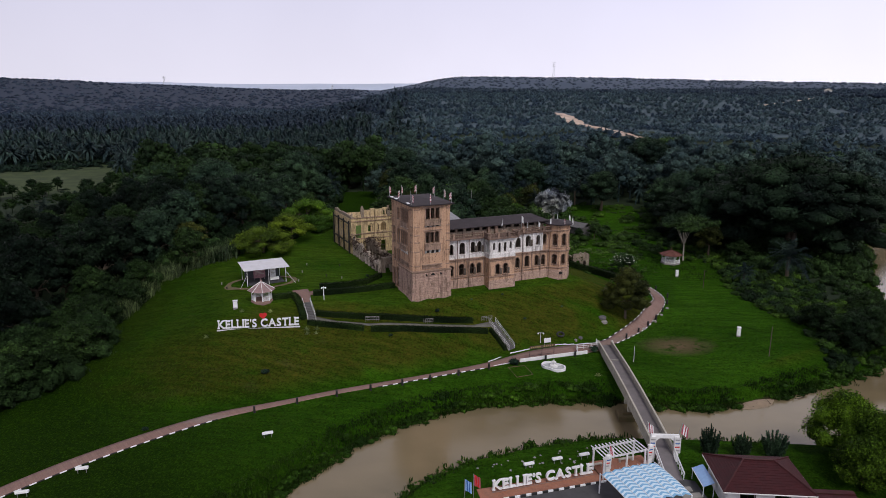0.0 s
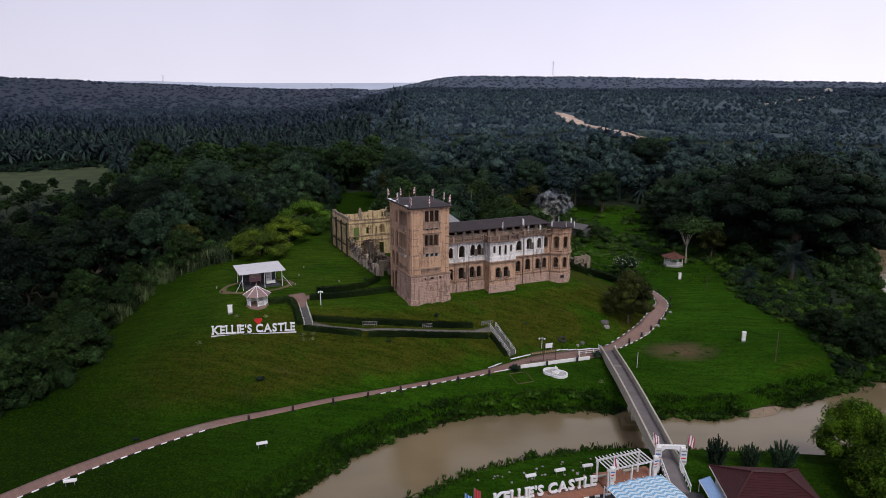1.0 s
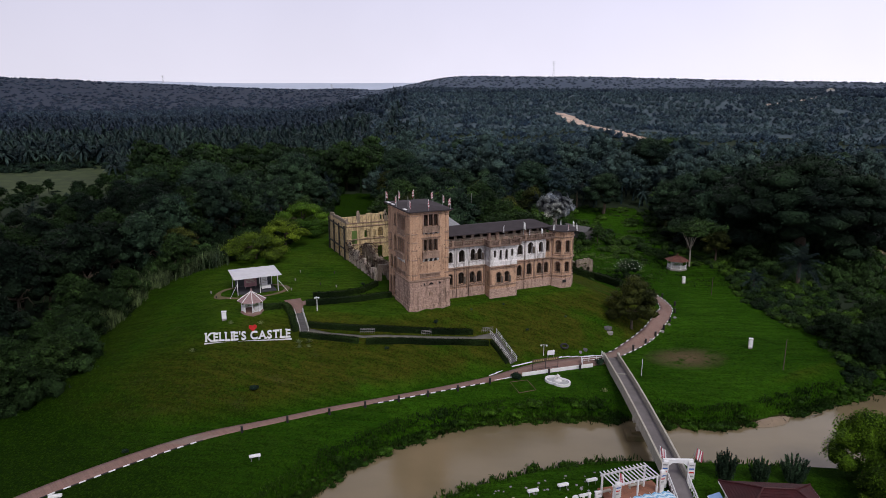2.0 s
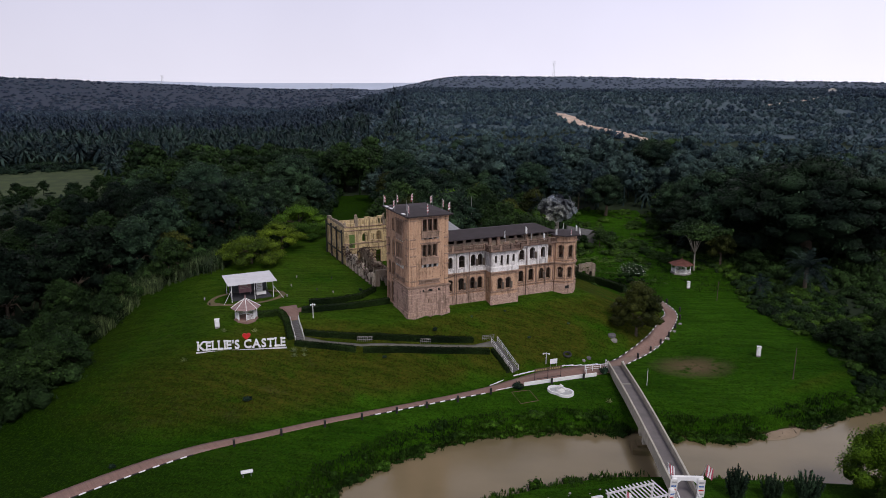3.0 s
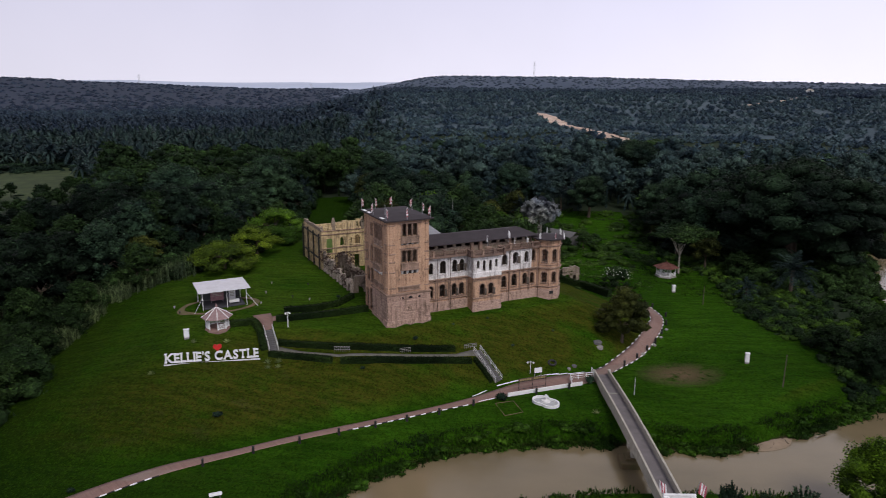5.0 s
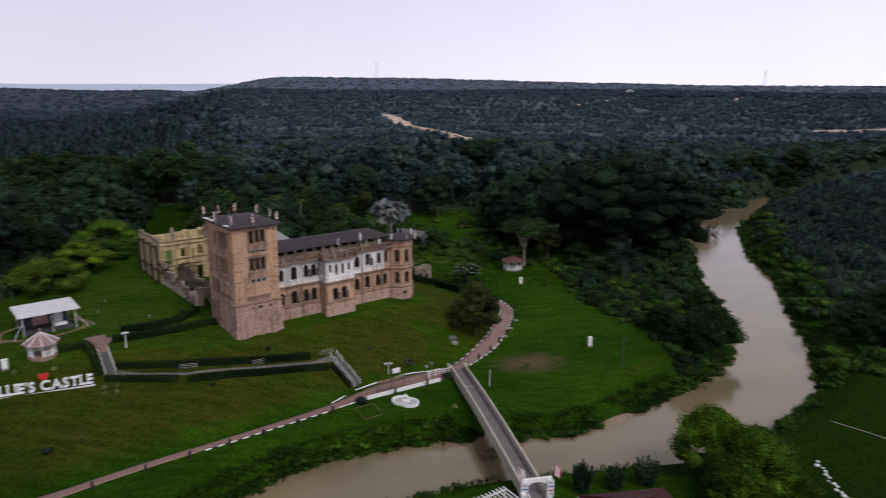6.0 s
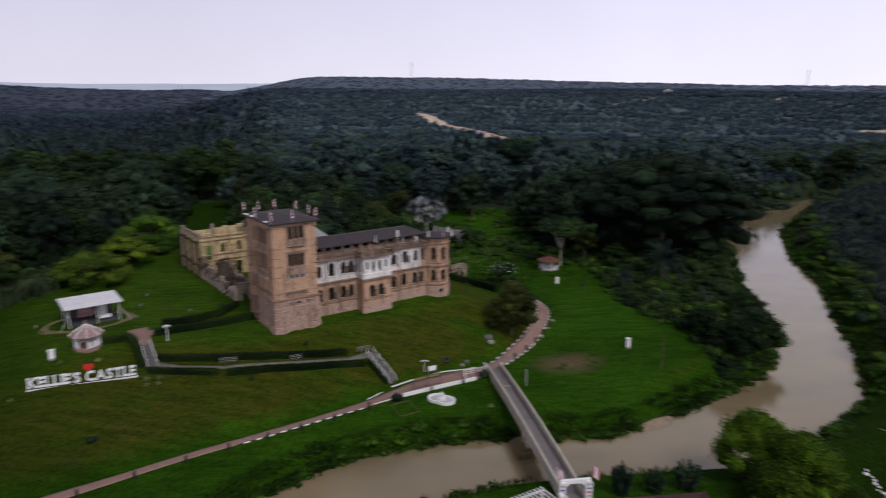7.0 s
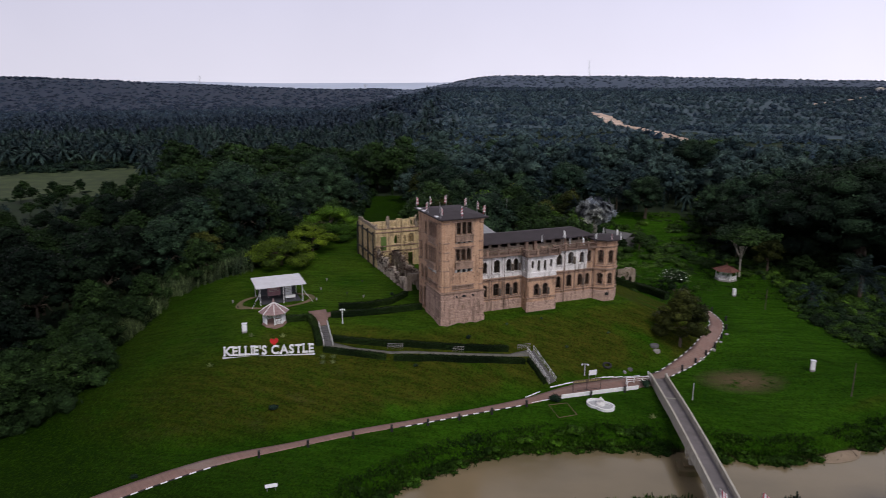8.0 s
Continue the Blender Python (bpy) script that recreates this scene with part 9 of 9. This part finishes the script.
for a, b in ((EV[0], RA), (EV[1], RB), (EV[2], RB), (EV[3], RA), (RA, RB)):
    bm = bmesh.new()
    for i in range(14):
        rod(bm, a.lerp(b, i / 14) + Vector((0, 0, 0.07)), a.lerp(b, (i + 1.05) / 14) + Vector((0, 0, 0.1)), 0.12, 0.1, 6)
    part("ridge_tiles", bm, TILE_RED, house)
for a, b in zip(EV, EV[1:] + EV[:1]):
    bm = bmesh.new()
    rod(bm, a - Vector((0, 0, 0.08)), b - Vector((0, 0, 0.08)), 0.08, n=6)
    part("gutter", bm, STONE_WHITE, house)
shed = thing("lean_to", "low lean-to with a dark red tile roof beside the house", "shed")
bm = bmesh.new()
for k in range(8):
    y0 = 70.5 + k * 0.75
    box(bm, 39.3, 43.8, y0, y0 + 0.8, 4.2 + 0.13 * k, 4.28 + 0.13 * k, pose(0, 0, 0))
part("roof", bm, TILE_RED, shed)
bm = bmesh.new()
box(bm, 39.5, 43.5, 70.9, 76.2, 2.4, 4.2)
part("wall", bm, STONE_WHITE, shed)
awning = thing("awning", "sloping sky-blue awning sheet beside the house", "awning")
bm = bmesh.new()
v = [bm.verts.new(p) for p in ((26.9, 81.9, 4.1), (28.2, 81.9, 4.7), (28.4, 77.6, 4.7), (27.1, 77.6, 4.1))]
bm.faces.new(v)
sheet = part("sheet", bm, TARP, awning)
sol = sheet.modifiers.new("thickness", "SOLIDIFY")
sol.thickness = 0.05
for x, y in ((26.95, 81.8), (27.15, 77.7), (28.15, 81.8), (28.35, 77.7)):
    bm = bmesh.new()
    rod(bm, (x, y, 2.5), (x, y, 4.1 if x < 27.5 else 4.65), 0.05)
    part("post", bm, WHITE, awning)
bm = bmesh.new()
rod(bm, (26.88, 81.9, 4.1), (27.08, 77.6, 4.1), 0.06)
part("edge_beam", bm, WHITE, awning)

# conifers by the house
for i, (x, y, h, r) in enumerate(((31.0, 88.4, 4.8, 1.9), (35.2, 88.4, 3.6, 1.9), (39.6, 88.6, 4.2, 2.5))):
    rg = np.random.default_rng(400 + i)
    bits = []
    for k in range(40):
        a, q = rg.uniform(0, 6.28), rg.uniform(0, 1) ** 0.5
        x0, y0 = r * 0.5 * q * math.cos(a), r * 0.55 * q * math.sin(a)
        hh = h * (1 - 0.35 * q) * rg.uniform(0.75, 1.05)
        tip = np.array((x0 * 1.5, y0 * 1.5, hh))
        base = np.array((x0 * 0.6, y0 * 0.6, 0.1))
        n = 55
        s = rg.uniform(0.15, 1, n)
        d = rg.normal(0, 1, (n, 3))
        d /= np.linalg.norm(d, axis=1)[:, None]
        p = base + (tip - base) * s[:, None] + d * (0.5 * (1.1 - s))[:, None]
        bits.append(leaf_cards(p, d + (0, 0, 0.5), 0.15, rg, 0.4))
        bits.append(tube(base, tip, 0.22, 0.03, 5))
    put(plant("conifer", "dark spiky juniper shrub on the near bank", "shrub", None, merge(bits), BARK, LEAF_DARK, "junipers on the near bank"), USED, x, y)

# bamboo
for i, (x, y, R, H) in enumerate(((49.4, 90.6, 4.9, 8.4), (52.0, 85.4, 5.2, 7.8), (48.0, 82.6, 3.6, 5.4), (56.0, 81.5, 2.8, 2.8))):
    rg = np.random.default_rng(500 + i)
    bl = broad_blobs(rg, R, H, 44, 0.1)
    canes = []
    for k in range(14):
        a = rg.uniform(0, 6.28)
        q = np.array((math.cos(a), math.sin(a), 0)) * rg.uniform(0.1, 0.8)
        canes.append(tube(q, q * 2.2 + (0, 0, H * 0.8), 0.05, 0.03, 5))
    put(plant("bamboo", "feathery bright green bamboo clump on the near bank", "bamboo", merge(canes), crown_shape(rg, bl, 15000, 0.16, 0.74, 0.85), BARK, LEAF_BAMBOO, "bamboo clumps"), USED, x, y)

# stones, rope and stage truss on the far right lawn
rng = random.Random(77)
for i in range(17):
    f = i / 16
    x, y = 64.2 - 2.4 * f + rng.uniform(-0.35, 0.35), 89.2 - 10.5 * f
    bm = bmesh.new()
    bmesh.ops.create_icosphere(bm, subdivisions=2, radius=rng.uniform(0.16, 0.34))
    for v in bm.verts:
        v.co *= rng.uniform(0.85, 1.15)
        v.co.z *= 0.65
    ob = part("boulder", bm, STONE_WHITE)
    ob.matrix_world = pose(x, y, hz(x, y) + 0.08, 0, 0, rng.uniform(0, 360))
    tagged(ob, "pale painted stone in a row across the lawn", "stone", "row of pale stones")
rope = thing("rope", "long pale rope lying across the grass", "rope")
bm = bmesh.new()
last = None
for i in range(25):
    f = i / 24
    x, y = 72.9 + 7.9 * f + 0.3 * math.sin(f * 5), 97.6 - 11.2 * f - 0.5 * math.sin(f * 3.1)
    p = Vector((x, y, hz(x, y) + 0.06))
    if last:
        rod(bm, last, p, 0.045, n=5)
    last = p
part("strand", bm, CREAM, rope)
truss = thing("stage_truss", "steel lattice stage tower on a white base block", "truss", pose(82.2, 87.6, hz(82.2, 87.6), 0, 0, 20))
for x in (-0.35, 0.35):
    for y in (-0.35, 0.35):
        bm = bmesh.new()
        rod(bm, (x, y, 0), (x, y, 6.5), 0.05)
        part("chord", bm, STEEL, truss)
for k in range(11):
    z = 0.3 + k * 0.56
    bm = bmesh.new()
    for (a, b), (c, d) in zip(((-1, -1), (1, -1), (1, 1), (-1, 1)), ((1, -1), (1, 1), (-1, 1), (-1, -1))):
        rod(bm, (a * 0.35, b * 0.35, z), (c * 0.35, d * 0.35, z + 0.56), 0.03, n=4)
    part("lacing", bm, STEEL, truss)
bm = bmesh.new()
box(bm, -1.1, 1.1, -0.9, 0.9, -0.3, 0.45, bevel=0.12)
part("base_block", bm, WHITE, truss)
bm = bmesh.new()
box(bm, 0.6, 4.2, -1.2, 2.4, -0.3, 1.1, bevel=0.03)
part("stage_deck", bm, BLACK, truss)

# ---- far country: tracks, spit, pylons ----
for i, line in enumerate(TRACKS):
    w_ = (5.0, 4.2, 2.6, 1.6, 3.0)[i]
    pts = [(x + rng.uniform(-1.6, 1.6), y + rng.uniform(-1.6, 1.6), w * rng.uniform(0.45, 1.35)) for x, y, w in smooth_line([(x, y, w_ * (0.5 + 0.8 * ((j * 7 + i) % 3) / 2)) for j, (x, y) in enumerate(line)], 4)]
    ob, _, _ = ribbon("earth_track", pts, EARTH, 0.5, 5, 5.0, 1.5)
    tagged(ob, "bare sandy earth cut across the plantation hill", "earth track", kind="structure")
bm = bmesh.new()
ring = []
for i in range(22):
    a = 2 * math.pi * i / 22
    ring.append(bm.verts.new((45.0 + (4.2 + 0.5 * math.sin(3 * a)) * math.cos(a) * 0.9 - 0.5 * math.sin(a), 110.2 + 1.7 * math.sin(a) + 1.7 * math.cos(a), 0.03)))
mid_ = bm.verts.new((45.0, 110.4, 0.42))
for i in range(22):
    bm.faces.new((mid_, ring[i], ring[(i + 1) % 22]))
tagged(part("sand_spit", bm, SAND), "low sandy spit at the river's edge", "sand", kind="structure")
for i in range(4):
    bm = bmesh.new()
    x, y = 44 + i * 3.4, 108.6 + i * 1.6
    rod(bm, (0, 0, 0.05), (2.2, 0.5, 0.16), 0.12, 0.05)
    rod(bm, (1.0, 0.2, 0.1), (1.6, 0.9, 0.4), 0.05, 0.02)
    ob = part("driftwood", bm, BARK)
    ob.matrix_world = pose(x, y, 0.0, 0, 0, 20 + i * 60)
    tagged(ob, "dead branch stranded in the shallows", "driftwood", "driftwood in the shallows")


def pylon(x, y, h):
    p = thing("pylon", "far steel lattice power pylon on the skyline", "pylon", pose(x, y, hz(x, y), 0, 0, math.degrees(math.atan2(-x, y))), "power pylons")
    for sx_ in (-1, 1):
        for sy_ in (-1, 1):
            bm = bmesh.new()
            rod(bm, (sx_ * 3.2, sy_ * 3.2, -2), (sx_ * 0.7, sy_ * 0.7, h), 0.34, 0.26, 4)
            part("leg", bm, STEEL, p)
    for k in range(6):
        f0, f1 = k / 6, (k + 1) / 6
        a, b = 3.2 - 2.5 * f0, 3.2 - 2.5 * f1
        bm = bmesh.new()
        for s in (-1, 1):
            rod(bm, (-a, s * a, h * f0), (b, s * b, h * f1), 0.2, n=4)
            rod(bm, (a, s * a, h * f0), (-b, s * b, h * f1), 0.2, n=4)
        part("lacing", bm, STEEL, p)
    for z in (0.72, 0.86, 0.98):
        bm = bmesh.new()
        rod(bm, (-5, 0, h * z), (5, 0, h * z), 0.3, n=4)
        part("cross_arm", bm, STEEL, p)


for x, y, h in ((172, 2205, 46), (-957, 1993, 26), (1232, 1838, 44), (1520, 1590, 44), (-503, 2154, 16)):
    pylon(x, y, h)
hx, hy = 352, 786
hut = thing("hut", "tiny pale hut on the plantation hill", "hut", pose(hx, hy, hz(hx, hy)))
bm = bmesh.new()
box(bm, -3, 3, -2.5, 2.5, -1, 5)
part("wall", bm, STONE_WHITE, hut)
bm = bmesh.new()
slab(bm, [(-3.6, 5), (3.6, 5), (0, 7)], -3, 3)
part("roof", bm, CREAM, hut)
gx2, gy2 = 27.0, 221.6
barn = thing("shed", "grey metal-roofed shed half hidden by trees", "shed", pose(gx2, gy2, hz(gx2, gy2) - 0.5, 0, 0, -41))
bm = bmesh.new()
box(bm, -4.5, 4.5, -2.4, 2.4, -1, 3.4)
part("wall", bm, STEP_GREY, barn)
bm = bmesh.new()
for k in range(24):
    x = -4.9 + k * 0.41
    slab(bm, [(-2.9, 3.4), (0, 4.6), (2.9, 3.4), (2.9, 3.46), (0, 4.66 + 0.03 * (k % 2)), (-2.9, 3.46)], x, x + 0.41, Matrix(((0, 1, 0, 0), (1, 0, 0, 0), (0, 0, 1, 0), (0, 0, 0, 1))))
part("roof", bm, STEP_GREY, barn)
